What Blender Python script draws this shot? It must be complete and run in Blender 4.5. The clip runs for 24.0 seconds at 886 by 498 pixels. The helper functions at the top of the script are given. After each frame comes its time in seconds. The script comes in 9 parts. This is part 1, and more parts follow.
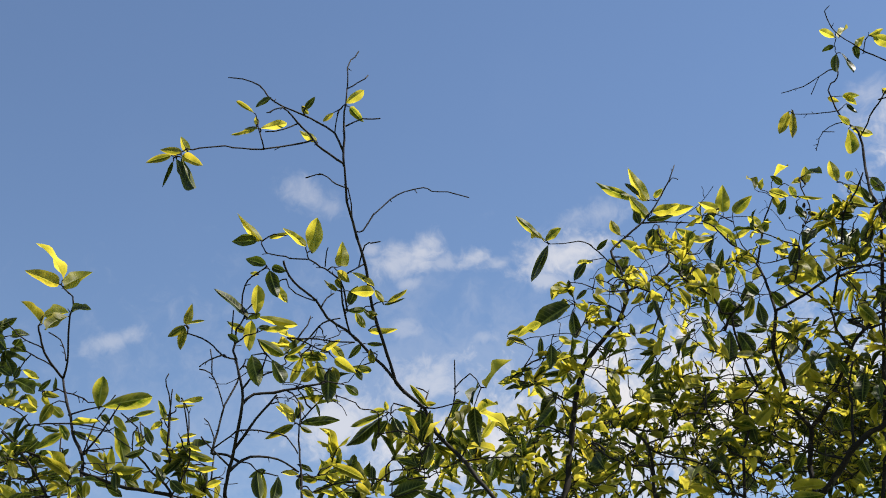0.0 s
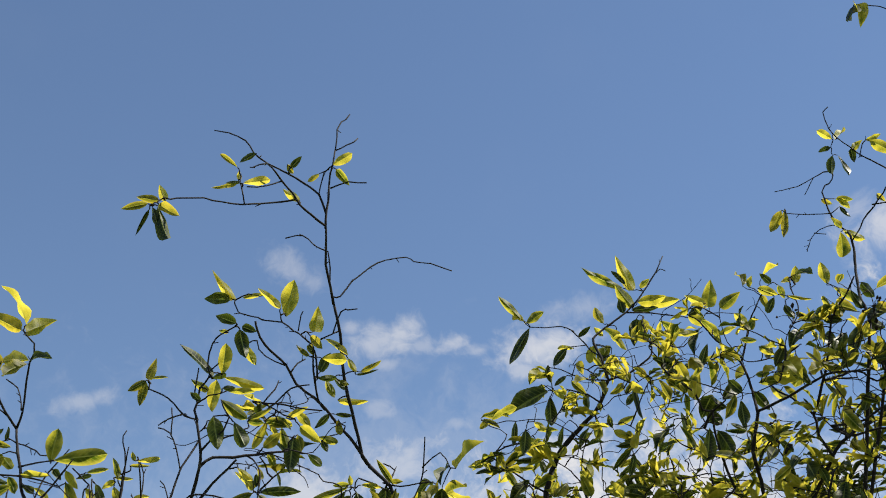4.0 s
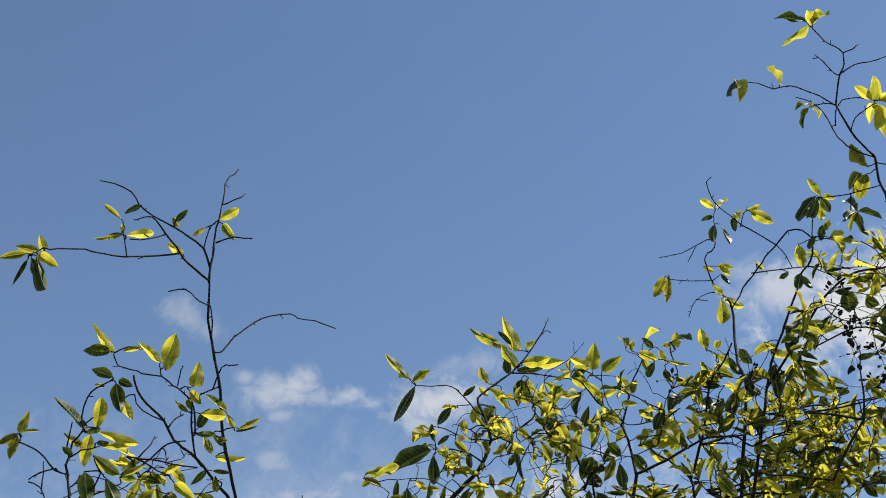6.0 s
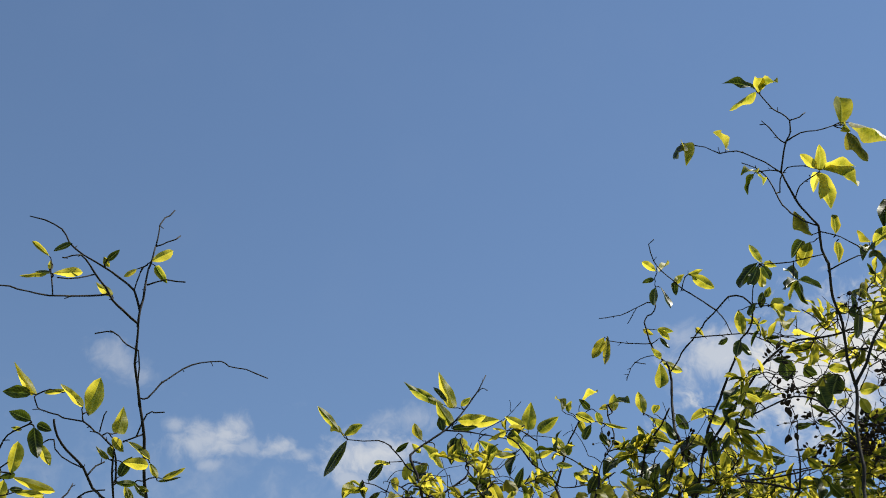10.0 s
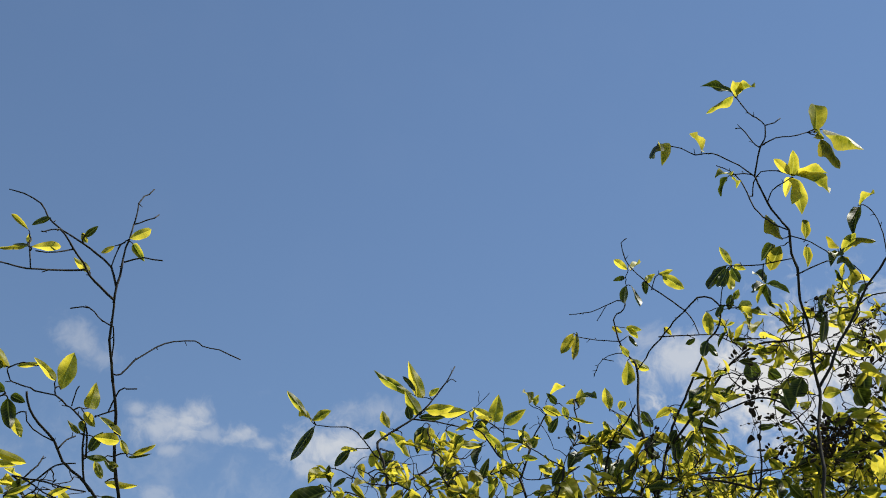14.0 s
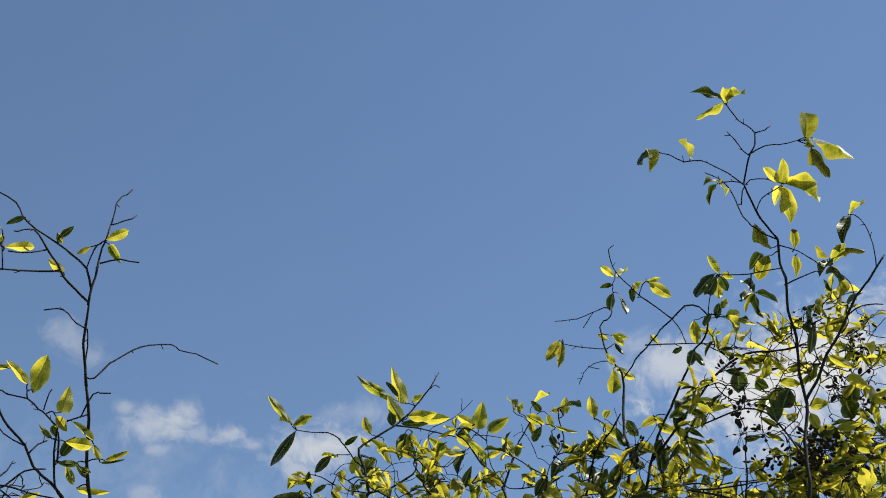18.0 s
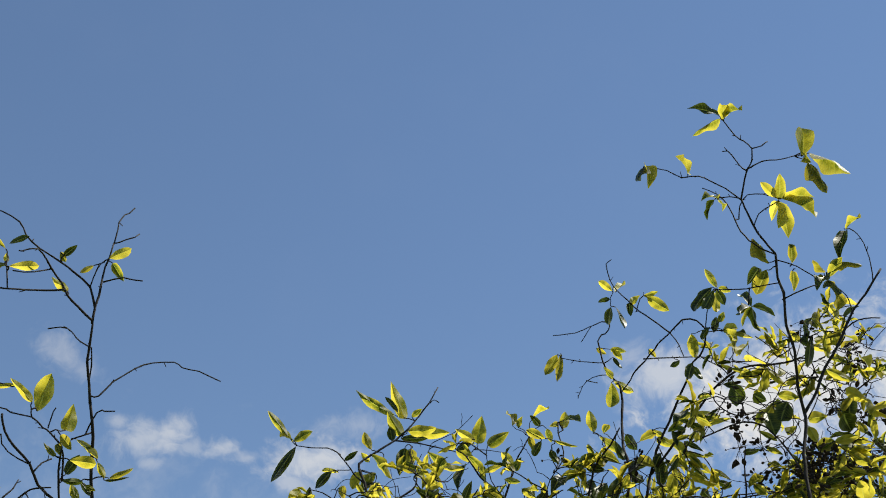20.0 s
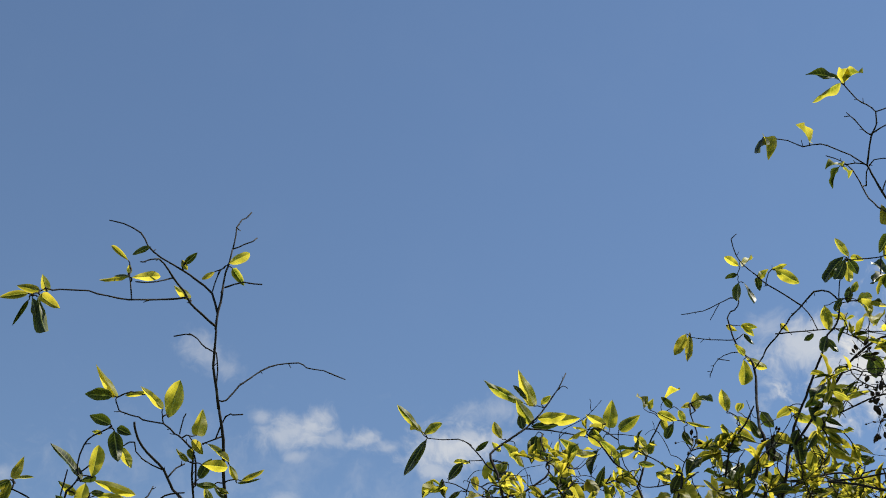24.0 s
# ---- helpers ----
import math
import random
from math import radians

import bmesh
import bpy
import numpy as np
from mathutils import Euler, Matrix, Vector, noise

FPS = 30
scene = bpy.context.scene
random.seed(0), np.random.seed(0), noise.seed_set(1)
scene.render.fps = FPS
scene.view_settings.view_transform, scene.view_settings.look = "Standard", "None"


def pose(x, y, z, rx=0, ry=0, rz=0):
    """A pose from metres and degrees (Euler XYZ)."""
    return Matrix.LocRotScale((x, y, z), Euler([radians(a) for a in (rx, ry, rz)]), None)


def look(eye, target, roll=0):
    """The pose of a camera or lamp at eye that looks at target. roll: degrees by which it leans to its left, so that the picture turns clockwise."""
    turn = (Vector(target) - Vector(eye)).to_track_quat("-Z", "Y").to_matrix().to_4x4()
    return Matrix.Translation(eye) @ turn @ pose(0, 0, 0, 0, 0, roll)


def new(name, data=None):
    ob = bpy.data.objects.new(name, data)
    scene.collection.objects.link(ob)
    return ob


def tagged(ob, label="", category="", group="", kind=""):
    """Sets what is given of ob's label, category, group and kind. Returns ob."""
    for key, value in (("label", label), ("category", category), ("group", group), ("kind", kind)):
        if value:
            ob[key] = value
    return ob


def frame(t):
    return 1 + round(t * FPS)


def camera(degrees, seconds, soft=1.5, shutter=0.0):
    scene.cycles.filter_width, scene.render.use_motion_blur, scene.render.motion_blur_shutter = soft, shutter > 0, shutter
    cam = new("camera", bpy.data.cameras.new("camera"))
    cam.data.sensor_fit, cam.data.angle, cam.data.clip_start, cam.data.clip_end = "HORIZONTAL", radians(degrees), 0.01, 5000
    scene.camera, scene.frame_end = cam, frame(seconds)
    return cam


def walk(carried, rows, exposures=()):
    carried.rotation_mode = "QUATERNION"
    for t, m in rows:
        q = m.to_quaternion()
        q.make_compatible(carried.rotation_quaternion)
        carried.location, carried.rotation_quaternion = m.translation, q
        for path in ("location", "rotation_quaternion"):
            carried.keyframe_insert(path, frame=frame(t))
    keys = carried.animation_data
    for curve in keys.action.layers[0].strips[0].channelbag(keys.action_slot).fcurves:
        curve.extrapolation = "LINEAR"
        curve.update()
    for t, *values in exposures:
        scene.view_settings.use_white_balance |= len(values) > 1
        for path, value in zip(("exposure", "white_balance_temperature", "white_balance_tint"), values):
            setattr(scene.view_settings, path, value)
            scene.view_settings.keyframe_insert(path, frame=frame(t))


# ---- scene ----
# ---------------------------------------------------------------- camera
cam = camera(37.65, 24.0, soft=1.0)


def heading(az, el):
    """Unit vector at an azimuth (degrees, clockwise from +y) and an elevation."""
    a, e = radians(az), radians(el)
    return Vector((math.sin(a) * math.cos(e), math.cos(a) * math.cos(e), math.sin(e)))


# seconds; place of the camera, held at eye height; azimuth, elevation and roll of its view
PATH = [
    (0.0, 0.003, -0.080, 1.565, -8.14, 26.31, -2.36),
    (0.5, 0.001, -0.068, 1.570, -9.14, 26.85, -1.57),
    (1.0, 0.002, -0.044, 1.578, -9.31, 27.13, -0.81),
    (1.5, 0.006, -0.014, 1.585, -9.78, 27.33, -0.33),
    (3.5, -0.021, 0.013, 1.589, -9.34, 29.60, 1.34),
    (4.0, -0.008, 0.025, 1.587, -7.23, 29.99, 1.30),
    (4.5, 0.005, 0.028, 1.589, -5.95, 30.52, 1.35),
    (5.0, 0.021, 0.026, 1.579, -4.35, 31.00, 0.89),
    (5.5, 0.031, 0.011, 1.578, -2.95, 31.62, 0.66),
    (6.0, 0.031, -0.000, 1.591, -2.08, 32.38, 0.33),
    (6.5, 0.021, -0.019, 1.595, -1.33, 33.27, 0.32),
    (7.0, 0.022, -0.016, 1.596, -0.45, 33.85, 0.46),
    (7.5, 0.031, -0.007, 1.596, 0.49, 34.23, 0.43),
    (8.0, 0.029, -0.005, 1.596, 1.03, 34.43, 0.24),
    (8.5, 0.027, -0.003, 1.607, 1.31, 34.68, 0.41),
    (9.0, 0.027, 0.032, 1.636, 1.29, 34.95, 0.22),
    (9.5, 0.032, 0.063, 1.637, 1.14, 34.93, 0.42),
    (10.0, 0.028, 0.062, 1.625, 1.11, 34.82, 0.88),
    (10.5, 0.021, 0.066, 1.618, 1.28, 34.59, 1.25),
    (12.5, 0.033, 0.048, 1.632, 2.45, 34.98, 2.25),
    (13.0, 0.026, 0.045, 1.620, 2.72, 34.96, 2.13),
    (13.5, 0.005, 0.040, 1.604, 2.68, 34.76, 2.31),
    (14.0, 0.011, 0.041, 1.594, 2.74, 34.61, 2.19),
    (14.5, 0.032, 0.067, 1.602, 2.93, 34.26, 2.19),
    (15.0, 0.019, 0.068, 1.607, 3.14, 34.05, 2.21),
    (15.5, 0.019, 0.054, 1.615, 3.44, 34.07, 2.08),
    (16.0, 0.009, 0.034, 1.621, 3.60, 34.45, 2.22),
    (16.5, 0.003, 0.028, 1.632, 3.37, 34.97, 2.37),
    (17.0, 0.002, 0.044, 1.628, 3.16, 35.41, 2.53),
    (17.5, 0.010, 0.068, 1.619, 3.13, 34.55, 2.48),
    (18.0, 0.033, 0.084, 1.634, 3.23, 34.74, 2.66),
    (18.5, 0.036, 0.083, 1.642, 3.50, 34.76, 2.74),
    (20.5, 0.001, 0.056, 1.627, 3.29, 35.36, 1.85),
    (21.0, -0.003, 0.064, 1.626, 2.67, 35.32, 1.58),
    (21.5, 0.001, 0.070, 1.630, 1.98, 35.45, 1.66),
    (22.0, 0.022, 0.086, 1.648, 1.20, 35.16, 1.33),
    (22.5, 0.030, 0.078, 1.655, 0.02, 34.92, 1.64),
    (23.0, 0.036, 0.078, 1.662, -1.38, 34.68, 2.13),
    (23.5, 0.052, 0.072, 1.661, -2.34, 34.50, 2.28),
    (24.0, 0.042, 0.074, 1.658, -3.27, 34.35, 2.76),
]
walk(cam, [(t, look((x, y, z), Vector((x, y, z)) + heading(az, el) * 4.0, roll)) for t, x, y, z, az, el, roll in PATH],
     exposures=[(0.0, 0.65, 6520, 12), (1.5, 0.65, 6520, 12), (3.5, 0.58, 6520, 11), (5.0, 0.53, 6520, 9.5), (9.0, 0.52, 6560, 8), (13.0, 0.51, 6560, 8), (16.0, 0.47, 6560, 8), (18.0, 0.47, 6540, 8), (21.0, 0.51, 6560, 8), (24.0, 0.51, 6560, 8)])

# ---------------------------------------------------------------- sky, sun
SUN_AZ, SUN_EL = 72.0, 61.0
world = bpy.data.worlds.new("sky")
scene.world = world
world.use_nodes = True
wn, wl = world.node_tree.nodes, world.node_tree.links
wn.clear()


def wire(nodes, links, kind, inputs=(), **settings):
    """A node with its settings and inputs (index or name, value or socket)."""
    nd = nodes.new(kind)
    if "operation" in settings:
        nd.operation = settings["operation"]
    if "interpolation_type" in settings:
        nd.interpolation_type = settings["interpolation_type"]
    if "data_type" in settings:
        nd.data_type = settings["data_type"]
    if "blend_type" in settings:
        nd.blend_type = settings["blend_type"]
    for key, value in inputs:
        if isinstance(value, bpy.types.NodeSocket):
            links.new(value, nd.inputs[key])
        else:
            nd.inputs[key].default_value = value
    return nd


def wnode(kind, inputs=(), **settings):
    return wire(wn, wl, kind, inputs, **settings)


def wmath(op, a, b=0.0, c=0.0):
    return wnode("ShaderNodeMath", [(0, a), (1, b), (2, c)], operation=op).outputs[0]


sky = wnode("ShaderNodeTexSky")
sky.sky_type, sky.sun_disc = "NISHITA", False
sky.sun_elevation, sky.sun_rotation = radians(SUN_EL), radians(SUN_AZ)
sky.air_density, sky.dust_density, sky.ozone_density, sky.altitude = 1.0, 0.0, 2.8, 0.0
direction = wnode("ShaderNodeTexCoord").outputs["Generated"]
warp = wnode("ShaderNodeTexNoise", [("Vector", direction), ("Scale", 30.0), ("Detail", 3.0)]).outputs["Color"]
warp = wnode("ShaderNodeVectorMath", [(0, warp), (1, (0.5, 0.5, 0.5))], operation="SUBTRACT").outputs[0]
warp = wnode("ShaderNodeVectorMath", [(0, warp), (1, (0.03, 0.03, 0.03)), (2, direction)], operation="MULTIPLY_ADD").outputs[0]
billow = wnode("ShaderNodeTexNoise", [("Vector", warp), ("Scale", 34.0), ("Detail", 12.0), ("Roughness", 0.62), ("Distortion", 0.3)])
wisp = wnode("ShaderNodeTexNoise", [("Vector", warp), ("Scale", 95.0), ("Detail", 8.0), ("Roughness", 0.6), ("Distortion", 0.5)])
broad = wnode("ShaderNodeTexNoise", [("Vector", direction), ("Scale", 11.0), ("Detail", 4.0), ("Roughness", 0.55)])
ragged = wmath("MULTIPLY_ADD", wmath("SUBTRACT", billow.outputs["Fac"], 0.5), 2.9, wmath("MULTIPLY", wmath("SUBTRACT", broad.outputs["Fac"], 0.5), 0.9))
ragged = wmath("MULTIPLY_ADD", wmath("SUBTRACT", wisp.outputs["Fac"], 0.5), 1.3, ragged)
cover = [None]


def cloud(az, el, half_width, half_height, lean, depth):
    """A ragged fair-weather cloud: its place and half size in degrees, its lean, and how opaque it is."""
    c = heading(az, el)
    e = Vector((math.cos(radians(az)), -math.sin(radians(az)), 0.0))
    u = e.cross(c)
    s, k = math.sin(radians(lean)), math.cos(radians(lean))
    right, up = e * k + u * s, u * k - e * s
    x = wnode("ShaderNodeVectorMath", [(0, direction), (1, right / math.sin(radians(half_width)))], operation="DOT_PRODUCT").outputs["Value"]
    y = wnode("ShaderNodeVectorMath", [(0, direction), (1, up / math.sin(radians(half_height)))], operation="DOT_PRODUCT").outputs["Value"]
    r2 = wmath("MULTIPLY_ADD", x, x, wmath("MULTIPLY", y, y))
    body = wmath("ADD", wmath("SUBTRACT", 1.0, wmath("SQRT", r2)), wmath("MULTIPLY", ragged, 0.9))
    front = wmath("GREATER_THAN", wnode("ShaderNodeVectorMath", [(0, direction), (1, c)], operation="DOT_PRODUCT").outputs["Value"], 0.5)
    soft = wnode("ShaderNodeMapRange", [("Value", body), ("From Min", -0.25), ("From Max", 1.15), ("To Max", depth)], interpolation_type="SMOOTHSTEP").outputs[0]
    soft = wmath("MULTIPLY", soft, front)
    cover[0] = soft if cover[0] is None else wmath("MAXIMUM", cover[0], soft)


cloud(-10.35, 25.85, 1.75, 0.95, 14, 0.52)
cloud(-9.15, 26.25, 1.05, 0.80, 30, 0.60)
cloud(-11.60, 26.35, 0.85, 0.45, -10, 0.40)
cloud(-9.90, 24.85, 0.60, 0.32, 10, 0.36)
cloud(-6.65, 25.85, 1.15, 0.55, 10, 0.52)
cloud(-5.30, 25.60, 1.50, 0.50, 4, 0.40)
cloud(-7.95, 25.75, 1.00, 0.42, 6, 0.34)
cloud(-3.85, 25.70, 1.60, 1.05, 6, 0.66)
cloud(-2.05, 25.75, 2.30, 1.00, 8, 0.74)
cloud(-3.10, 24.60, 1.10, 0.60, -10, 0.50)
cloud(-0.10, 27.35, 1.90, 0.80, 10, 0.30)
cloud(-14.60, 28.65, 1.45, 0.85, -28, 0.33)
cloud(-13.80, 28.20, 0.75, 0.60, 0, 0.26)
cloud(-23.45, 22.20, 1.70, 0.50, 22, 0.36)
cloud(-13.30, 18.70, 2.60, 2.00, -10, 0.72)
cloud(-9.05, 20.40, 2.90, 1.40, 5, 0.55)
cloud(-10.15, 22.85, 1.10, 0.55, 0, 0.32)
cloud(-6.35, 22.35, 0.95, 0.40, 0, 0.30)
cloud(1.99, 18.50, 10.46, 4.30, 8, 1.10)
cloud(-6.82, 17.62, 6.98, 2.74, 0, 0.90)
cloud(19.60, 28.40, 5.20, 2.60, 4, 1.25)
cloud(22.60, 29.20, 5.00, 2.90, 8, 1.20)
cloud(14.90, 29.45, 2.90, 1.50, 5, 0.66)
cloud(13.30, 30.55, 1.10, 0.70, 20, 0.36)
cloud(25.88, 28.66, 4.98, 3.24, 0, 1.10)
cloud(5.04, 18.20, 7.47, 3.00, 5, 1.30)
cloud(-6.98, 19.59, 19.93, 5.98, 0, 0.16)
veil = wnode("ShaderNodeMapRange", [("Value", broad.outputs["Fac"]), ("From Min", 0.5), ("From Max", 0.8), ("To Max", 0.008)], interpolation_type="SMOOTHSTEP").outputs[0]
opacity = wmath("MINIMUM", wmath("ADD", cover[0], veil), 1.0)
CLOUD = (6.2, 6.22, 6.35, 1.0)
mixed = wnode("ShaderNodeMix", [(0, opacity), (6, sky.outputs[0]), (7, CLOUD)], data_type="RGBA")
background = wnode("ShaderNodeBackground", [("Color", mixed.outputs[2]), ("Strength", 0.084)])
wnode("ShaderNodeOutputWorld", [("Surface", background.outputs[0])])

sun_data = bpy.data.lights.new("sun", "SUN")
sun_data.energy, sun_data.angle, sun_data.color = 5.0, radians(0.53), (1.0, 0.95, 0.86)
sun = new("sun", sun_data)
sun.matrix_world = look(heading(SUN_AZ, SUN_EL) * 40.0, (0.0, 0.0, 0.0))

# ---------------------------------------------------------------- materials


def material(name):
    mat = bpy.data.materials.new(name)
    mat.use_nodes = True
    mat.node_tree.nodes.clear()
    nodes, links = mat.node_tree.nodes, mat.node_tree.links
    return mat, lambda kind, inputs=(), **settings: wire(nodes, links, kind, inputs, **settings)


def ramp(nd, stops, fac):
    r = nd("ShaderNodeValToRGB", [("Fac", fac)])
    el = r.color_ramp.elements
    while len(el) < len(stops):
        el.new(0.5)
    for e, (at, colour) in zip(el, stops):
        e.position, e.color = at, (*colour, 1.0)
    return r.outputs["Color"]


def leaf_material(name, stops, glow, thin, island):
    """Leaf skin: a spread of greens from leaf to leaf, midrib, side veins, yellower margin, blotches; waxy and thin enough to let the sun through."""
    mat, nd = material(name)
    mt = lambda op, a, b=0.0, c=0.0: nd("ShaderNodeMath", [(0, a), (1, b), (2, c)], operation=op).outputs[0]
    uv = nd("ShaderNodeUVMap").outputs[0]
    sep = nd("ShaderNodeSeparateXYZ", [(0, uv)])
    across = mt("ABSOLUTE", mt("MULTIPLY_ADD", sep.outputs[0], 2.0, -1.0))
    along = sep.outputs[1]
    chance = nd("ShaderNodeNewGeometry").outputs["Random Per Island"] if island else nd("ShaderNodeObjectInfo").outputs["Random"]
    place = nd("ShaderNodeNewGeometry").outputs["Position"]
    blotch = nd("ShaderNodeTexNoise", [("Vector", place), ("Scale", 38.0), ("Detail", 5.0), ("Roughness", 0.6)]).outputs["Fac"]
    fine = nd("ShaderNodeTexNoise", [("Vector", place), ("Scale", 420.0), ("Detail", 3.0)]).outputs["Fac"]
    tone = mt("MULTIPLY_ADD", mt("SUBTRACT", blotch, 0.5), 1.1, mt("MULTIPLY", chance, 0.72))
    base = ramp(nd, stops, tone)
    margin = nd("ShaderNodeMapRange", [("Value", across), ("From Min", 0.3), ("From Max", 1.0), ("To Max", 0.55)], interpolation_type="SMOOTHSTEP").outputs[0]
    base = nd("ShaderNodeMix", [(0, margin), (6, base), (7, (*stops[-1][1], 1.0))], data_type="RGBA").outputs[2]
    rib = nd("ShaderNodeMapRange", [("Value", across), ("From Min", 0.03), ("From Max", 0.12), ("To Min", 0.6), ("To Max", 0.0)]).outputs[0]
    wave = mt("SINE", mt("MULTIPLY_ADD", along, 62.0, mt("MULTIPLY", across, -9.0)))
    vein = nd("ShaderNodeMapRange", [("Value", wave), ("From Min", 0.75), ("From Max", 1.0), ("To Max", 0.22)]).outputs[0]
    line = mt("MAXIMUM", rib, vein)
    base = nd("ShaderNodeMix", [(0, line), (6, base), (7, (0.34, 0.36, 0.09, 1.0))], data_type="RGBA").outputs[2]
    spot = nd("ShaderNodeMapRange", [("Value", fine), ("From Min", 0.66), ("From Max", 0.74), ("To Max", 0.35)]).outputs[0]
    base = nd("ShaderNodeMix", [(0, spot), (6, base), (7, (0.10, 0.07, 0.02, 1.0))], data_type="RGBA").outputs[2]
    bump = nd("ShaderNodeBump", [("Strength", 0.35), ("Distance", 0.002), ("Height", mt("SUBTRACT", mt("MULTIPLY", blotch, 0.8), line))]).outputs[0]
    skin = nd("ShaderNodeBsdfPrincipled", [("Base Color", base), ("Roughness", 0.48), ("Specular IOR Level", 0.22), ("Normal", bump)])
    lit = nd("ShaderNodeMix", [(0, 1.0), (6, base), (7, glow)], data_type="RGBA", blend_type="MULTIPLY").outputs[2]
    through_leaf = nd("ShaderNodeBsdfTranslucent", [("Color", lit), ("Normal", bump)])
    both = nd("ShaderNodeMixShader", [(0, thin), (1, skin.outputs[0]), (2, through_leaf.outputs[0])])
    nd("ShaderNodeOutputMaterial", [("Surface", both.outputs[0])])
    return mat


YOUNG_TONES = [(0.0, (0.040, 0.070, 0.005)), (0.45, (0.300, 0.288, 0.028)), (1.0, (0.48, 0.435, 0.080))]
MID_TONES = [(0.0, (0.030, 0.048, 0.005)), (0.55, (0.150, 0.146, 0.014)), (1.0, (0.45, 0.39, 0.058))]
# Darkest tones: aged leaves, and leaves whose shade is put into the colour.
OLD_SHADED_TONES = [(0.0, (0.012, 0.020, 0.003)), (0.6, (0.030, 0.044, 0.005)), (1.0, (0.16, 0.175, 0.022))]
GLOW_YOUNG, GLOW_MID, GLOW_OLD_SHADED = (1.74, 1.58, 1.05, 1.0), (1.84, 1.66, 1.05, 1.0), (1.1, 1.3, 0.8, 1.0)
YOUNG, MID, OLD_SHADED = 0, 1, 2
LEAF_MATS = [leaf_material("young_leaf", YOUNG_TONES, GLOW_YOUNG, 0.7, False), leaf_material("mature_leaf", MID_TONES, GLOW_MID, 0.6, False), leaf_material("old_shaded_leaf", OLD_SHADED_TONES, GLOW_OLD_SHADED, 0.24, False)]
MASS_MATS = [leaf_material("young_foliage", YOUNG_TONES, GLOW_YOUNG, 0.7, True), leaf_material("mature_foliage", MID_TONES, GLOW_MID, 0.6, True), leaf_material("old_shaded_foliage", OLD_SHADED_TONES, GLOW_OLD_SHADED, 0.24, True)]


def bark_material(name, dark, pale, patch):
    mat, nd = material(name)
    place = nd("ShaderNodeNewGeometry").outputs["Position"]
    grain = nd("ShaderNodeTexNoise", [("Vector", place), ("Scale", 260.0), ("Detail", 5.0), ("Roughness", 0.65)]).outputs["Fac"]
    lichen = nd("ShaderNodeTexNoise", [("Vector", place), ("Scale", 24.0), ("Detail", 4.0), ("Roughness", 0.6)]).outputs["Fac"]
    base = ramp(nd, [(0.3, dark), (0.75, pale)], grain)
    grown = nd("ShaderNodeMapRange", [("Value", lichen), ("From Min", 0.60), ("From Max", 0.72), ("To Max", 0.8)]).outputs[0]
    base = nd("ShaderNodeMix", [(0, grown), (6, base), (7, (*patch, 1.0))], data_type="RGBA").outputs[2]
    bump = nd("ShaderNodeBump", [("Strength", 0.6), ("Distance", 0.002), ("Height", grain)]).outputs[0]
    skin = nd("ShaderNodeBsdfPrincipled", [("Base Color", base), ("Roughness", 0.85), ("Specular IOR Level", 0.2), ("Normal", bump)])
    nd("ShaderNodeOutputMaterial", [("Surface", skin.outputs[0])])
    return mat


BARK = bark_material("bark", (0.010, 0.008, 0.007), (0.040, 0.033, 0.028), (0.14, 0.125, 0.105))
HUSK = bark_material("dry_husk", (0.014, 0.010, 0.008), (0.055, 0.036, 0.026), (0.12, 0.08, 0.06))


def ground_material():
    mat, nd = material("rough_grass")
    place = nd("ShaderNodeNewGeometry").outputs["Position"]
    small = nd("ShaderNodeTexNoise", [("Vector", place), ("Scale", 30.0), ("Detail", 8.0), ("Roughness", 0.7)]).outputs["Fac"]
    large = nd("ShaderNodeTexNoise", [("Vector", place), ("Scale", 0.6), ("Detail", 5.0)]).outputs["Fac"]
    grass = ramp(nd, [(0.3, (0.035, 0.055, 0.015)), (0.7, (0.10, 0.13, 0.035))], small)
    soil = ramp(nd, [(0.3, (0.09, 0.065, 0.04)), (0.7, (0.20, 0.15, 0.10))], small)
    bare = nd("ShaderNodeMapRange", [("Value", large), ("From Min", 0.5), ("From Max", 0.65)]).outputs[0]
    base = nd("ShaderNodeMix", [(0, bare), (6, grass), (7, soil)], data_type="RGBA").outputs[2]
    bump = nd("ShaderNodeBump", [("Strength", 0.8), ("Distance", 0.03), ("Height", small)]).outputs[0]
    skin = nd("ShaderNodeBsdfPrincipled", [("Base Color", base), ("Roughness", 0.95), ("Normal", bump)])
    nd("ShaderNodeOutputMaterial", [("Surface", skin.outputs[0])])
    return mat


# ---------------------------------------------------------------- ground
def build_ground():
    bm = bmesh.new()
    rings = [0.0, 4.0, 9.0, 20.0, 60.0, 250.0, 1000.0, 4500.0]
    last = [bm.verts.new((0.0, 0.0, 0.0))]
    for r in rings[1:]:
        ring = [bm.verts.new((r * math.cos(a * math.tau / 48), r * math.sin(a * math.tau / 48), 0.0)) for a in range(48)]
        for k in range(48):
            if len(last) == 1:
                bm.faces.new((last[0], ring[k], ring[(k + 1) % 48]))
            else:
                bm.faces.new((last[k], ring[k], ring[(k + 1) % 48], last[(k + 1) % 48]))
        last = ring
    me = bpy.data.meshes.new("ground")
    bm.to_mesh(me)
    bm.free()
    me.materials.append(ground_material())
    tagged(new("ground", me), "rough grass and bare soil under the shrubs", "ground", kind="structure")


build_ground()


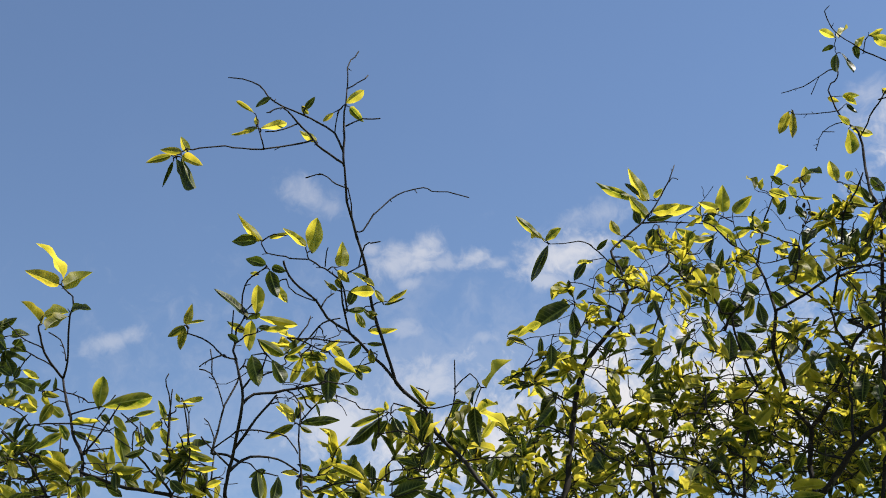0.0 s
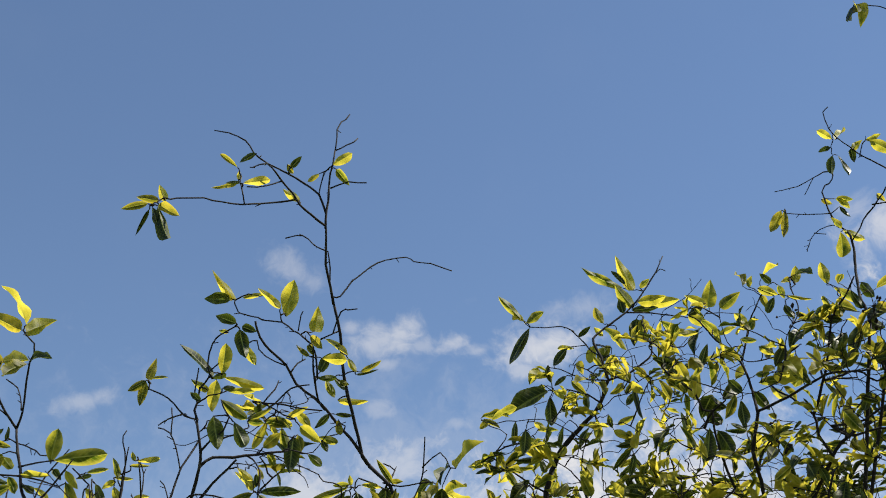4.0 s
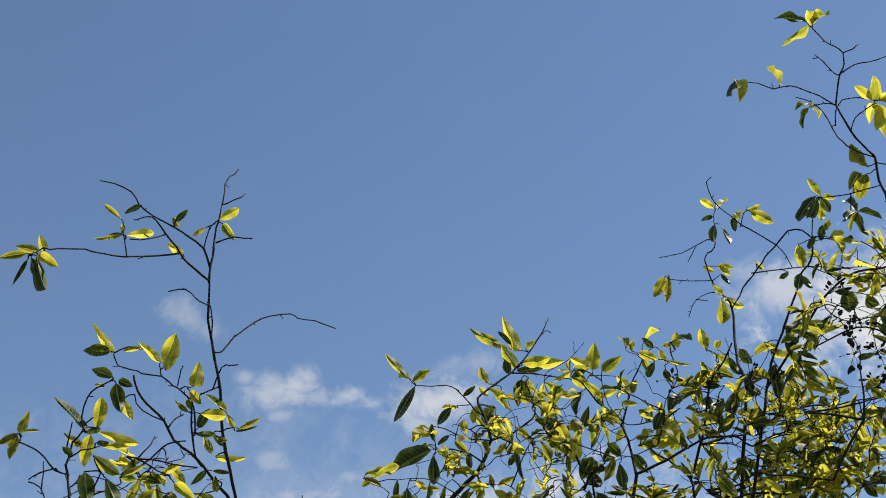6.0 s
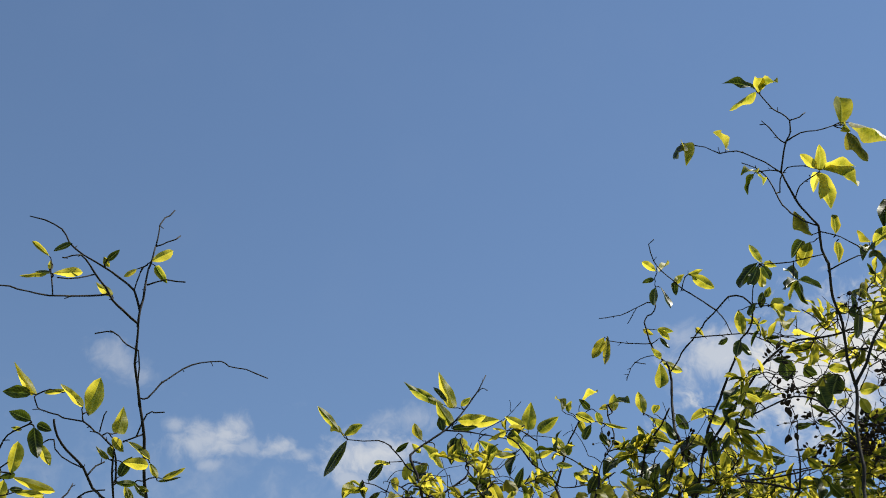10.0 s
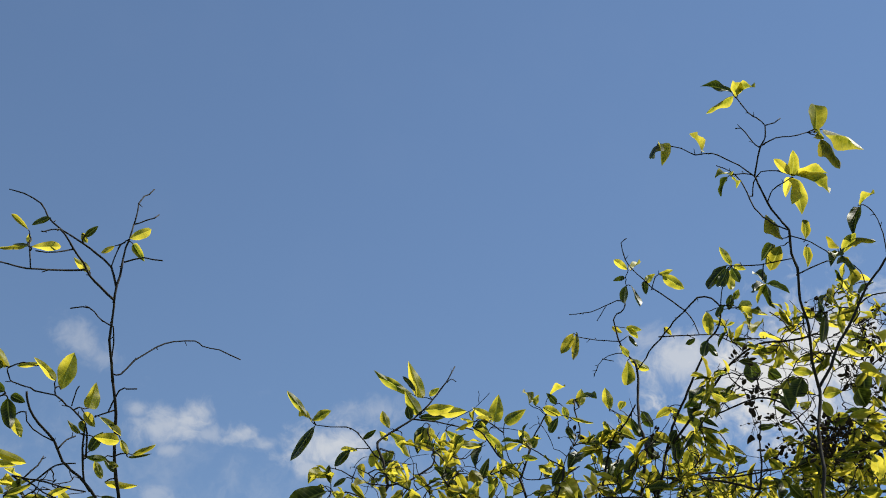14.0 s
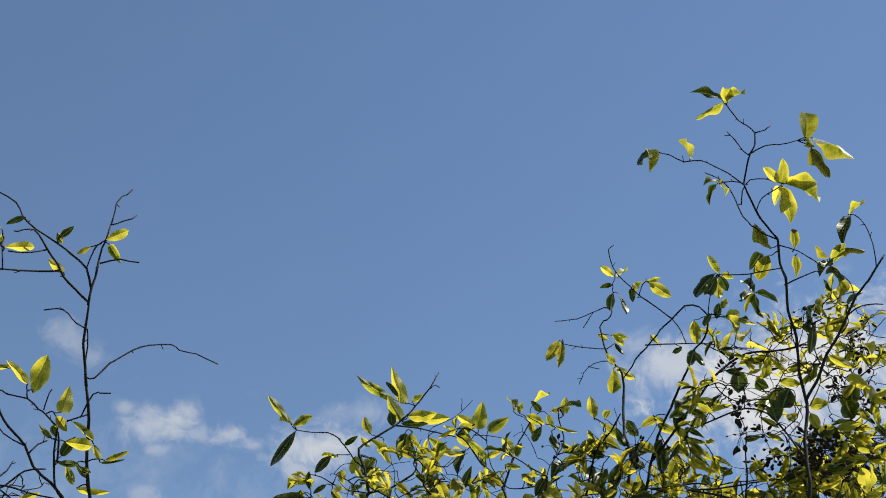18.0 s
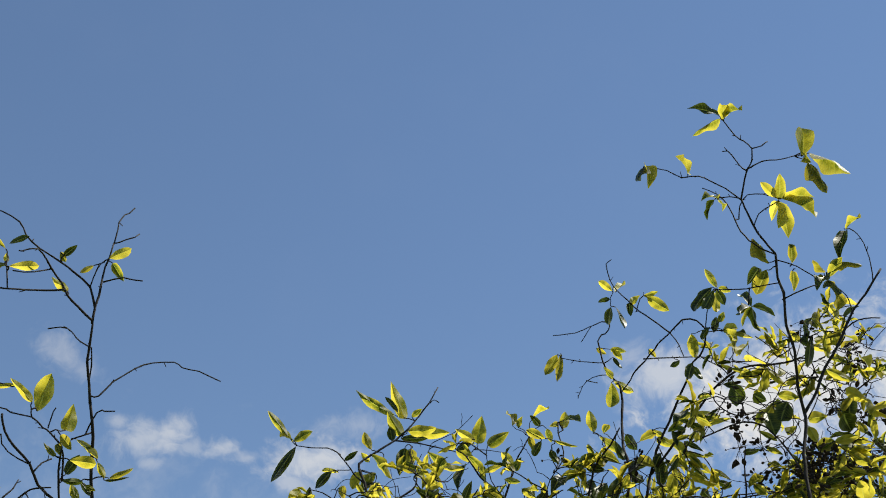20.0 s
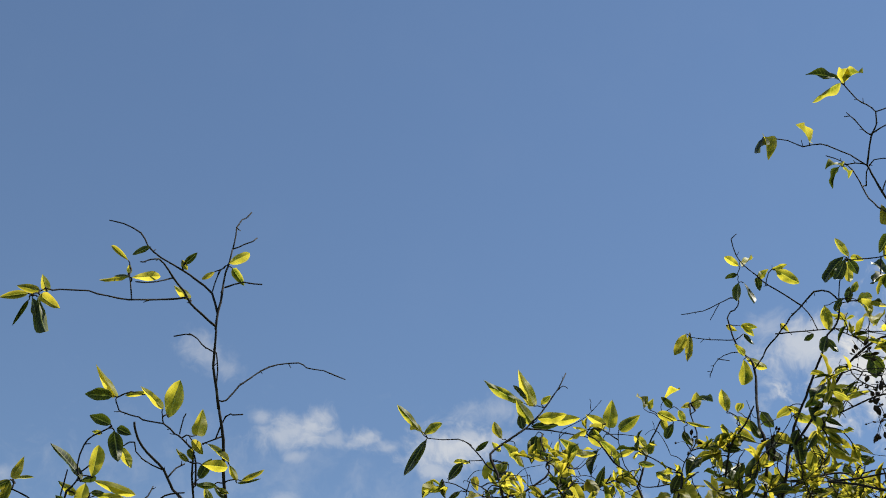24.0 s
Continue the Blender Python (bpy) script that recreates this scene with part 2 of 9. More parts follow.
# ---------------------------------------------------------------- plant kit
def leaf_shape(arch, fold, curl, wavy, bend, blunt):
    """A leaf one long and one wide: base at the origin, tip at +y, upper side +z; arched from end to end, folded along its midrib, edges curled and a little wavy."""
    rows, across, verts, faces, uvs = 11, (-1.0, -0.55, 0.0, 0.55, 1.0), [], [], []
    for i in range(rows):
        v = i / (rows - 1)
        if blunt:
            half = 0.5 * math.sin(math.pi * v ** 1.25) ** 0.62 + 0.012
        else:
            half = 0.5 * (v / 0.44) ** 0.66 * ((1.0 - v) / 0.56) ** 0.95 + 0.010
        for u in across:
            edge = abs(u)
            z = 0.75 * arch * v * (1.0 - v) + 0.48 * (fold * edge - curl * edge * edge) * half
            z += 0.55 * wavy * edge * half * math.sin(9.0 * v + (2.1 if u > 0 else 0.3))
            verts.append((u * half * (1.0 - 0.12 * abs(fold) * edge) + bend * 2.2 * v * (1.0 - v), v, z))
            uvs.append((0.5 + 0.5 * u, v))
    n = len(across)
    for i in range(rows - 1):
        for k in range(n - 1):
            a = i * n + k
            faces.append((a, a + 1, a + n + 1, a + n))
    ribs = [(i * n + 2, (i + 1) * n + 2) for i in range(rows - 1)]
    return verts, faces, uvs, ribs


SHAPES = [leaf_shape(0.25, 0.55, 0.10, 0.25, 0.03, False), leaf_shape(0.40, 0.85, 0.25, 0.30, -0.05, False), leaf_shape(0.12, 0.80, 0.20, 0.15, 0.05, False),
          leaf_shape(0.55, 0.70, 0.30, 0.30, -0.03, False), leaf_shape(0.30, 1.0, 0.30, 0.12, 0.02, False), leaf_shape(0.20, 0.60, 0.05, 0.20, 0.03, True), leaf_shape(0.35, -0.30, 0.30, 0.25, -0.04, False),
          leaf_shape(0.65, 0.55, 0.25, 0.30, 0.06, False), leaf_shape(0.35, 0.75, 0.15, 0.25, -0.06, True)]


def mesh_of(name, verts, faces, uvs, mats, which=None, ribs=None):
    me = bpy.data.meshes.new(name)
    me.from_pydata(verts, [], faces)
    if uvs is not None:
        layer = me.uv_layers.new(name="UVMap")
        index = np.zeros(len(me.loops), dtype=np.int32)
        me.loops.foreach_get("vertex_index", index)
        layer.data.foreach_set("uv", np.asarray(uvs, dtype=np.float32)[index].ravel())
    for m in mats:
        me.materials.append(m)
    if which is not None:
        me.polygons.foreach_set("material_index", np.asarray(which, dtype=np.int32))
    me.polygons.foreach_set("use_smooth", [True] * len(me.polygons))
    me.update()
    if ribs is not None:
        ends = np.zeros(len(me.edges) * 2, dtype=np.int32)
        me.edges.foreach_get("vertices", ends)
        ends = np.sort(ends.reshape(-1, 2), axis=1)
        keys = ends[:, 0].astype(np.int64) * len(me.vertices) + ends[:, 1]
        wanted = np.sort(np.asarray(ribs, dtype=np.int64), axis=1)
        sharp = np.isin(keys, wanted[:, 0] * len(me.vertices) + wanted[:, 1])
        me.attributes.new("sharp_edge", "BOOLEAN", "EDGE").data.foreach_set("value", sharp)
    return me


LEAVES = [[mesh_of("leaf", v, f, u, [m], ribs=r) for v, f, u, r in SHAPES] for m in LEAF_MATS]
SHAPE_ARRAYS = [(np.array(v), np.array(f), np.array(u), np.array(r)) for v, f, u, r in SHAPES]


class Plant:
    def __init__(self, name, base, label, category, seed):
        self.top = tagged(new(name), label, category)
        self.base = Vector(base)
        self.top.location = self.base
        self.nodes, self.loose, self.count = [], [], 0
        self.rng = random.Random(seed)
        self.mass, self.tubes = [], []


def hang(plant, name, me, m=None, kind="", label=""):
    ob = new(name, me)
    ob.parent = plant.top
    ob.matrix_basis = Matrix.Translation(-plant.base) @ (m if m is not None else Matrix.Identity(4))
    return tagged(ob, label, kind=kind)


def smooth_line(pts, step):
    """Points along a rounded line through pts (Catmull-Rom)."""
    p = [Vector(a) for a in pts]
    p = [p[0] * 2 - p[1]] + p + [p[-1] * 2 - p[-2]]
    out = []
    for i in range(1, len(p) - 2):
        n = max(2, int((p[i + 1] - p[i]).length / step))
        for k in range(n):
            t = k / n
            out.append(0.5 * (2 * p[i] + (p[i + 1] - p[i - 1]) * t + (2 * p[i - 1] - 5 * p[i] + 4 * p[i + 1] - p[i + 2]) * t * t + (3 * p[i] - p[i - 1] - 3 * p[i + 1] + p[i + 2]) * t ** 3))
    return out + [p[-2]]


def tube(line, r0, r1, sides, rng, knots=0.18):
    """Vertices and faces of a tapering, slightly knotty round stem along a line."""
    verts, faces, n = [], [], len(line)
    side = None
    for i, c in enumerate(line):
        d = (line[min(i + 1, n - 1)] - line[max(i - 1, 0)]).normalized()
        side = d.orthogonal().normalized() if side is None else (side - d * side.dot(d)).normalized()
        up = d.cross(side)
        r = (r0 + (r1 - r0) * i / max(1, n - 1)) * (1.0 + knots * (rng.random() - 0.35) * (1.6 if i % 4 == 0 else 0.6))
        c = c + (side * (rng.random() - 0.5) + up * (rng.random() - 0.5)) * r * (0.5 if r > 0.003 else 0.9)
        for k in range(sides):
            a = k * math.tau / sides
            verts.append(c + (side * math.cos(a) + up * math.sin(a)) * r)
        if i:
            for k in range(sides):
                a, b = (i - 1) * sides + k, (i - 1) * sides + (k + 1) % sides
                faces.append((a, b, b + sides, a + sides))
    faces.append(tuple(range(sides))[::-1])
    faces.append(tuple(range((n - 1) * sides, n * sides)))
    return verts, faces


def crooked(plant, line, amount):
    """The line bent a little at every third or fourth point, as from bud to bud; its ends stay."""
    rng, out, at, here = plant.rng, [], 0, Vector((0, 0, 0))
    while at < len(line) - 1:
        step = min(rng.choice((2, 3, 3, 4)), len(line) - 1 - at)
        there = Vector((rng.gauss(0, 1), rng.gauss(0, 1), rng.gauss(0, 1))) * amount if at + step < len(line) - 1 else Vector((0, 0, 0))
        out += [line[at + k] + here.lerp(there, k / step) for k in range(step)]
        at, here = at + step, there
    return out + [line[-1]]


def limb(plant, r0, r1, *pts, name="branch"):
    """A branch of its own through pts, its radius going from r0 to r1 millimetres."""
    line = crooked(plant, smooth_line(pts, 0.025), 0.0045 if r0 < 7 else 0.003)
    verts, faces = tube(line, r0 * 0.001, r1 * 0.001, 8 if r0 > 6 else 6, plant.rng)
    hang(plant, name, mesh_of(name, verts, faces, None, [BARK]))
    start = line[0]
    near = min(((q - start).length for q in plant.nodes), default=9.0)
    if near > 0.03:
        plant.loose.append((start, r0))
    rng = plant.rng
    for q, nxt in zip(line[2:], line[3:]):
        if r1 < 3.2 and rng.random() < 0.28:
            along = (nxt - q).normalized()
            out = along.orthogonal().normalized()
            out.rotate(Matrix.Rotation(rng.uniform(0, math.tau), 3, along))
            end = q + (out + along * 0.7) * rng.uniform(0.004, 0.016)
            plant.tubes.append(tube([q, q.lerp(end, 0.6), end], 0.0013, 0.0009, 4, rng))
    plant.nodes += line[::2] + [line[-1]]


def twig(plant, a, b, r=0.0012, crook=0.14):
    """A thin crooked stalk from a to b, kept for the one mesh of fine twigs."""
    a, b = Vector(a), Vector(b)
    rng = plant.rng
    bow = Vector((rng.uniform(-1, 1), rng.uniform(-1, 1), rng.uniform(-0.2, 1.0))) * (b - a).length * crook
    sway = Vector((rng.uniform(-1, 1), rng.uniform(-1, 1), rng.uniform(-1, 1))) * (b - a).length * crook * 0.6
    line = smooth_line([a, a.lerp(b, 0.35) + bow, a.lerp(b, 0.7) + bow * 0.5 + sway, b], max(0.015, (b - a).length / 8))
    plant.tubes.append(tube(line, r * 1.5, r, 5, rng))
    return line


def leaf(plant, age, base, tip, width, roll):
    """One leaf from base to tip; roll turns its upper side away from the sky about its midrib, in degrees."""
    base, tip = Vector(base), Vector(tip)
    d = tip - base
    length = d.length
    d.normalize()
    up = Vector((0, 0, 1)) - d * d.z
    if up.length < 0.05:
        up = Vector((0, -1, 0)) + d * d.y
    up.normalize()
    n = up * math.cos(radians(roll)) + d.cross(up) * math.sin(radians(roll))
    x = d.cross(n)
    m = Matrix(((x.x * width, d.x * length, n.x * length, base.x), (x.y * width, d.y * length, n.y * length, base.y), (x.z * width, d.z * length, n.z * length, base.z), (0, 0, 0, 1)))
    k = plant.rng.randrange(len(SHAPES))
    plant.count += 1
    if plant.count <= 300:
        hang(plant, "leaf", LEAVES[age][k], m)
    else:
        plant.mass.append((age, k, m))


def shoot_leaf(plant, age, base, tip, width, roll):
    """A leaf on a thin stalk of its own, which springs from the nearest branch below or beside it."""
    base = Vector(base)
    root = min(plant.nodes, key=lambda p: (p - base).length + 0.6 * max(0.0, p.z - base.z))
    if (root - base).length > 0.008:
        plant.nodes += twig(plant, root, base, 0.0013, 0.18)[2:]
    leaf(plant, age, base, tip, width, roll)


def thicket(plant, centre, radii, sprigs, shaded=0.0):
    """Leafy sprigs through an ellipsoid, each on a twig that springs from the nearest branch; the last argument shifts
    leaves to the darkest colours, for deep inner shade and for darker bushes.
    """
    rng, centre = plant.rng, Vector(centre)
    for _ in range(sprigs):
        while True:
            q = Vector((rng.uniform(-1, 1), rng.uniform(-1, 1), rng.uniform(-1, 1)))
            if q.length < 1:
                break
        at = centre + Vector((q.x * radii[0], q.y * radii[1], q.z * radii[2]))
        root = min(plant.nodes, key=lambda p: (p - at).length + 0.6 * max(0.0, p.z - at.z))
        if (root - at).length > 0.75:
            at = root + (at - root) * (0.75 / (root - at).length)
        line = twig(plant, root, at, 0.0016)
        plant.nodes += line[2:]
        stem = (line[-1] - line[-2]).normalized()
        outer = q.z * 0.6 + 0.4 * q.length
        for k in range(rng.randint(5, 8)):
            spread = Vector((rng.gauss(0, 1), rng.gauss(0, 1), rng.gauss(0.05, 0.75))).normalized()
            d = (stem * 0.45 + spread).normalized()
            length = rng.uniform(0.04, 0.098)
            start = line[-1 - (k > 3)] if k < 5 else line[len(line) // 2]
            # Inner, lower leaves lean darker; the bias adds deep shade as leaf colour.
            pick = rng.random() + 0.25 * outer - shaded
            age = YOUNG if pick > 0.54 else (MID if pick > 0.36 else OLD_SHADED)
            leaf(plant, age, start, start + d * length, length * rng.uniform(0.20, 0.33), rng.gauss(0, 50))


def brush(plant, centre, radii, count):
    """Thin bare twigs, bowed and crossing, through an ellipsoid, each springing from the nearest branch."""
    rng, centre = plant.rng, Vector(centre)
    for _ in range(count):
        q = Vector((rng.uniform(-0.8, 0.8), rng.uniform(-0.8, 0.8), rng.uniform(-0.8, 0.8)))
        at = centre + Vector((q.x * radii[0], q.y * radii[1], q.z * radii[2]))
        root = min(plant.nodes, key=lambda p: (p - at).length + 0.5 * max(0.0, p.z - at.z))
        if (root - at).length > 0.3:
            at = root + (at - root) * (0.3 / (root - at).length)
        line = twig(plant, root, at, rng.uniform(0.0009, 0.0018), 0.2)
        end = at + Vector((rng.gauss(0, 0.07), rng.gauss(0, 0.06), rng.gauss(0.02, 0.06)))
        tail = twig(plant, at, end, 0.0009, 0.2)
        plant.nodes += line[2:]
        if rng.random() < 0.5:
            twig(plant, tail[len(tail) // 2], tail[len(tail) // 2] + Vector((rng.gauss(0, 0.04), rng.gauss(0, 0.04), rng.gauss(0.02, 0.03))), 0.0008)


def grow_down(plant):
    """Join every free branch to its plant: thick ones by stems from the root, thin ones by a twig to the nearest branch."""
    for start, r in plant.loose:
        if r >= 4.3:
            foot = plant.base + Vector((plant.rng.uniform(-0.12, 0.12), plant.rng.uniform(-0.12, 0.12), -0.05))
            mid = foot.lerp(start, 0.5) + Vector((plant.rng.uniform(-0.1, 0.1), plant.rng.uniform(-0.1, 0.1), 0.1))
            line = smooth_line([foot, mid, start], 0.08)
            verts, faces = tube(line, r * 0.0022, r * 0.001, 9, plant.rng)
            hang(plant, "stem", mesh_of("stem", verts, faces, None, [BARK]))
            plant.nodes += line
    for start, r in plant.loose:
        if r < 4.3:
            root = min((q for q in plant.nodes if q.z < start.z - 0.02 and (q - start).length > 0.035), key=lambda q: (q - start).length)
            plant.tubes.append(tube(smooth_line([root, root.lerp(start, 0.5) + Vector((0, 0.01, 0.01)), start], 0.03), r * 0.0012, r * 0.001, 6, plant.rng))


def finish(plant):
    """Join the fine twigs, and the leaves beyond the first three hundred, into one mesh each."""
    verts, faces = [], []
    for v, f in plant.tubes:
        o = len(verts)
        verts += v
        faces += [tuple(i + o for i in face) for face in f]
    if verts:
        hang(plant, "brushwood", mesh_of("brushwood", verts, faces, None, [BARK]), kind="stuff")
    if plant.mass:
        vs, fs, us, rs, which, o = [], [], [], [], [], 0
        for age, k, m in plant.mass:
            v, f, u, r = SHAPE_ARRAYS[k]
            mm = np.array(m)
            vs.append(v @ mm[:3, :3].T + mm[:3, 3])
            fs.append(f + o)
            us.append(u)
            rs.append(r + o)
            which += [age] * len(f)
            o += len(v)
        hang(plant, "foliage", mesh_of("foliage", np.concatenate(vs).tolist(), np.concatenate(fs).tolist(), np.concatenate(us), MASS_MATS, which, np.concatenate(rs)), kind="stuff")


# ---------------------------------------------------------------- sapling with forked bare twigs
sapling = Plant("sapling", (-1.75, 3.15, 0.0), "slender sapling with yellow-green leaves on thin grey stems", "sapling", 11)
limb(sapling, 4.8, 3.4, (-1.365, 2.912, 2.480), (-1.391, 2.961, 2.600), (-1.438, 2.984, 2.688), (-1.480, 3.017, 2.797), (-1.496, 3.034, 2.850))
limb(sapling, 3.1, 1.9, (-1.496, 3.034, 2.850), (-1.482, 3.011, 2.892), (-1.464, 2.975, 2.958), (-1.451, 2.949, 3.004), (-1.446, 2.941, 3.020), (-1.455, 2.917, 3.041), (-1.462, 2.894, 3.064))
limb(sapling, 3.2, 2.4, (-1.496, 3.034, 2.850), (-1.511, 3.009, 2.870), (-1.530, 2.972, 2.906), (-1.534, 2.946, 2.945), (-1.533, 2.933, 2.968))
limb(sapling, 2.0, 1.6, (-1.513, 3.004, 2.874), (-1.531, 2.988, 2.888), (-1.558, 2.964, 2.901), (-1.578, 2.947, 2.909))
limb(sapling, 2.0, 1.6, (-1.530, 2.968, 2.911), (-1.536, 2.972, 2.918), (-1.566, 2.974, 2.932), (-1.607, 2.976, 2.957), (-1.623, 2.979, 2.976), (-1.649, 2.983, 3.006))
limb(sapling, 2.0, 1.6, (-1.482, 3.011, 2.892), (-1.490, 3.015, 2.911), (-1.513, 3.022, 2.958), (-1.546, 3.022, 2.986))
limb(sapling, 2.0, 1.6, (-1.482, 3.019, 2.804), (-1.455, 3.026, 2.795), (-1.426, 3.034, 2.790), (-1.402, 3.039, 2.774))
limb(sapling, 4.4, 3.1, (-1.122, 2.908, 2.462), (-1.208, 2.900, 2.485), (-1.264, 2.893, 2.497), (-1.336, 2.884, 2.522), (-1.394, 2.876, 2.553), (-1.466, 2.863, 2.580), (-1.517, 2.854, 2.608), (-1.557, 2.848, 2.646))
limb(sapling, 3.1, 3.1, (-1.458, 2.932, 2.492), (-1.487, 2.933, 2.541), (-1.523, 2.931, 2.595), (-1.548, 2.929, 2.626))
limb(sapling, 3.2, 1.6, (-1.391, 2.961, 2.600), (-1.357, 2.961, 2.643), (-1.323, 2.959, 2.692), (-1.295, 2.958, 2.731))
limb(sapling, 2.4, 1.6, (-1.443, 2.988, 2.702), (-1.502, 2.976, 2.706), (-1.544, 2.967, 2.699))
limb(sapling, 2.4, 1.6, (-1.443, 2.988, 2.702), (-1.386, 2.982, 2.683), (-1.327, 2.974, 2.667))
limb(sapling, 2.4, 1.6, (-1.397, 2.963, 2.611), (-1.380, 2.966, 2.616), (-1.316, 2.975, 2.621))
limb(sapling, 2.4, 1.6, (-1.454, 2.997, 2.729), (-1.402, 2.991, 2.737), (-1.353, 2.984, 2.739))
limb(sapling, 3.7, 2.5, (-1.122, 2.908, 2.462), (-1.129, 2.884, 2.484), (-1.152, 2.843, 2.509), (-1.173, 2.802, 2.534))
limb(sapling, 2.4, 1.6, (-1.403, 2.874, 2.556), (-1.413, 2.884, 2.594), (-1.419, 2.895, 2.634))
limb(sapling, 2.4, 1.6, (-1.137, 2.898, 2.575), (-1.130, 2.884, 2.628), (-1.122, 2.870, 2.682), (-1.118, 2.859, 2.722))
limb(sapling, 2.4, 1.6, (-1.122, 2.908, 2.462), (-1.087, 2.881, 2.508), (-1.064, 2.850, 2.554), (-1.054, 2.773, 2.649))
limb(sapling, 2.0, 1.6, (-1.173, 2.802, 2.534), (-1.169, 2.820, 2.582), (-1.184, 2.829, 2.629))
limb(sapling, 2.4, 1.6, (-1.136, 2.895, 2.588), (-1.155, 2.945, 2.707), (-1.160, 2.929, 2.760), (-1.154, 2.924, 2.790))
limb(sapling, 2.0, 1.6, (-1.063, 2.841, 2.566), (-1.081, 2.885, 2.654), (-1.092, 2.858, 2.694))
limb(sapling, 2.0, 1.6, (-1.171, 2.813, 2.564), (-1.231, 2.892, 2.646), (-1.265, 2.893, 2.683))
limb(sapling, 2.0, 1.6, (-1.109, 3.165, 2.694), (-1.131, 3.180, 2.734), (-1.147, 3.187, 2.756))
limb(sapling, 2.0, 1.6, (-1.387, 2.965, 2.614), (-1.371, 3.001, 2.719), (-1.319, 2.980, 2.767))
twig(sapling, (-1.462, 2.894, 3.064), (-1.458, 2.896, 3.081))
leaf(sapling, YOUNG, (-1.458, 2.896, 3.081), (-1.505, 2.814, 3.154), 0.043, -9)
twig(sapling, (-1.462, 2.894, 3.064), (-1.466, 2.892, 3.064))
leaf(sapling, MID, (-1.466, 2.892, 3.064), (-1.566, 2.885, 3.113), 0.043, 58)
twig(sapling, (-1.460, 2.900, 3.058), (-1.456, 2.902, 3.062))
leaf(sapling, YOUNG, (-1.456, 2.902, 3.062), (-1.414, 2.979, 3.135), 0.046, -73)
leaf(sapling, OLD_SHADED, (-1.451, 2.948, 3.007), (-1.370, 2.898, 2.982), 0.035, 60)
twig(sapling, (-1.533, 2.933, 2.968), (-1.526, 2.936, 2.973))
leaf(sapling, MID, (-1.526, 2.936, 2.973), (-1.604, 2.957, 3.057), 0.042, 44)
twig(sapling, (-1.533, 2.933, 2.968), (-1.524, 2.937, 2.998))
leaf(sapling, YOUNG, (-1.524, 2.937, 2.998), (-1.499, 3.034, 3.045), 0.040, -57)
twig(sapling, (-1.455, 2.955, 2.993), (-1.461, 2.952, 2.995))
leaf(sapling, MID, (-1.461, 2.952, 2.995), (-1.474, 2.863, 2.921), 0.042, 76)
shoot_leaf(sapling, YOUNG, (-1.363, 2.981, 2.733), (-1.351, 2.965, 2.818), 0.044, -6)
shoot_leaf(sapling, YOUNG, (-1.346, 2.960, 2.731), (-1.210, 2.962, 2.745), 0.046, -72)
shoot_leaf(sapling, YOUNG, (-1.427, 2.963, 2.696), (-1.348, 2.963, 2.693), 0.019, -89)
shoot_leaf(sapling, OLD_SHADED, (-1.363, 3.001, 2.723), (-1.334, 2.994, 2.691), 0.019, -121)
shoot_leaf(sapling, YOUNG, (-1.312, 2.963, 2.705), (-1.277, 2.972, 2.659), 0.023, -100)
shoot_leaf(sapling, YOUNG, (-1.307, 2.962, 2.674), (-1.273, 2.969, 2.563), 0.038, -78)
shoot_leaf(sapling, YOUNG, (-1.325, 2.991, 2.631), (-1.329, 2.988, 2.567), 0.027, 121)
shoot_leaf(sapling, YOUNG, (-1.268, 2.863, 2.526), (-1.187, 2.879, 2.527), 0.025, -81)
shoot_leaf(sapling, OLD_SHADED, (-1.257, 2.873, 2.524), (-1.249, 2.863, 2.473), 0.026, -170)
shoot_leaf(sapling, OLD_SHADED, (-1.265, 2.928, 2.669), (-1.226, 2.922, 2.676), 0.013, -60)
shoot_leaf(sapling, YOUNG, (-1.236, 2.913, 2.679), (-1.179, 2.910, 2.686), 0.015, -65)
shoot_leaf(sapling, YOUNG, (-1.149, 2.900, 2.659), (-1.165, 2.888, 2.707), 0.018, 57)
shoot_leaf(sapling, YOUNG, (-1.178, 2.949, 2.678), (-1.128, 2.948, 2.673), 0.011, -79)
shoot_leaf(sapling, YOUNG, (-1.172, 2.942, 2.666), (-1.202, 2.941, 2.647), 0.018, 56)
shoot_leaf(sapling, YOUNG, (-1.176, 2.949, 2.655), (-1.149, 2.955, 2.602), 0.022, -99)
shoot_leaf(sapling, OLD_SHADED, (-1.180, 2.843, 2.624), (-1.157, 2.844, 2.571), 0.022, -85)
shoot_leaf(sapling, YOUNG, (-1.229, 2.905, 2.636), (-1.204, 2.900, 2.597), 0.023, -90)
shoot_leaf(sapling, YOUNG, (-1.155, 2.799, 2.571), (-1.182, 2.798, 2.559), 0.014, 76)
shoot_leaf(sapling, OLD_SHADED, (-1.198, 2.784, 2.531), (-1.149, 2.784, 2.545), 0.021, -85)
shoot_leaf(sapling, OLD_SHADED, (-1.152, 2.833, 2.553), (-1.129, 2.837, 2.527), 0.017, -84)
shoot_leaf(sapling, YOUNG, (-1.134, 2.938, 2.575), (-1.066, 2.932, 2.561), 0.018, -68)
shoot_leaf(sapling, YOUNG, (-1.078, 2.874, 2.556), (-1.006, 2.877, 2.531), 0.022, -80)
shoot_leaf(sapling, YOUNG, (-1.168, 2.935, 2.593), (-1.131, 2.945, 2.585), 0.015, -75)
shoot_leaf(sapling, YOUNG, (-1.091, 2.898, 2.520), (-1.048, 2.888, 2.495), 0.018, -83)
shoot_leaf(sapling, YOUNG, (-1.059, 2.897, 2.514), (-1.009, 2.911, 2.521), 0.018, -60)
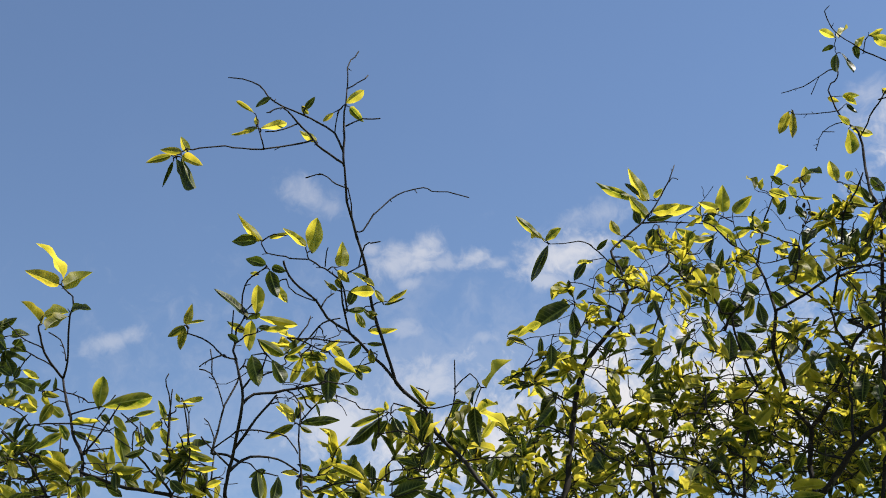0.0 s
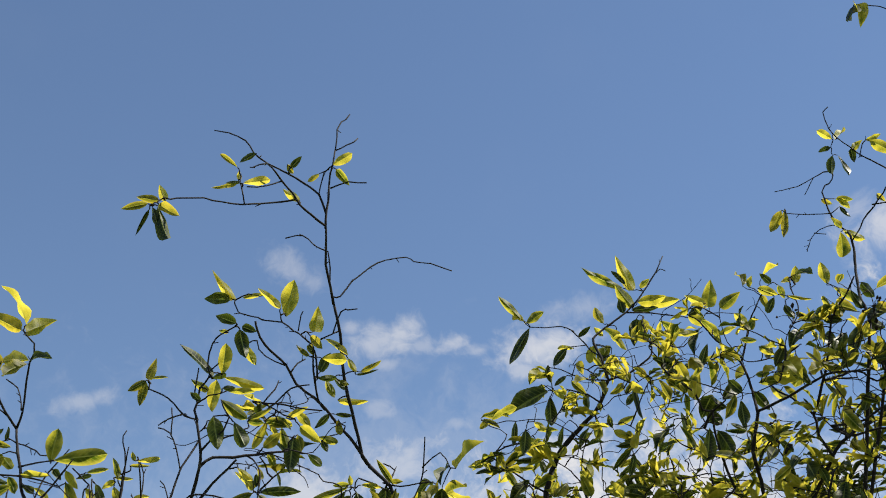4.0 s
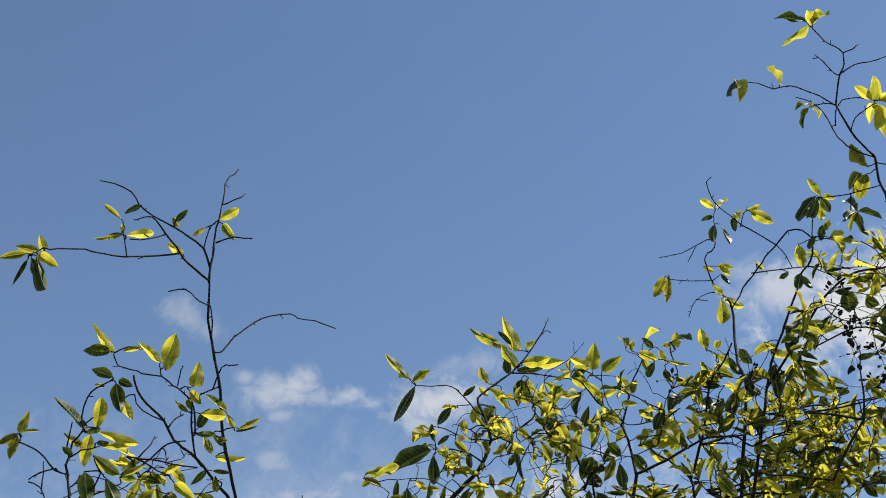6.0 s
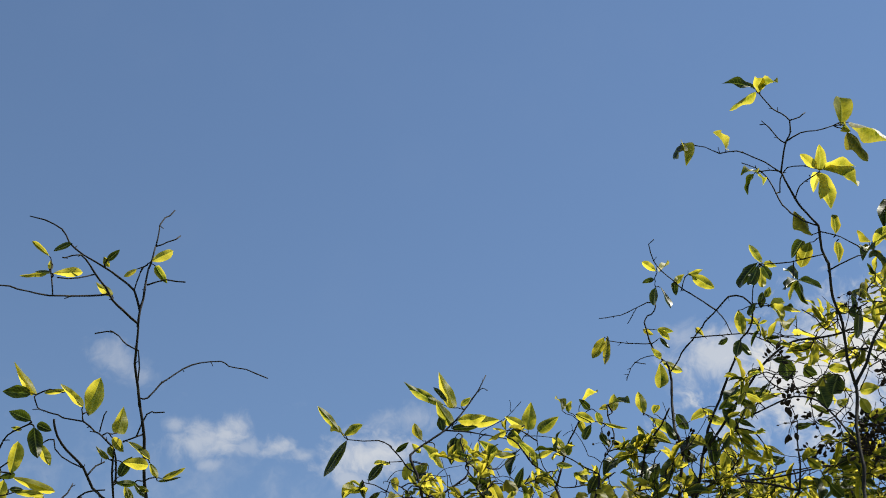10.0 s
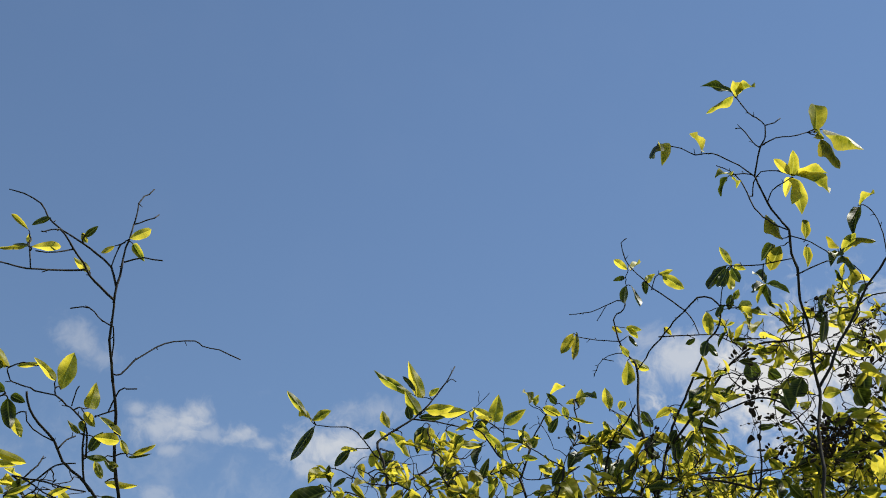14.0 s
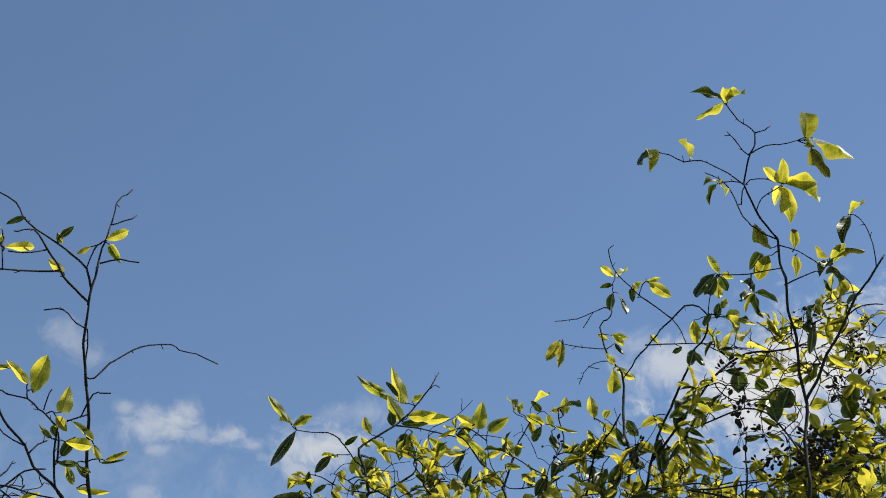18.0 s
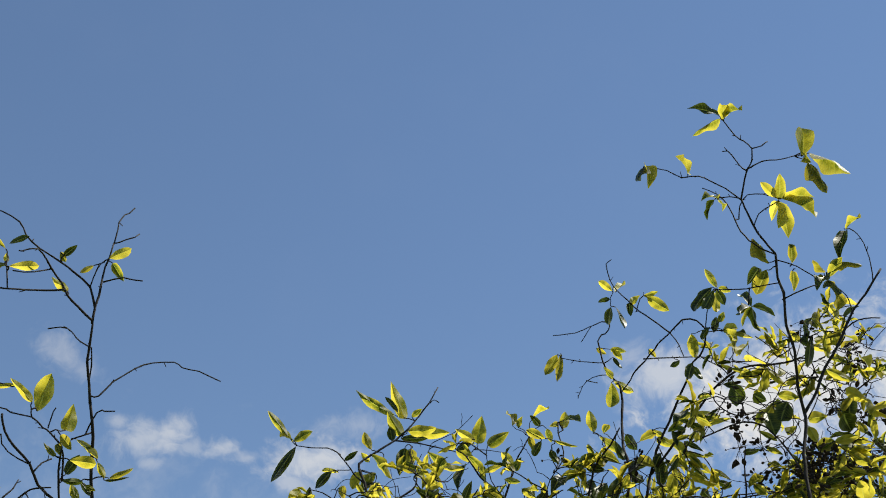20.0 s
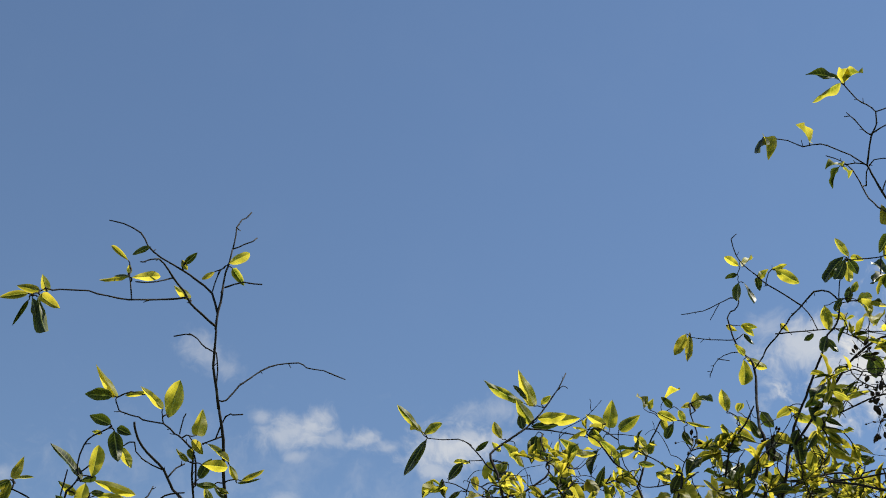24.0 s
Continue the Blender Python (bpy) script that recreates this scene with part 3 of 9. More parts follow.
shoot_leaf(sapling, YOUNG, (-1.023, 2.874, 2.466), (-0.984, 2.871, 2.476), 0.020, -61)
shoot_leaf(sapling, YOUNG, (-1.084, 2.864, 2.478), (-1.017, 2.862, 2.442), 0.021, -98)
shoot_leaf(sapling, YOUNG, (-1.091, 2.843, 2.679), (-1.099, 2.837, 2.701), 0.012, 78)
shoot_leaf(sapling, YOUNG, (-1.088, 2.844, 2.679), (-1.028, 2.836, 2.682), 0.016, -71)
shoot_leaf(sapling, MID, (-1.127, 2.910, 2.693), (-1.071, 2.899, 2.687), 0.009, -73)
shoot_leaf(sapling, YOUNG, (-1.091, 2.864, 2.593), (-1.053, 2.872, 2.600), 0.014, -58)
shoot_leaf(sapling, YOUNG, (-1.130, 2.934, 2.594), (-1.081, 2.929, 2.600), 0.015, -71)
shoot_leaf(sapling, YOUNG, (-1.066, 2.840, 2.562), (-1.030, 2.848, 2.547), 0.014, -58)
shoot_leaf(sapling, OLD_SHADED, (-1.114, 2.866, 2.489), (-1.072, 2.858, 2.452), 0.028, -109)
shoot_leaf(sapling, OLD_SHADED, (-1.139, 2.832, 2.516), (-1.115, 2.831, 2.476), 0.023, -98)
shoot_leaf(sapling, MID, (-1.190, 2.893, 2.502), (-1.159, 2.882, 2.466), 0.022, -114)
shoot_leaf(sapling, MID, (-1.130, 2.859, 2.505), (-1.154, 2.861, 2.469), 0.018, 78)
shoot_leaf(sapling, OLD_SHADED, (-1.139, 2.923, 2.550), (-1.105, 2.924, 2.524), 0.018, -83)
shoot_leaf(sapling, OLD_SHADED, (-1.611, 2.981, 2.839), (-1.539, 2.966, 2.788), 0.036, -79)
shoot_leaf(sapling, YOUNG, (-1.594, 2.990, 2.868), (-1.549, 2.999, 2.840), 0.020, -68)
shoot_leaf(sapling, OLD_SHADED, (-1.599, 2.959, 2.833), (-1.586, 2.957, 2.866), 0.018, -65)
shoot_leaf(sapling, OLD_SHADED, (-1.649, 2.968, 2.873), (-1.605, 2.959, 2.840), 0.028, -113)
shoot_leaf(sapling, OLD_SHADED, (-1.553, 3.011, 2.812), (-1.516, 3.003, 2.838), 0.016, -56)
shoot_leaf(sapling, OLD_SHADED, (-1.503, 2.998, 2.803), (-1.496, 2.988, 2.837), 0.012, -22)
shoot_leaf(sapling, MID, (-1.534, 2.995, 2.795), (-1.481, 2.992, 2.782), 0.020, -94)
shoot_leaf(sapling, YOUNG, (-1.602, 2.888, 2.745), (-1.539, 2.891, 2.737), 0.023, -86)
shoot_leaf(sapling, YOUNG, (-1.576, 2.957, 2.757), (-1.521, 2.953, 2.732), 0.024, -89)
shoot_leaf(sapling, YOUNG, (-1.556, 2.947, 2.780), (-1.523, 2.956, 2.739), 0.020, -66)
shoot_leaf(sapling, YOUNG, (-1.546, 3.024, 2.798), (-1.522, 3.024, 2.769), 0.018, -114)
shoot_leaf(sapling, MID, (-1.499, 2.989, 2.763), (-1.526, 2.984, 2.708), 0.031, 58)
shoot_leaf(sapling, YOUNG, (-1.527, 3.047, 2.780), (-1.488, 3.039, 2.742), 0.028, -121)
shoot_leaf(sapling, OLD_SHADED, (-1.536, 3.020, 2.713), (-1.485, 3.021, 2.697), 0.016, -92)
shoot_leaf(sapling, YOUNG, (-1.563, 2.980, 2.698), (-1.524, 2.967, 2.641), 0.024, -118)
shoot_leaf(sapling, YOUNG, (-1.494, 2.909, 2.612), (-1.429, 2.925, 2.653), 0.027, -61)
shoot_leaf(sapling, YOUNG, (-1.468, 2.852, 2.594), (-1.525, 2.848, 2.605), 0.013, 62)
shoot_leaf(sapling, YOUNG, (-1.485, 3.015, 2.712), (-1.458, 3.016, 2.666), 0.027, -90)
shoot_leaf(sapling, OLD_SHADED, (-1.433, 2.976, 2.676), (-1.387, 2.969, 2.651), 0.019, -76)
shoot_leaf(sapling, YOUNG, (-1.418, 3.028, 2.685), (-1.375, 3.037, 2.656), 0.016, -69)
shoot_leaf(sapling, MID, (-1.364, 3.005, 2.624), (-1.350, 3.008, 2.601), 0.014, -101)
shoot_leaf(sapling, MID, (-1.572, 2.941, 2.598), (-1.552, 2.938, 2.549), 0.027, -137)
shoot_leaf(sapling, YOUNG, (-1.579, 2.904, 2.529), (-1.530, 2.898, 2.494), 0.030, -106)
shoot_leaf(sapling, MID, (-1.545, 2.958, 2.538), (-1.524, 2.967, 2.507), 0.019, -85)
shoot_leaf(sapling, MID, (-1.484, 2.977, 2.524), (-1.447, 2.989, 2.543), 0.022, -54)
shoot_leaf(sapling, YOUNG, (-1.453, 2.931, 2.498), (-1.412, 2.925, 2.504), 0.019, -78)
shoot_leaf(sapling, YOUNG, (-1.331, 2.870, 2.505), (-1.328, 2.863, 2.460), 0.023, -176)
shoot_leaf(sapling, YOUNG, (-1.408, 2.954, 2.494), (-1.371, 2.962, 2.510), 0.019, -72)
shoot_leaf(sapling, OLD_SHADED, (-1.326, 2.910, 2.514), (-1.277, 2.918, 2.499), 0.022, -95)
shoot_leaf(sapling, OLD_SHADED, (-1.293, 2.914, 2.495), (-1.256, 2.924, 2.473), 0.022, -69)
shoot_leaf(sapling, MID, (-1.252, 2.926, 2.517), (-1.213, 2.925, 2.490), 0.022, -102)
shoot_leaf(sapling, MID, (-1.186, 2.860, 2.518), (-1.209, 2.856, 2.491), 0.018, 82)
shoot_leaf(sapling, OLD_SHADED, (-1.434, 2.926, 2.591), (-1.409, 2.924, 2.611), 0.015, -61)
thicket(sapling, (-1.445, 2.896, 2.527), (0.16, 0.20, 0.11), 6, 0.3)
thicket(sapling, (-1.141, 3.027, 2.555), (0.15, 0.20, 0.08), 6, 0.3)
brush(sapling, (-1.400, 2.918, 2.566), (0.20, 0.12, 0.08), 14)
brush(sapling, (-1.140, 3.028, 2.533), (0.12, 0.12, 0.06), 12)
grow_down(sapling)
finish(sapling)

# ---------------------------------------------------------------- shrub with the tall bare shoot
shrub = Plant("shrub", (-0.75, 3.75, 0.0), "tall shrub with one bare twiggy shoot and yellow-green leaf clusters", "shrub", 12)
limb(shrub, 4.6, 3.6, (-0.918, 2.700, 2.386), (-0.907, 2.674, 2.420), (-0.888, 2.648, 2.456), (-0.866, 2.613, 2.502), (-0.844, 2.573, 2.553), (-0.837, 2.548, 2.583))
limb(shrub, 3.3, 1.6, (-0.837, 2.548, 2.583), (-0.850, 2.557, 2.642), (-0.861, 2.563, 2.686), (-0.862, 2.570, 2.717), (-0.863, 2.576, 2.748), (-0.848, 2.588, 2.772), (-0.836, 2.601, 2.812))
limb(shrub, 3.5, 2.1, (-0.900, 2.664, 2.433), (-0.883, 2.694, 2.463), (-0.865, 2.718, 2.482), (-0.835, 2.753, 2.488), (-0.804, 2.788, 2.482), (-0.778, 2.820, 2.467))
limb(shrub, 3.5, 2.1, (-0.880, 2.634, 2.473), (-0.848, 2.618, 2.503), (-0.818, 2.603, 2.535), (-0.789, 2.590, 2.561), (-0.767, 2.582, 2.576))
limb(shrub, 3.5, 2.1, (-0.843, 2.570, 2.557), (-0.821, 2.586, 2.582), (-0.782, 2.609, 2.591), (-0.737, 2.635, 2.603), (-0.691, 2.661, 2.621), (-0.678, 2.671, 2.641))
limb(shrub, 2.8, 2.1, (-0.949, 2.688, 2.487), (-0.945, 2.725, 2.573), (-0.943, 2.744, 2.622), (-0.929, 2.770, 2.673), (-0.921, 2.785, 2.703))
limb(shrub, 1.8, 1.6, (-0.944, 2.734, 2.597), (-0.942, 2.739, 2.613), (-0.961, 2.748, 2.667), (-0.979, 2.753, 2.707), (-1.011, 2.752, 2.724))
limb(shrub, 1.8, 1.6, (-0.979, 2.753, 2.707), (-0.988, 2.766, 2.750), (-0.995, 2.780, 2.785))
limb(shrub, 2.1, 1.6, (-0.895, 2.658, 2.442), (-0.931, 2.629, 2.474), (-0.949, 2.608, 2.502))
limb(shrub, 1.8, 1.6, (-0.931, 2.629, 2.474), (-0.876, 2.606, 2.495), (-0.847, 2.595, 2.502), (-0.804, 2.581, 2.493), (-0.753, 2.563, 2.470), (-0.723, 2.549, 2.444), (-0.704, 2.537, 2.420))
limb(shrub, 2.1, 1.6, (-0.854, 2.559, 2.659), (-0.884, 2.565, 2.673), (-0.917, 2.578, 2.709), (-0.956, 2.589, 2.738), (-0.989, 2.596, 2.752))
limb(shrub, 1.8, 1.6, (-0.884, 2.565, 2.673), (-0.911, 2.602, 2.696), (-1.011, 2.751, 2.729))
limb(shrub, 1.8, 1.6, (-0.862, 2.567, 2.702), (-0.876, 2.574, 2.734), (-0.879, 2.594, 2.799))
limb(shrub, 2.1, 1.6, (-0.847, 2.590, 2.777), (-0.852, 2.575, 2.803), (-0.835, 2.559, 2.844), (-0.821, 2.554, 2.862), (-0.792, 2.548, 2.877))
limb(shrub, 2.4, 1.6, (-0.837, 2.548, 2.583), (-0.814, 2.537, 2.604), (-0.785, 2.526, 2.624), (-0.772, 2.514, 2.647))
limb(shrub, 2.4, 1.6, (-0.816, 2.539, 2.601), (-0.795, 2.539, 2.610), (-0.763, 2.538, 2.626), (-0.737, 2.538, 2.617))
limb(shrub, 2.1, 1.6, (-0.754, 2.626, 2.599), (-0.724, 2.614, 2.583), (-0.712, 2.594, 2.542), (-0.709, 2.568, 2.494))
limb(shrub, 5.1, 4.4, (-0.325, 2.974, 2.396), (-0.388, 3.009, 2.485), (-0.416, 3.023, 2.523), (-0.475, 3.051, 2.603), (-0.534, 3.081, 2.698), (-0.573, 3.096, 2.749))
limb(shrub, 4.4, 2.7, (-0.573, 3.096, 2.749), (-0.605, 3.058, 2.786), (-0.635, 3.024, 2.815), (-0.670, 2.980, 2.856), (-0.706, 2.941, 2.883), (-0.729, 2.913, 2.906), (-0.749, 2.887, 2.928), (-0.774, 2.856, 2.949), (-0.797, 2.828, 2.970), (-0.812, 2.803, 2.992), (-0.816, 2.788, 3.012))
limb(shrub, 1.8, 1.6, (-0.756, 2.879, 2.933), (-0.794, 2.846, 2.946), (-0.816, 2.818, 2.975))
limb(shrub, 2.4, 1.6, (-0.685, 2.872, 2.970), (-0.692, 2.879, 2.990), (-0.725, 2.893, 3.028), (-0.750, 2.902, 3.047), (-0.783, 2.911, 3.067), (-0.840, 2.925, 3.080), (-0.866, 2.931, 3.094), (-0.891, 2.937, 3.110), (-0.909, 2.942, 3.126), (-0.921, 2.947, 3.142))
limb(shrub, 1.8, 1.6, (-0.734, 2.896, 3.035), (-0.728, 2.887, 3.062), (-0.722, 2.880, 3.083))
limb(shrub, 2.8, 2.1, (-0.670, 2.980, 2.856), (-0.684, 2.957, 2.872), (-0.690, 2.925, 2.906), (-0.689, 2.886, 2.953), (-0.685, 2.872, 2.970))
limb(shrub, 2.1, 1.6, (-0.744, 2.893, 2.922), (-0.736, 2.911, 2.953), (-0.719, 2.931, 2.973))
limb(shrub, 2.1, 1.6, (-0.737, 2.750, 2.777), (-0.714, 2.744, 2.802), (-0.693, 2.740, 2.813), (-0.657, 2.737, 2.815))
limb(shrub, 2.1, 1.6, (-0.787, 2.730, 2.774), (-0.749, 2.720, 2.764), (-0.705, 2.708, 2.753), (-0.675, 2.699, 2.742), (-0.609, 2.679, 2.724))
limb(shrub, 1.8, 1.6, (-0.764, 2.724, 2.768), (-0.720, 2.713, 2.743), (-0.675, 2.700, 2.715))
limb(shrub, 2.1, 1.6, (-0.759, 2.723, 2.766), (-0.744, 2.750, 2.808), (-0.739, 2.770, 2.843))
limb(shrub, 4.4, 3.6, (-0.573, 3.096, 2.749), (-0.587, 3.079, 2.768), (-0.600, 3.038, 2.833), (-0.614, 2.996, 2.897), (-0.625, 2.947, 2.973), (-0.631, 2.907, 3.037), (-0.642, 2.870, 3.093))
limb(shrub, 3.8, 2.7, (-0.642, 2.870, 3.093), (-0.645, 2.822, 3.152), (-0.647, 2.779, 3.204), (-0.648, 2.746, 3.243))
limb(shrub, 3.5, 2.1, (-0.648, 2.746, 3.243), (-0.653, 2.754, 3.299), (-0.648, 2.769, 3.385), (-0.646, 2.780, 3.453), (-0.649, 2.786, 3.503))
limb(shrub, 2.1, 1.6, (-0.649, 2.786, 3.503), (-0.646, 2.812, 3.574), (-0.645, 2.831, 3.627), (-0.630, 2.850, 3.666))
limb(shrub, 2.1, 1.6, (-0.642, 2.858, 3.108), (-0.626, 2.868, 3.118), (-0.604, 2.893, 3.167), (-0.578, 2.917, 3.205), (-0.545, 2.945, 3.247), (-0.489, 2.984, 3.284), (-0.461, 3.003, 3.282), (-0.426, 3.026, 3.280), (-0.368, 3.062, 3.285))
limb(shrub, 2.1, 1.6, (-0.631, 2.907, 3.037), (-0.671, 2.888, 3.008))
limb(shrub, 2.1, 1.6, (-0.646, 2.900, 3.026), (-0.629, 2.882, 3.073), (-0.608, 2.875, 3.076), (-0.581, 2.866, 3.077))
limb(shrub, 1.8, 1.6, (-0.647, 2.784, 3.197), (-0.679, 2.794, 3.224), (-0.704, 2.803, 3.249), (-0.737, 2.811, 3.261), (-0.769, 2.819, 3.263))
limb(shrub, 3.1, 1.6, (-0.649, 2.747, 3.250), (-0.675, 2.714, 3.262), (-0.700, 2.681, 3.274), (-0.718, 2.653, 3.290), (-0.739, 2.621, 3.306), (-0.760, 2.590, 3.319), (-0.782, 2.564, 3.315), (-0.797, 2.545, 3.300))
limb(shrub, 2.4, 1.8, (-0.709, 2.667, 3.282), (-0.760, 2.622, 3.248), (-0.811, 2.575, 3.218), (-0.885, 2.500, 3.181), (-0.931, 2.451, 3.163), (-0.952, 2.427, 3.148))
limb(shrub, 2.8, 1.6, (-0.653, 2.753, 3.292), (-0.679, 2.759, 3.357), (-0.725, 2.760, 3.399), (-0.756, 2.760, 3.420), (-0.810, 2.758, 3.453), (-0.852, 2.757, 3.490), (-0.882, 2.758, 3.535), (-0.929, 2.753, 3.551), (-0.969, 2.749, 3.562))
limb(shrub, 1.8, 1.6, (-0.676, 2.758, 3.349), (-0.673, 2.776, 3.419), (-0.663, 2.786, 3.447))
limb(shrub, 2.1, 1.6, (-0.649, 2.767, 3.374), (-0.601, 2.751, 3.385), (-0.550, 2.735, 3.365))
limb(shrub, 1.8, 1.6, (-0.649, 2.786, 3.503), (-0.627, 2.799, 3.529), (-0.596, 2.815, 3.559))
limb(shrub, 1.8, 1.6, (-0.739, 2.621, 3.306), (-0.765, 2.587, 3.273), (-0.799, 2.546, 3.245))
limb(shrub, 1.8, 1.6, (-0.811, 2.575, 3.218), (-0.826, 2.596, 3.278), (-0.838, 2.611, 3.322))
limb(shrub, 3.5, 2.1, (-0.772, 2.827, 2.378), (-0.781, 2.861, 2.470), (-0.793, 2.885, 2.541), (-0.803, 2.909, 2.615))
limb(shrub, 2.8, 1.6, (-0.526, 3.077, 2.686), (-0.509, 3.099, 2.737), (-0.540, 3.106, 2.758))
limb(shrub, 2.1, 1.6, (-0.475, 3.051, 2.603), (-0.434, 3.036, 2.677), (-0.421, 3.019, 2.753), (-0.421, 3.010, 2.789))
limb(shrub, 1.8, 1.6, (-0.428, 3.027, 2.715), (-0.383, 3.007, 2.748), (-0.354, 2.988, 2.698))
limb(shrub, 2.1, 1.6, (-0.534, 3.081, 2.698), (-0.481, 3.058, 2.681), (-0.434, 3.036, 2.680))
limb(shrub, 2.1, 1.6, (-0.519, 3.073, 2.675), (-0.582, 3.046, 2.694), (-0.595, 3.037, 2.669))
limb(shrub, 2.1, 1.6, (-0.488, 2.991, 2.563), (-0.516, 2.993, 2.573), (-0.545, 2.995, 2.591), (-0.620, 2.997, 2.603))
twig(shrub, (-0.354, 2.988, 2.698), (-0.373, 2.985, 2.646))
leaf(shrub, OLD_SHADED, (-0.373, 2.985, 2.646), (-0.369, 3.028, 2.557), 0.042, -30)
twig(shrub, (-0.434, 3.036, 2.677), (-0.391, 3.042, 2.675))
leaf(shrub, MID, (-0.391, 3.042, 2.675), (-0.401, 2.968, 2.584), 0.042, 15)
twig(shrub, (-0.432, 3.034, 2.686), (-0.405, 3.038, 2.682))
leaf(shrub, OLD_SHADED, (-0.405, 3.038, 2.682), (-0.447, 3.113, 2.666), 0.031, 1)
twig(shrub, (-0.358, 2.990, 2.704), (-0.361, 2.990, 2.699))
leaf(shrub, OLD_SHADED, (-0.361, 2.990, 2.699), (-0.368, 2.918, 2.630), 0.036, 21)
twig(shrub, (-0.354, 2.988, 2.698), (-0.340, 2.989, 2.697))
leaf(shrub, YOUNG, (-0.340, 2.989, 2.697), (-0.276, 3.037, 2.785), 0.043, -26)
leaf(shrub, MID, (-0.373, 3.063, 2.658), (-0.313, 2.987, 2.649), 0.035, -2)
leaf(shrub, YOUNG, (-0.366, 3.064, 2.658), (-0.303, 3.125, 2.627), 0.034, -10)
shoot_leaf(shrub, YOUNG, (-0.929, 2.958, 3.166), (-1.002, 2.970, 3.264), 0.026, 102)
shoot_leaf(shrub, OLD_SHADED, (-0.942, 2.974, 3.175), (-1.019, 2.983, 3.185), 0.034, 76)
shoot_leaf(shrub, OLD_SHADED, (-0.783, 2.529, 2.875), (-0.833, 2.529, 2.896), 0.025, 84)
shoot_leaf(shrub, OLD_SHADED, (-0.784, 2.560, 2.876), (-0.767, 2.575, 2.811), 0.034, -71)
shoot_leaf(shrub, YOUNG, (-0.807, 2.555, 2.867), (-0.829, 2.552, 2.870), 0.011, 66)
shoot_leaf(shrub, OLD_SHADED, (-0.778, 2.557, 2.881), (-0.741, 2.548, 2.862), 0.020, -85)
shoot_leaf(shrub, YOUNG, (-0.847, 2.812, 2.959), (-0.814, 2.825, 2.911), 0.025, -63)
shoot_leaf(shrub, OLD_SHADED, (-0.838, 2.578, 2.769), (-0.930, 2.595, 2.861), 0.021, 81)
shoot_leaf(shrub, YOUNG, (-0.827, 2.607, 2.789), (-0.822, 2.593, 2.858), 0.035, -16)
shoot_leaf(shrub, OLD_SHADED, (-0.852, 2.612, 2.782), (-0.817, 2.606, 2.788), 0.016, -68)
shoot_leaf(shrub, YOUNG, (-0.828, 2.622, 2.789), (-0.737, 2.642, 2.766), 0.023, -74)
shoot_leaf(shrub, YOUNG, (-0.854, 2.602, 2.746), (-0.897, 2.603, 2.777), 0.020, 86)
shoot_leaf(shrub, OLD_SHADED, (-0.853, 2.559, 2.703), (-0.882, 2.566, 2.728), 0.015, 97)
shoot_leaf(shrub, YOUNG, (-0.842, 2.618, 2.780), (-0.849, 2.634, 2.709), 0.033, -1)
shoot_leaf(shrub, YOUNG, (-0.793, 2.512, 2.685), (-0.727, 2.499, 2.634), 0.028, -98)
shoot_leaf(shrub, YOUNG, (-0.800, 2.571, 2.731), (-0.735, 2.565, 2.725), 0.016, -64)
shoot_leaf(shrub, OLD_SHADED, (-0.810, 2.568, 2.737), (-0.782, 2.571, 2.738), 0.014, -71)
shoot_leaf(shrub, OLD_SHADED, (-0.808, 2.517, 2.649), (-0.793, 2.529, 2.578), 0.037, -65)
shoot_leaf(shrub, OLD_SHADED, (-0.760, 2.512, 2.633), (-0.729, 2.512, 2.576), 0.032, -88)
shoot_leaf(shrub, YOUNG, (-0.758, 2.568, 2.551), (-0.725, 2.579, 2.528), 0.016, -87)
shoot_leaf(shrub, MID, (-0.717, 2.606, 2.538), (-0.726, 2.612, 2.569), 0.016, 118)
shoot_leaf(shrub, YOUNG, (-0.846, 2.949, 3.176), (-0.903, 2.945, 3.163), 0.014, 63)
shoot_leaf(shrub, YOUNG, (-0.784, 2.891, 3.099), (-0.844, 2.873, 3.151), 0.022, 58)
shoot_leaf(shrub, YOUNG, (-0.780, 2.937, 3.099), (-0.763, 2.921, 3.197), 0.050, -21)
shoot_leaf(shrub, YOUNG, (-0.697, 2.914, 3.042), (-0.696, 2.930, 3.122), 0.041, -165)
shoot_leaf(shrub, MID, (-0.702, 2.880, 2.989), (-0.685, 2.880, 2.958), 0.018, 99)
shoot_leaf(shrub, MID, (-0.695, 2.866, 2.951), (-0.731, 2.871, 2.986), 0.014, 94)
shoot_leaf(shrub, YOUNG, (-0.669, 2.915, 3.021), (-0.604, 2.897, 2.965), 0.018, -72)
shoot_leaf(shrub, YOUNG, (-0.661, 2.871, 2.945), (-0.599, 2.865, 2.937), 0.031, -63)
shoot_leaf(shrub, OLD_SHADED, (-0.680, 2.935, 2.938), (-0.655, 2.930, 2.989), 0.028, -45)
shoot_leaf(shrub, YOUNG, (-0.616, 2.954, 2.984), (-0.591, 2.950, 2.943), 0.018, -99)
shoot_leaf(shrub, MID, (-0.582, 2.955, 2.945), (-0.527, 2.942, 2.969), 0.015, -68)
shoot_leaf(shrub, OLD_SHADED, (-0.597, 2.981, 2.950), (-0.543, 2.997, 2.970), 0.009, -78)
shoot_leaf(shrub, OLD_SHADED, (-0.677, 2.900, 2.906), (-0.631, 2.913, 2.911), 0.018, -65)
shoot_leaf(shrub, OLD_SHADED, (-0.650, 2.967, 2.936), (-0.618, 2.961, 2.899), 0.016, -87)
shoot_leaf(shrub, YOUNG, (-0.668, 2.953, 2.923), (-0.642, 2.952, 2.876), 0.022, -93)
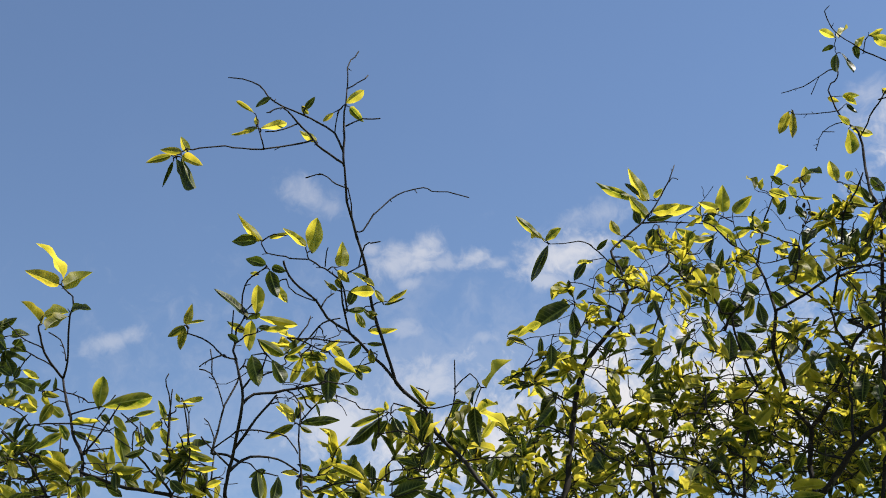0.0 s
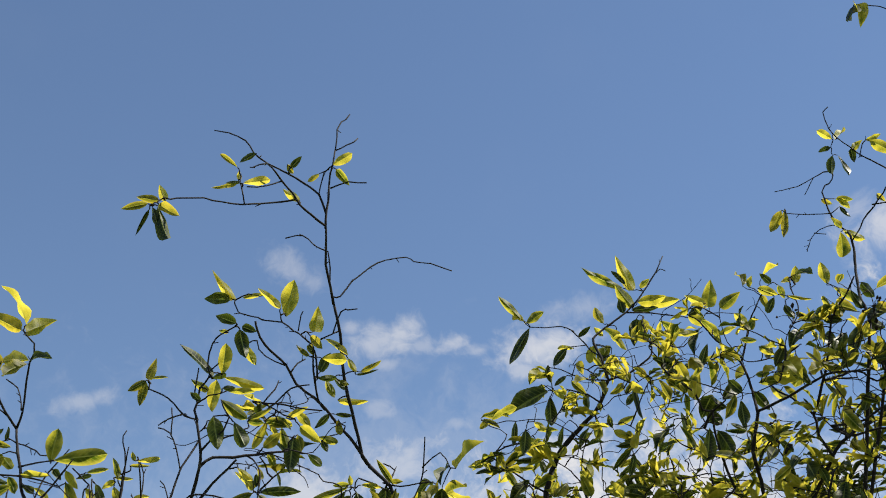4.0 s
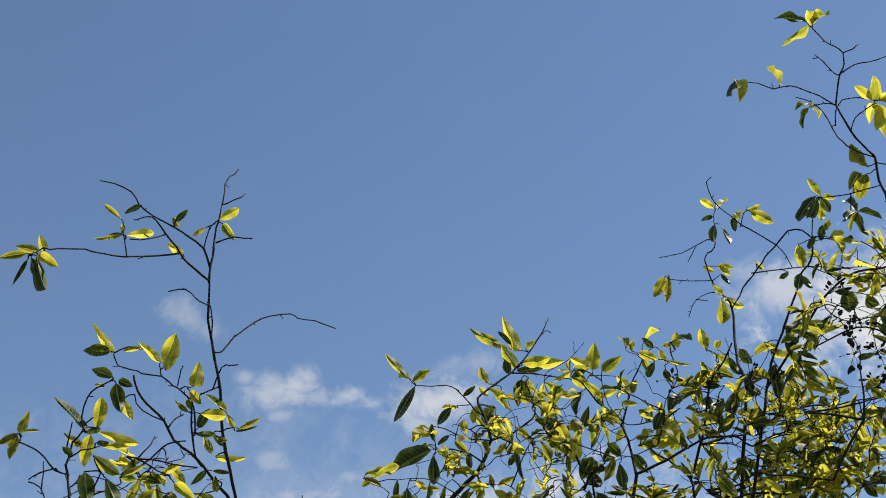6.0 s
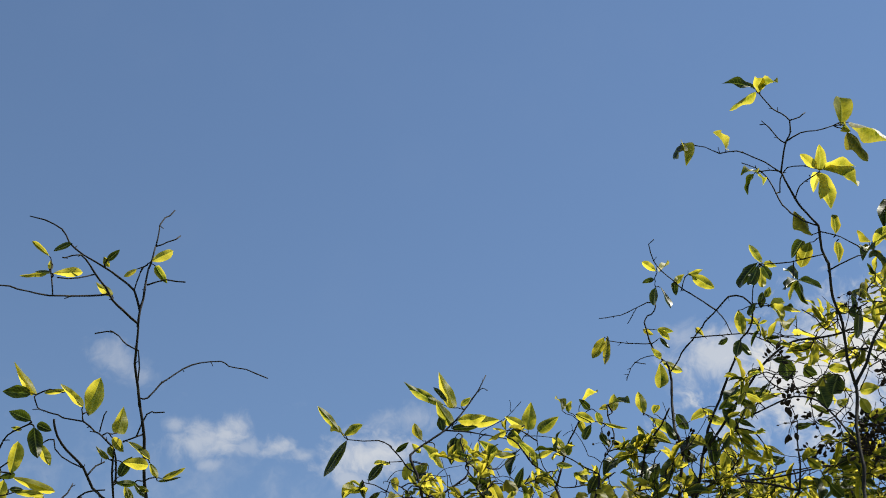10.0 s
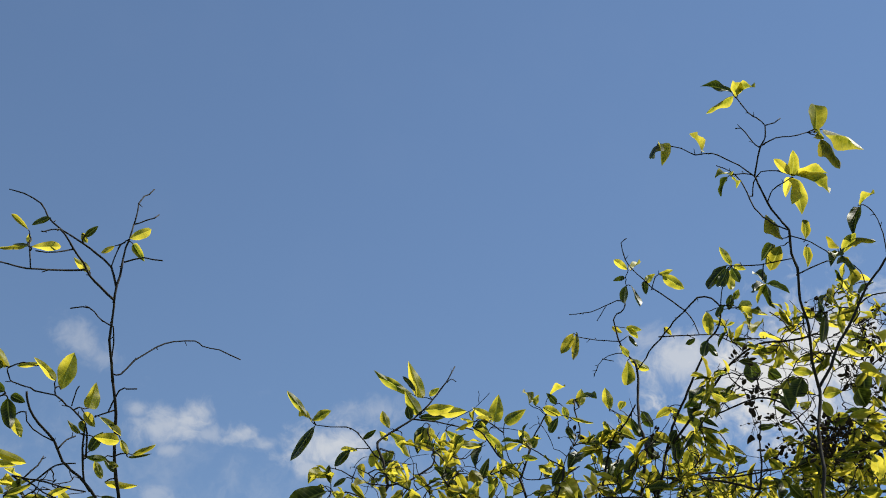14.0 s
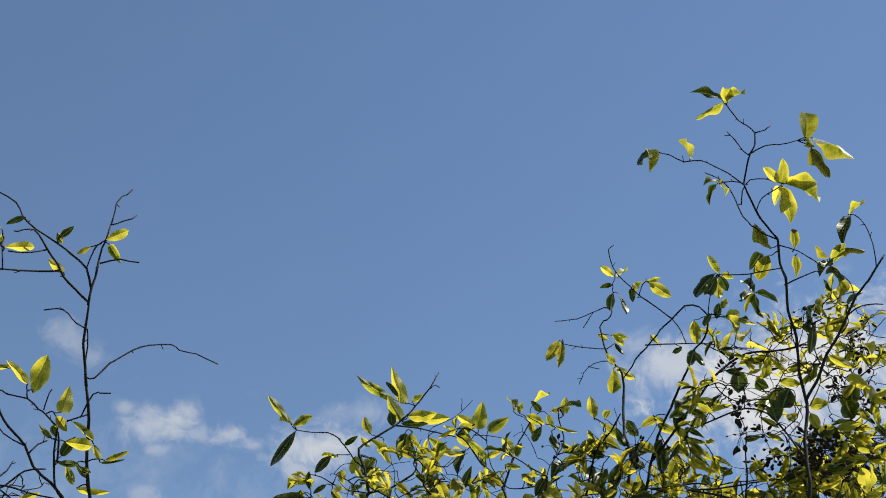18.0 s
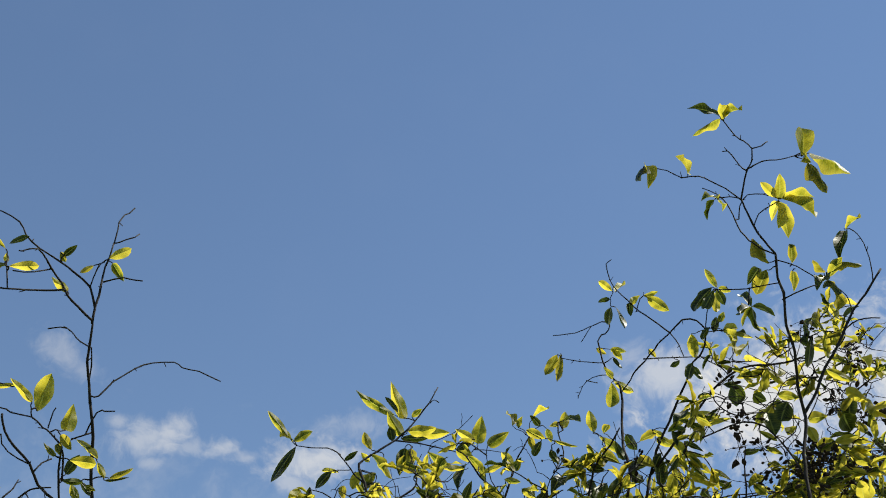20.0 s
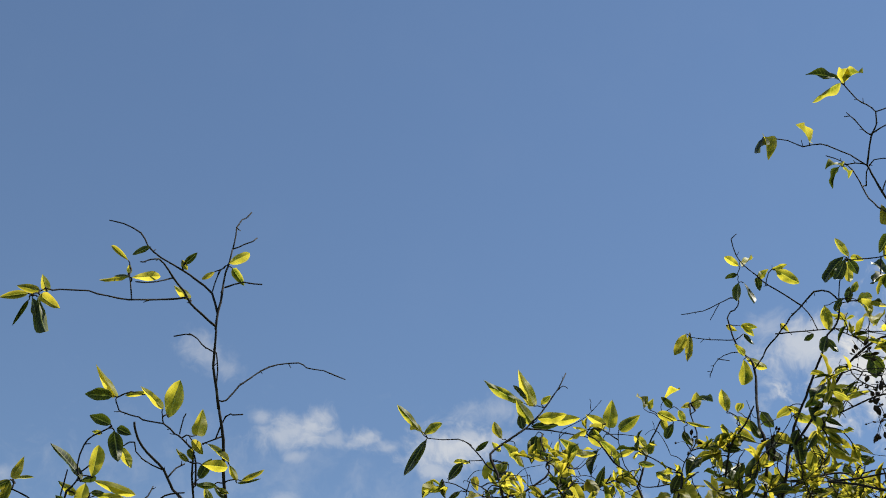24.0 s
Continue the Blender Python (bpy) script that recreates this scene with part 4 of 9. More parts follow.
shoot_leaf(shrub, YOUNG, (-0.634, 2.959, 2.925), (-0.610, 2.965, 2.915), 0.013, -81)
shoot_leaf(shrub, YOUNG, (-0.645, 3.001, 2.890), (-0.568, 3.016, 2.892), 0.020, -78)
shoot_leaf(shrub, OLD_SHADED, (-0.665, 3.005, 2.854), (-0.703, 3.018, 2.822), 0.018, 56)
shoot_leaf(shrub, OLD_SHADED, (-0.653, 3.017, 2.859), (-0.605, 3.007, 2.849), 0.013, -72)
shoot_leaf(shrub, MID, (-0.639, 2.994, 2.834), (-0.631, 3.001, 2.796), 0.020, -63)
shoot_leaf(shrub, YOUNG, (-0.749, 2.720, 2.720), (-0.697, 2.736, 2.710), 0.023, -57)
shoot_leaf(shrub, YOUNG, (-0.746, 2.567, 2.656), (-0.709, 2.566, 2.651), 0.018, -70)
shoot_leaf(shrub, YOUNG, (-0.737, 2.554, 2.657), (-0.691, 2.554, 2.680), 0.014, -69)
shoot_leaf(shrub, YOUNG, (-0.698, 2.705, 2.720), (-0.646, 2.694, 2.742), 0.016, -62)
shoot_leaf(shrub, YOUNG, (-0.680, 2.728, 2.744), (-0.647, 2.740, 2.711), 0.023, -66)
shoot_leaf(shrub, YOUNG, (-0.664, 2.705, 2.699), (-0.611, 2.700, 2.656), 0.026, -96)
shoot_leaf(shrub, MID, (-0.725, 2.634, 2.622), (-0.690, 2.642, 2.659), 0.026, -62)
shoot_leaf(shrub, OLD_SHADED, (-0.668, 2.669, 2.658), (-0.674, 2.682, 2.580), 0.039, 18)
shoot_leaf(shrub, MID, (-0.663, 2.686, 2.671), (-0.653, 2.689, 2.630), 0.021, -74)
shoot_leaf(shrub, YOUNG, (-0.690, 3.013, 2.797), (-0.640, 3.019, 2.784), 0.022, -77)
shoot_leaf(shrub, OLD_SHADED, (-0.683, 3.019, 2.792), (-0.667, 3.025, 2.761), 0.018, -67)
shoot_leaf(shrub, OLD_SHADED, (-0.632, 2.666, 2.617), (-0.601, 2.676, 2.592), 0.020, -66)
shoot_leaf(shrub, MID, (-0.701, 2.894, 3.019), (-0.666, 2.882, 2.977), 0.025, 85)
shoot_leaf(shrub, MID, (-1.001, 2.616, 2.785), (-0.991, 2.625, 2.842), 0.023, -105)
shoot_leaf(shrub, MID, (-0.994, 2.589, 2.770), (-1.029, 2.576, 2.740), 0.020, 76)
shoot_leaf(shrub, MID, (-0.998, 2.600, 2.772), (-1.008, 2.607, 2.717), 0.023, 27)
shoot_leaf(shrub, YOUNG, (-0.998, 2.615, 2.786), (-0.952, 2.609, 2.786), 0.008, -55)
shoot_leaf(shrub, YOUNG, (-0.812, 2.897, 2.621), (-0.866, 2.913, 2.673), 0.025, 82)
shoot_leaf(shrub, OLD_SHADED, (-0.723, 2.605, 2.522), (-0.725, 2.599, 2.549), 0.014, 22)
shoot_leaf(shrub, OLD_SHADED, (-0.815, 2.959, 2.636), (-0.706, 2.943, 2.630), 0.025, -65)
shoot_leaf(shrub, MID, (-0.818, 2.916, 2.619), (-0.892, 2.914, 2.587), 0.021, 67)
shoot_leaf(shrub, MID, (-0.703, 2.553, 2.486), (-0.678, 2.559, 2.472), 0.013, -91)
shoot_leaf(shrub, OLD_SHADED, (-0.850, 2.721, 2.446), (-0.836, 2.704, 2.375), 0.033, -164)
shoot_leaf(shrub, YOUNG, (-0.843, 2.742, 2.447), (-0.841, 2.755, 2.388), 0.020, -29)
shoot_leaf(shrub, OLD_SHADED, (-0.811, 2.760, 2.443), (-0.821, 2.752, 2.383), 0.030, 129)
shoot_leaf(shrub, OLD_SHADED, (-0.834, 2.735, 2.451), (-0.875, 2.738, 2.438), 0.017, 62)
shoot_leaf(shrub, YOUNG, (-0.820, 2.817, 2.469), (-0.775, 2.813, 2.459), 0.014, -69)
shoot_leaf(shrub, OLD_SHADED, (-0.797, 2.880, 2.504), (-0.760, 2.884, 2.484), 0.014, -63)
shoot_leaf(shrub, OLD_SHADED, (-0.792, 2.878, 2.472), (-0.790, 2.871, 2.438), 0.017, 164)
shoot_leaf(shrub, MID, (-0.800, 2.907, 2.481), (-0.754, 2.906, 2.470), 0.021, -89)
shoot_leaf(shrub, YOUNG, (-0.754, 2.907, 2.481), (-0.713, 2.909, 2.510), 0.017, -61)
shoot_leaf(shrub, MID, (-0.718, 2.906, 2.504), (-0.635, 2.896, 2.457), 0.028, 90)
shoot_leaf(shrub, YOUNG, (-0.731, 2.901, 2.481), (-0.695, 2.894, 2.459), 0.017, -77)
shoot_leaf(shrub, MID, (-0.773, 2.825, 2.424), (-0.741, 2.829, 2.404), 0.017, 108)
shoot_leaf(shrub, MID, (-0.762, 2.887, 2.434), (-0.717, 2.896, 2.447), 0.014, -74)
shoot_leaf(shrub, YOUNG, (-0.607, 3.023, 2.668), (-0.694, 3.004, 2.631), 0.018, 74)
shoot_leaf(shrub, OLD_SHADED, (-0.619, 3.048, 2.667), (-0.710, 3.019, 2.586), 0.033, 95)
shoot_leaf(shrub, OLD_SHADED, (-0.606, 3.048, 2.655), (-0.647, 3.055, 2.604), 0.026, 51)
shoot_leaf(shrub, OLD_SHADED, (-0.589, 3.027, 2.656), (-0.562, 3.010, 2.591), 0.036, -128)
shoot_leaf(shrub, MID, (-0.600, 3.028, 2.642), (-0.590, 3.026, 2.590), 0.026, -113)
shoot_leaf(shrub, OLD_SHADED, (-0.635, 3.034, 2.610), (-0.642, 3.042, 2.573), 0.018, 15)
shoot_leaf(shrub, YOUNG, (-0.606, 3.039, 2.677), (-0.609, 3.034, 2.703), 0.013, 46)
shoot_leaf(shrub, YOUNG, (-0.619, 3.085, 2.697), (-0.660, 3.078, 2.692), 0.015, 81)
shoot_leaf(shrub, YOUNG, (-0.580, 3.036, 2.677), (-0.528, 3.023, 2.664), 0.015, -64)
shoot_leaf(shrub, MID, (-0.504, 3.065, 2.688), (-0.547, 3.051, 2.749), 0.018, -111)
shoot_leaf(shrub, MID, (-0.512, 3.074, 2.699), (-0.482, 3.073, 2.698), 0.015, 107)
shoot_leaf(shrub, OLD_SHADED, (-0.524, 3.080, 2.689), (-0.523, 3.085, 2.595), 0.047, -29)
shoot_leaf(shrub, MID, (-0.493, 3.040, 2.667), (-0.495, 3.019, 2.565), 0.033, 148)
shoot_leaf(shrub, OLD_SHADED, (-0.492, 3.003, 2.577), (-0.505, 2.998, 2.515), 0.032, 110)
shoot_leaf(shrub, MID, (-0.533, 3.004, 2.563), (-0.543, 3.008, 2.601), 0.020, 135)
shoot_leaf(shrub, MID, (-0.513, 2.968, 2.539), (-0.535, 2.959, 2.560), 0.016, -126)
shoot_leaf(shrub, OLD_SHADED, (-0.518, 2.993, 2.500), (-0.535, 2.995, 2.546), 0.025, 109)
shoot_leaf(shrub, YOUNG, (-0.552, 2.991, 2.503), (-0.519, 3.001, 2.520), 0.019, -97)
shoot_leaf(shrub, YOUNG, (-0.506, 3.028, 2.510), (-0.494, 3.022, 2.545), 0.019, -36)
shoot_leaf(shrub, OLD_SHADED, (-0.569, 2.968, 2.522), (-0.517, 2.983, 2.506), 0.018, -62)
shoot_leaf(shrub, OLD_SHADED, (-0.647, 3.046, 2.490), (-0.649, 3.048, 2.539), 0.018, 133)
shoot_leaf(shrub, MID, (-0.610, 3.044, 2.494), (-0.605, 3.042, 2.534), 0.009, -72)
shoot_leaf(shrub, OLD_SHADED, (-0.590, 3.011, 2.443), (-0.501, 3.011, 2.471), 0.047, -73)
shoot_leaf(shrub, MID, (-0.644, 2.979, 2.484), (-0.659, 2.969, 2.434), 0.025, 108)
shoot_leaf(shrub, OLD_SHADED, (-0.524, 2.997, 2.451), (-0.449, 2.981, 2.414), 0.025, -87)
shoot_leaf(shrub, OLD_SHADED, (-0.552, 3.021, 2.493), (-0.603, 3.027, 2.477), 0.018, 68)
shoot_leaf(shrub, MID, (-0.648, 2.856, 2.436), (-0.611, 2.852, 2.407), 0.020, -99)
shoot_leaf(shrub, YOUNG, (-0.693, 2.826, 2.407), (-0.725, 2.825, 2.418), 0.014, 63)
shoot_leaf(shrub, OLD_SHADED, (-0.680, 2.889, 2.459), (-0.715, 2.893, 2.452), 0.017, 74)
shoot_leaf(shrub, YOUNG, (-0.650, 2.778, 3.454), (-0.600, 2.774, 3.485), 0.029, -67)
shoot_leaf(shrub, YOUNG, (-0.645, 2.800, 3.454), (-0.604, 2.786, 3.393), 0.022, -94)
shoot_leaf(shrub, MID, (-0.689, 2.800, 3.443), (-0.717, 2.792, 3.414), 0.015, 68)
shoot_leaf(shrub, OLD_SHADED, (-0.759, 2.767, 3.443), (-0.729, 2.757, 3.472), 0.017, -49)
shoot_leaf(shrub, MID, (-0.769, 2.771, 3.457), (-0.750, 2.771, 3.428), 0.017, 107)
shoot_leaf(shrub, OLD_SHADED, (-0.844, 2.736, 3.473), (-0.884, 2.730, 3.443), 0.017, 42)
shoot_leaf(shrub, MID, (-0.849, 2.611, 3.347), (-0.902, 2.623, 3.398), 0.014, -94)
shoot_leaf(shrub, YOUNG, (-0.844, 2.621, 3.317), (-0.847, 2.620, 3.344), 0.014, 96)
shoot_leaf(shrub, YOUNG, (-0.821, 2.578, 3.278), (-0.752, 2.571, 3.279), 0.024, -48)
shoot_leaf(shrub, MID, (-0.845, 2.616, 3.305), (-0.910, 2.613, 3.292), 0.012, -141)
shoot_leaf(shrub, OLD_SHADED, (-0.831, 2.588, 3.286), (-0.866, 2.583, 3.284), 0.010, 48)
shoot_leaf(shrub, YOUNG, (-0.707, 2.688, 3.293), (-0.750, 2.681, 3.324), 0.023, 81)
shoot_leaf(shrub, YOUNG, (-0.958, 2.450, 3.155), (-0.974, 2.441, 3.194), 0.022, 65)
shoot_leaf(shrub, MID, (-0.964, 2.427, 3.142), (-1.013, 2.414, 3.146), 0.021, 56)
shoot_leaf(shrub, MID, (-0.999, 2.451, 3.150), (-1.056, 2.439, 3.131), 0.020, -119)
shoot_leaf(shrub, OLD_SHADED, (-0.968, 2.404, 3.110), (-0.949, 2.406, 3.058), 0.021, -78)
shoot_leaf(shrub, OLD_SHADED, (-0.957, 2.409, 3.116), (-0.915, 2.391, 3.018), 0.034, -136)
shoot_leaf(shrub, MID, (-0.964, 2.429, 3.133), (-0.907, 2.417, 3.092), 0.025, -95)
shoot_leaf(shrub, OLD_SHADED, (-0.984, 2.427, 3.119), (-1.012, 2.441, 3.060), 0.010, 31)
thicket(shrub, (-0.703, 3.055, 2.513), (0.13, 0.20, 0.09), 6)
thicket(shrub, (-0.712, 2.848, 2.754), (0.12, 0.15, 0.06), 3)
brush(shrub, (-0.765, 2.834, 2.724), (0.17, 0.15, 0.10), 14)
thicket(shrub, (-0.50, 3.05, 2.56), (0.10, 0.12, 0.07), 5, 0.15)
thicket(shrub, (-0.36, 3.15, 2.58), (0.12, 0.12, 0.08), 8, 0.15)
grow_down(shrub)
finish(shrub)

# ---------------------------------------------------------------- dense bush
bush = Plant("bush", (0.35, 4.25, 0.0), "dense leafy bush, yellow-green shoots over leaves coloured darker for age and shade", "bush", 13)
limb(bush, 10.4, 8.8, (-0.237, 4.051, 2.558), (-0.202, 4.168, 2.889), (-0.173, 4.227, 3.067), (-0.148, 4.261, 3.171))
limb(bush, 8.8, 5.6, (-0.148, 4.261, 3.171), (-0.111, 4.234, 3.231), (-0.056, 4.205, 3.278), (-0.012, 4.182, 3.318), (0.022, 4.160, 3.359), (0.050, 4.128, 3.429))
limb(bush, 4, 2.4, (0.050, 4.128, 3.429), (0.123, 4.152, 3.475), (0.199, 4.179, 3.546), (0.195, 4.202, 3.636), (0.187, 4.222, 3.716))
limb(bush, 4.8, 2.4, (0.050, 4.128, 3.429), (0.029, 4.163, 3.535), (0.005, 4.190, 3.618), (0.061, 4.218, 3.682), (0.128, 4.248, 3.748), (0.188, 4.278, 3.827), (0.239, 4.308, 3.922), (0.259, 4.321, 3.963), (0.279, 4.339, 4.027))
limb(bush, 1.8, 1.6, (0.249, 4.315, 3.942), (0.265, 4.322, 3.963), (0.285, 4.329, 3.957))
limb(bush, 3.2, 1.6, (0.128, 4.248, 3.748), (0.211, 4.281, 3.755), (0.336, 4.327, 3.759), (0.396, 4.350, 3.745))
limb(bush, 2.8, 1.6, (0.029, 4.163, 3.535), (-0.009, 4.178, 3.568), (-0.037, 4.191, 3.605), (-0.064, 4.207, 3.657), (-0.114, 4.223, 3.684), (-0.167, 4.239, 3.691), (-0.219, 4.253, 3.704))
limb(bush, 2.4, 1.6, (0.050, 4.128, 3.429), (-0.018, 4.108, 3.427), (-0.075, 4.089, 3.440), (-0.112, 4.076, 3.453), (-0.147, 4.064, 3.454))
limb(bush, 3.2, 1.6, (0.022, 4.160, 3.359), (-0.024, 4.178, 3.404), (-0.082, 4.191, 3.427), (-0.143, 4.204, 3.428))
limb(bush, 4, 2.4, (-0.134, 4.251, 3.193), (-0.202, 4.271, 3.254), (-0.283, 4.289, 3.269), (-0.347, 4.303, 3.248), (-0.402, 4.317, 3.215))
limb(bush, 2.4, 1.6, (-0.347, 4.303, 3.248), (-0.314, 4.323, 3.318), (-0.375, 4.334, 3.357))
limb(bush, 3.2, 1.6, (0.001, 4.173, 3.333), (0.012, 4.218, 3.213), (0.016, 4.256, 3.122))
limb(bush, 9.6, 8, (0.531, 4.034, 2.446), (0.564, 4.124, 2.658), (0.575, 4.177, 2.788), (0.603, 4.222, 2.905))
limb(bush, 7.2, 5.6, (0.603, 4.222, 2.905), (0.547, 4.181, 2.985), (0.522, 4.131, 3.089), (0.508, 4.090, 3.176), (0.528, 4.045, 3.257))
limb(bush, 4.8, 2.4, (0.528, 4.045, 3.257), (0.526, 4.074, 3.332), (0.520, 4.103, 3.409), (0.505, 4.135, 3.491), (0.468, 4.171, 3.567), (0.435, 4.195, 3.605), (0.387, 4.234, 3.687), (0.343, 4.264, 3.742))
limb(bush, 4, 2.4, (0.505, 4.135, 3.491), (0.533, 4.156, 3.586), (0.550, 4.173, 3.660), (0.581, 4.188, 3.732), (0.608, 4.198, 3.781))
limb(bush, 4.8, 3.2, (0.528, 4.049, 3.267), (0.628, 4.011, 3.304), (0.723, 3.971, 3.347), (0.759, 3.955, 3.357), (0.871, 3.904, 3.341))
limb(bush, 8, 4.8, (0.603, 4.222, 2.905), (0.662, 4.165, 2.969), (0.703, 4.119, 3.028), (0.746, 4.064, 3.102), (0.794, 4.014, 3.156), (0.862, 3.955, 3.184))
limb(bush, 4.8, 3.2, (0.752, 4.058, 3.109), (0.726, 4.079, 3.190), (0.714, 4.099, 3.271), (0.646, 4.134, 3.350), (0.599, 4.157, 3.404))
limb(bush, 4.8, 2.4, (0.714, 4.099, 3.271), (0.751, 4.050, 3.360), (0.770, 4.009, 3.443), (0.780, 3.970, 3.529), (0.793, 3.952, 3.561), (0.834, 3.910, 3.620), (0.861, 3.880, 3.665))
limb(bush, 10.4, 8, (0.503, 4.014, 2.495), (0.566, 3.950, 2.610), (0.621, 3.907, 2.667), (0.668, 3.868, 2.722), (0.719, 3.830, 2.759), (0.806, 3.769, 2.792))
limb(bush, 4.8, 3.2, (0.668, 3.868, 2.722), (0.692, 3.901, 2.875), (0.721, 3.930, 3.014))
limb(bush, 4.8, 3.2, (0.345, 3.987, 2.713), (0.387, 4.043, 2.875), (0.386, 4.073, 2.963), (0.438, 4.096, 3.025))
limb(bush, 4, 2.4, (0.388, 3.857, 2.698), (0.308, 3.827, 2.740), (0.252, 3.784, 2.838), (0.246, 3.745, 2.934))
limb(bush, 3.2, 1.6, (0.387, 4.043, 2.875), (0.369, 4.010, 3.019), (0.369, 3.994, 3.092))
limb(bush, 4, 3.2, (0.383, 4.016, 3.260), (0.345, 4.001, 3.258), (0.324, 3.972, 3.309), (0.262, 3.940, 3.342), (0.220, 3.913, 3.376))
limb(bush, 4.8, 3.2, (0.438, 4.096, 3.025), (0.403, 4.065, 3.116), (0.381, 4.035, 3.207), (0.383, 4.016, 3.260))
limb(bush, 3.2, 2.4, (0.383, 4.016, 3.260), (0.424, 4.002, 3.291))
limb(bush, 3.2, 2.4, (0.793, 3.952, 3.561), (0.734, 3.944, 3.543), (0.679, 3.936, 3.555))
limb(bush, 2.4, 1.6, (0.664, 3.948, 3.447), (0.599, 3.981, 3.428), (0.536, 4.010, 3.428), (0.501, 4.026, 3.440))
limb(bush, 2.4, 1.6, (0.660, 3.907, 3.683), (0.668, 3.885, 3.605), (0.666, 3.865, 3.531), (0.618, 3.844, 3.442), (0.606, 3.832, 3.397))
limb(bush, 4, 3.2, (0.606, 3.832, 3.397), (0.602, 3.818, 3.350), (0.572, 3.792, 3.262))
limb(bush, 5.6, 4, (0.060, 3.957, 2.655), (0.058, 4.000, 2.815), (-0.007, 4.030, 2.906), (-0.051, 4.066, 3.039))
limb(bush, 3.2, 2.4, (-0.007, 4.030, 2.906), (0.081, 3.953, 2.854), (0.188, 3.848, 2.866), (0.252, 3.784, 2.838))
limb(bush, 4, 2.4, (0.289, 4.067, 2.664), (0.229, 4.116, 2.741), (0.145, 4.167, 2.801), (0.035, 4.223, 2.827), (-0.076, 4.277, 2.882))
limb(bush, 3.2, 2.4, (-0.173, 4.227, 3.067), (-0.231, 4.253, 3.112), (-0.309, 4.287, 3.185), (-0.370, 4.311, 3.231))
limb(bush, 3.2, 1.6, (-0.195, 4.183, 2.933), (-0.296, 4.228, 2.996), (-0.379, 4.261, 2.973), (-0.460, 4.292, 3.032))
limb(bush, 4, 2.4, (0.644, 3.887, 2.695), (0.556, 3.957, 2.759), (0.497, 4.001, 2.796), (0.454, 4.038, 2.849))
limb(bush, 4, 2.4, (0.621, 4.020, 3.136), (0.554, 4.051, 3.156), (0.521, 4.073, 3.107))
limb(bush, 3.2, 2.4, (0.788, 4.020, 3.150), (0.801, 4.042, 3.228), (0.871, 4.057, 3.308))
limb(bush, 5.6, 4, (0.945, 4.119, 3.611), (0.934, 4.169, 3.757), (0.942, 4.205, 3.879), (0.953, 4.244, 4.019), (0.938, 4.262, 4.065))
limb(bush, 3.2, 2.4, (0.938, 4.262, 4.065), (0.913, 4.282, 4.136), (0.900, 4.293, 4.179), (0.901, 4.304, 4.249), (0.910, 4.309, 4.292), (0.934, 4.311, 4.320), (0.937, 4.315, 4.349), (0.910, 4.327, 4.363))
limb(bush, 2, 1.6, (0.910, 4.327, 4.363), (0.869, 4.349, 4.352), (0.817, 4.376, 4.339), (0.733, 4.417, 4.339))
limb(bush, 1.8, 1.6, (0.874, 4.346, 4.353), (0.832, 4.345, 4.274))
limb(bush, 2, 1.6, (0.908, 4.286, 4.152), (0.816, 4.285, 4.151), (0.740, 4.282, 4.159))
limb(bush, 1.8, 1.6, (0.929, 4.270, 4.091), (0.891, 4.290, 4.101), (0.841, 4.318, 4.089), (0.811, 4.340, 4.057), (0.812, 4.350, 4.026))
limb(bush, 1.8, 1.6, (0.841, 4.318, 4.089), (0.880, 4.298, 4.069))
limb(bush, 4.8, 3.2, (1.018, 4.129, 3.621), (1.050, 4.103, 3.731), (1.082, 4.082, 3.812), (1.124, 4.055, 3.903), (1.155, 4.034, 3.974), (1.177, 4.019, 4.026), (1.201, 4.007, 4.045), (1.218, 3.995, 4.086), (1.221, 3.986, 4.141))
limb(bush, 3.2, 2.4, (1.221, 3.986, 4.141), (1.200, 4.011, 4.192), (1.157, 4.045, 4.210), (1.111, 4.088, 4.171), (1.074, 4.119, 4.150), (1.027, 4.162, 4.106), (0.989, 4.195, 4.074), (0.967, 4.222, 4.032), (0.956, 4.238, 4.004))
limb(bush, 2.8, 1.6, (1.117, 4.082, 4.176), (1.046, 4.064, 4.226), (0.992, 4.055, 4.241), (0.949, 4.041, 4.279), (0.905, 4.027, 4.316), (0.883, 4.012, 4.356), (0.876, 3.997, 4.396), (0.887, 3.982, 4.420))
limb(bush, 2.4, 1.6, (1.117, 4.082, 4.176), (1.145, 4.068, 4.120), (1.153, 4.059, 4.067))
limb(bush, 2.8, 1.6, (1.027, 4.162, 4.106), (1.114, 4.166, 4.120), (1.246, 4.169, 4.138), (1.332, 4.169, 4.137), (1.395, 4.169, 4.122))
limb(bush, 2, 1.6, (0.986, 4.053, 4.245), (1.010, 4.066, 4.312), (1.034, 4.071, 4.338))
limb(bush, 2, 1.6, (1.221, 3.986, 4.141), (1.244, 4.000, 4.238), (1.277, 4.011, 4.333))
limb(bush, 4.8, 3.2, (1.018, 4.129, 3.621), (1.088, 4.056, 3.710), (1.122, 4.014, 3.757), (1.164, 3.964, 3.811), (1.198, 3.922, 3.857), (1.247, 3.871, 3.888), (1.295, 3.824, 3.898), (1.354, 3.767, 3.880), (1.384, 3.737, 3.876), (1.441, 3.678, 3.863))
limb(bush, 2.4, 1.6, (1.246, 4.169, 4.138), (1.309, 4.111, 4.060), (1.349, 4.063, 3.969), (1.394, 4.020, 3.925))
limb(bush, 2.4, 1.6, (1.299, 4.169, 4.138), (1.343, 4.141, 4.109), (1.413, 4.096, 4.088))
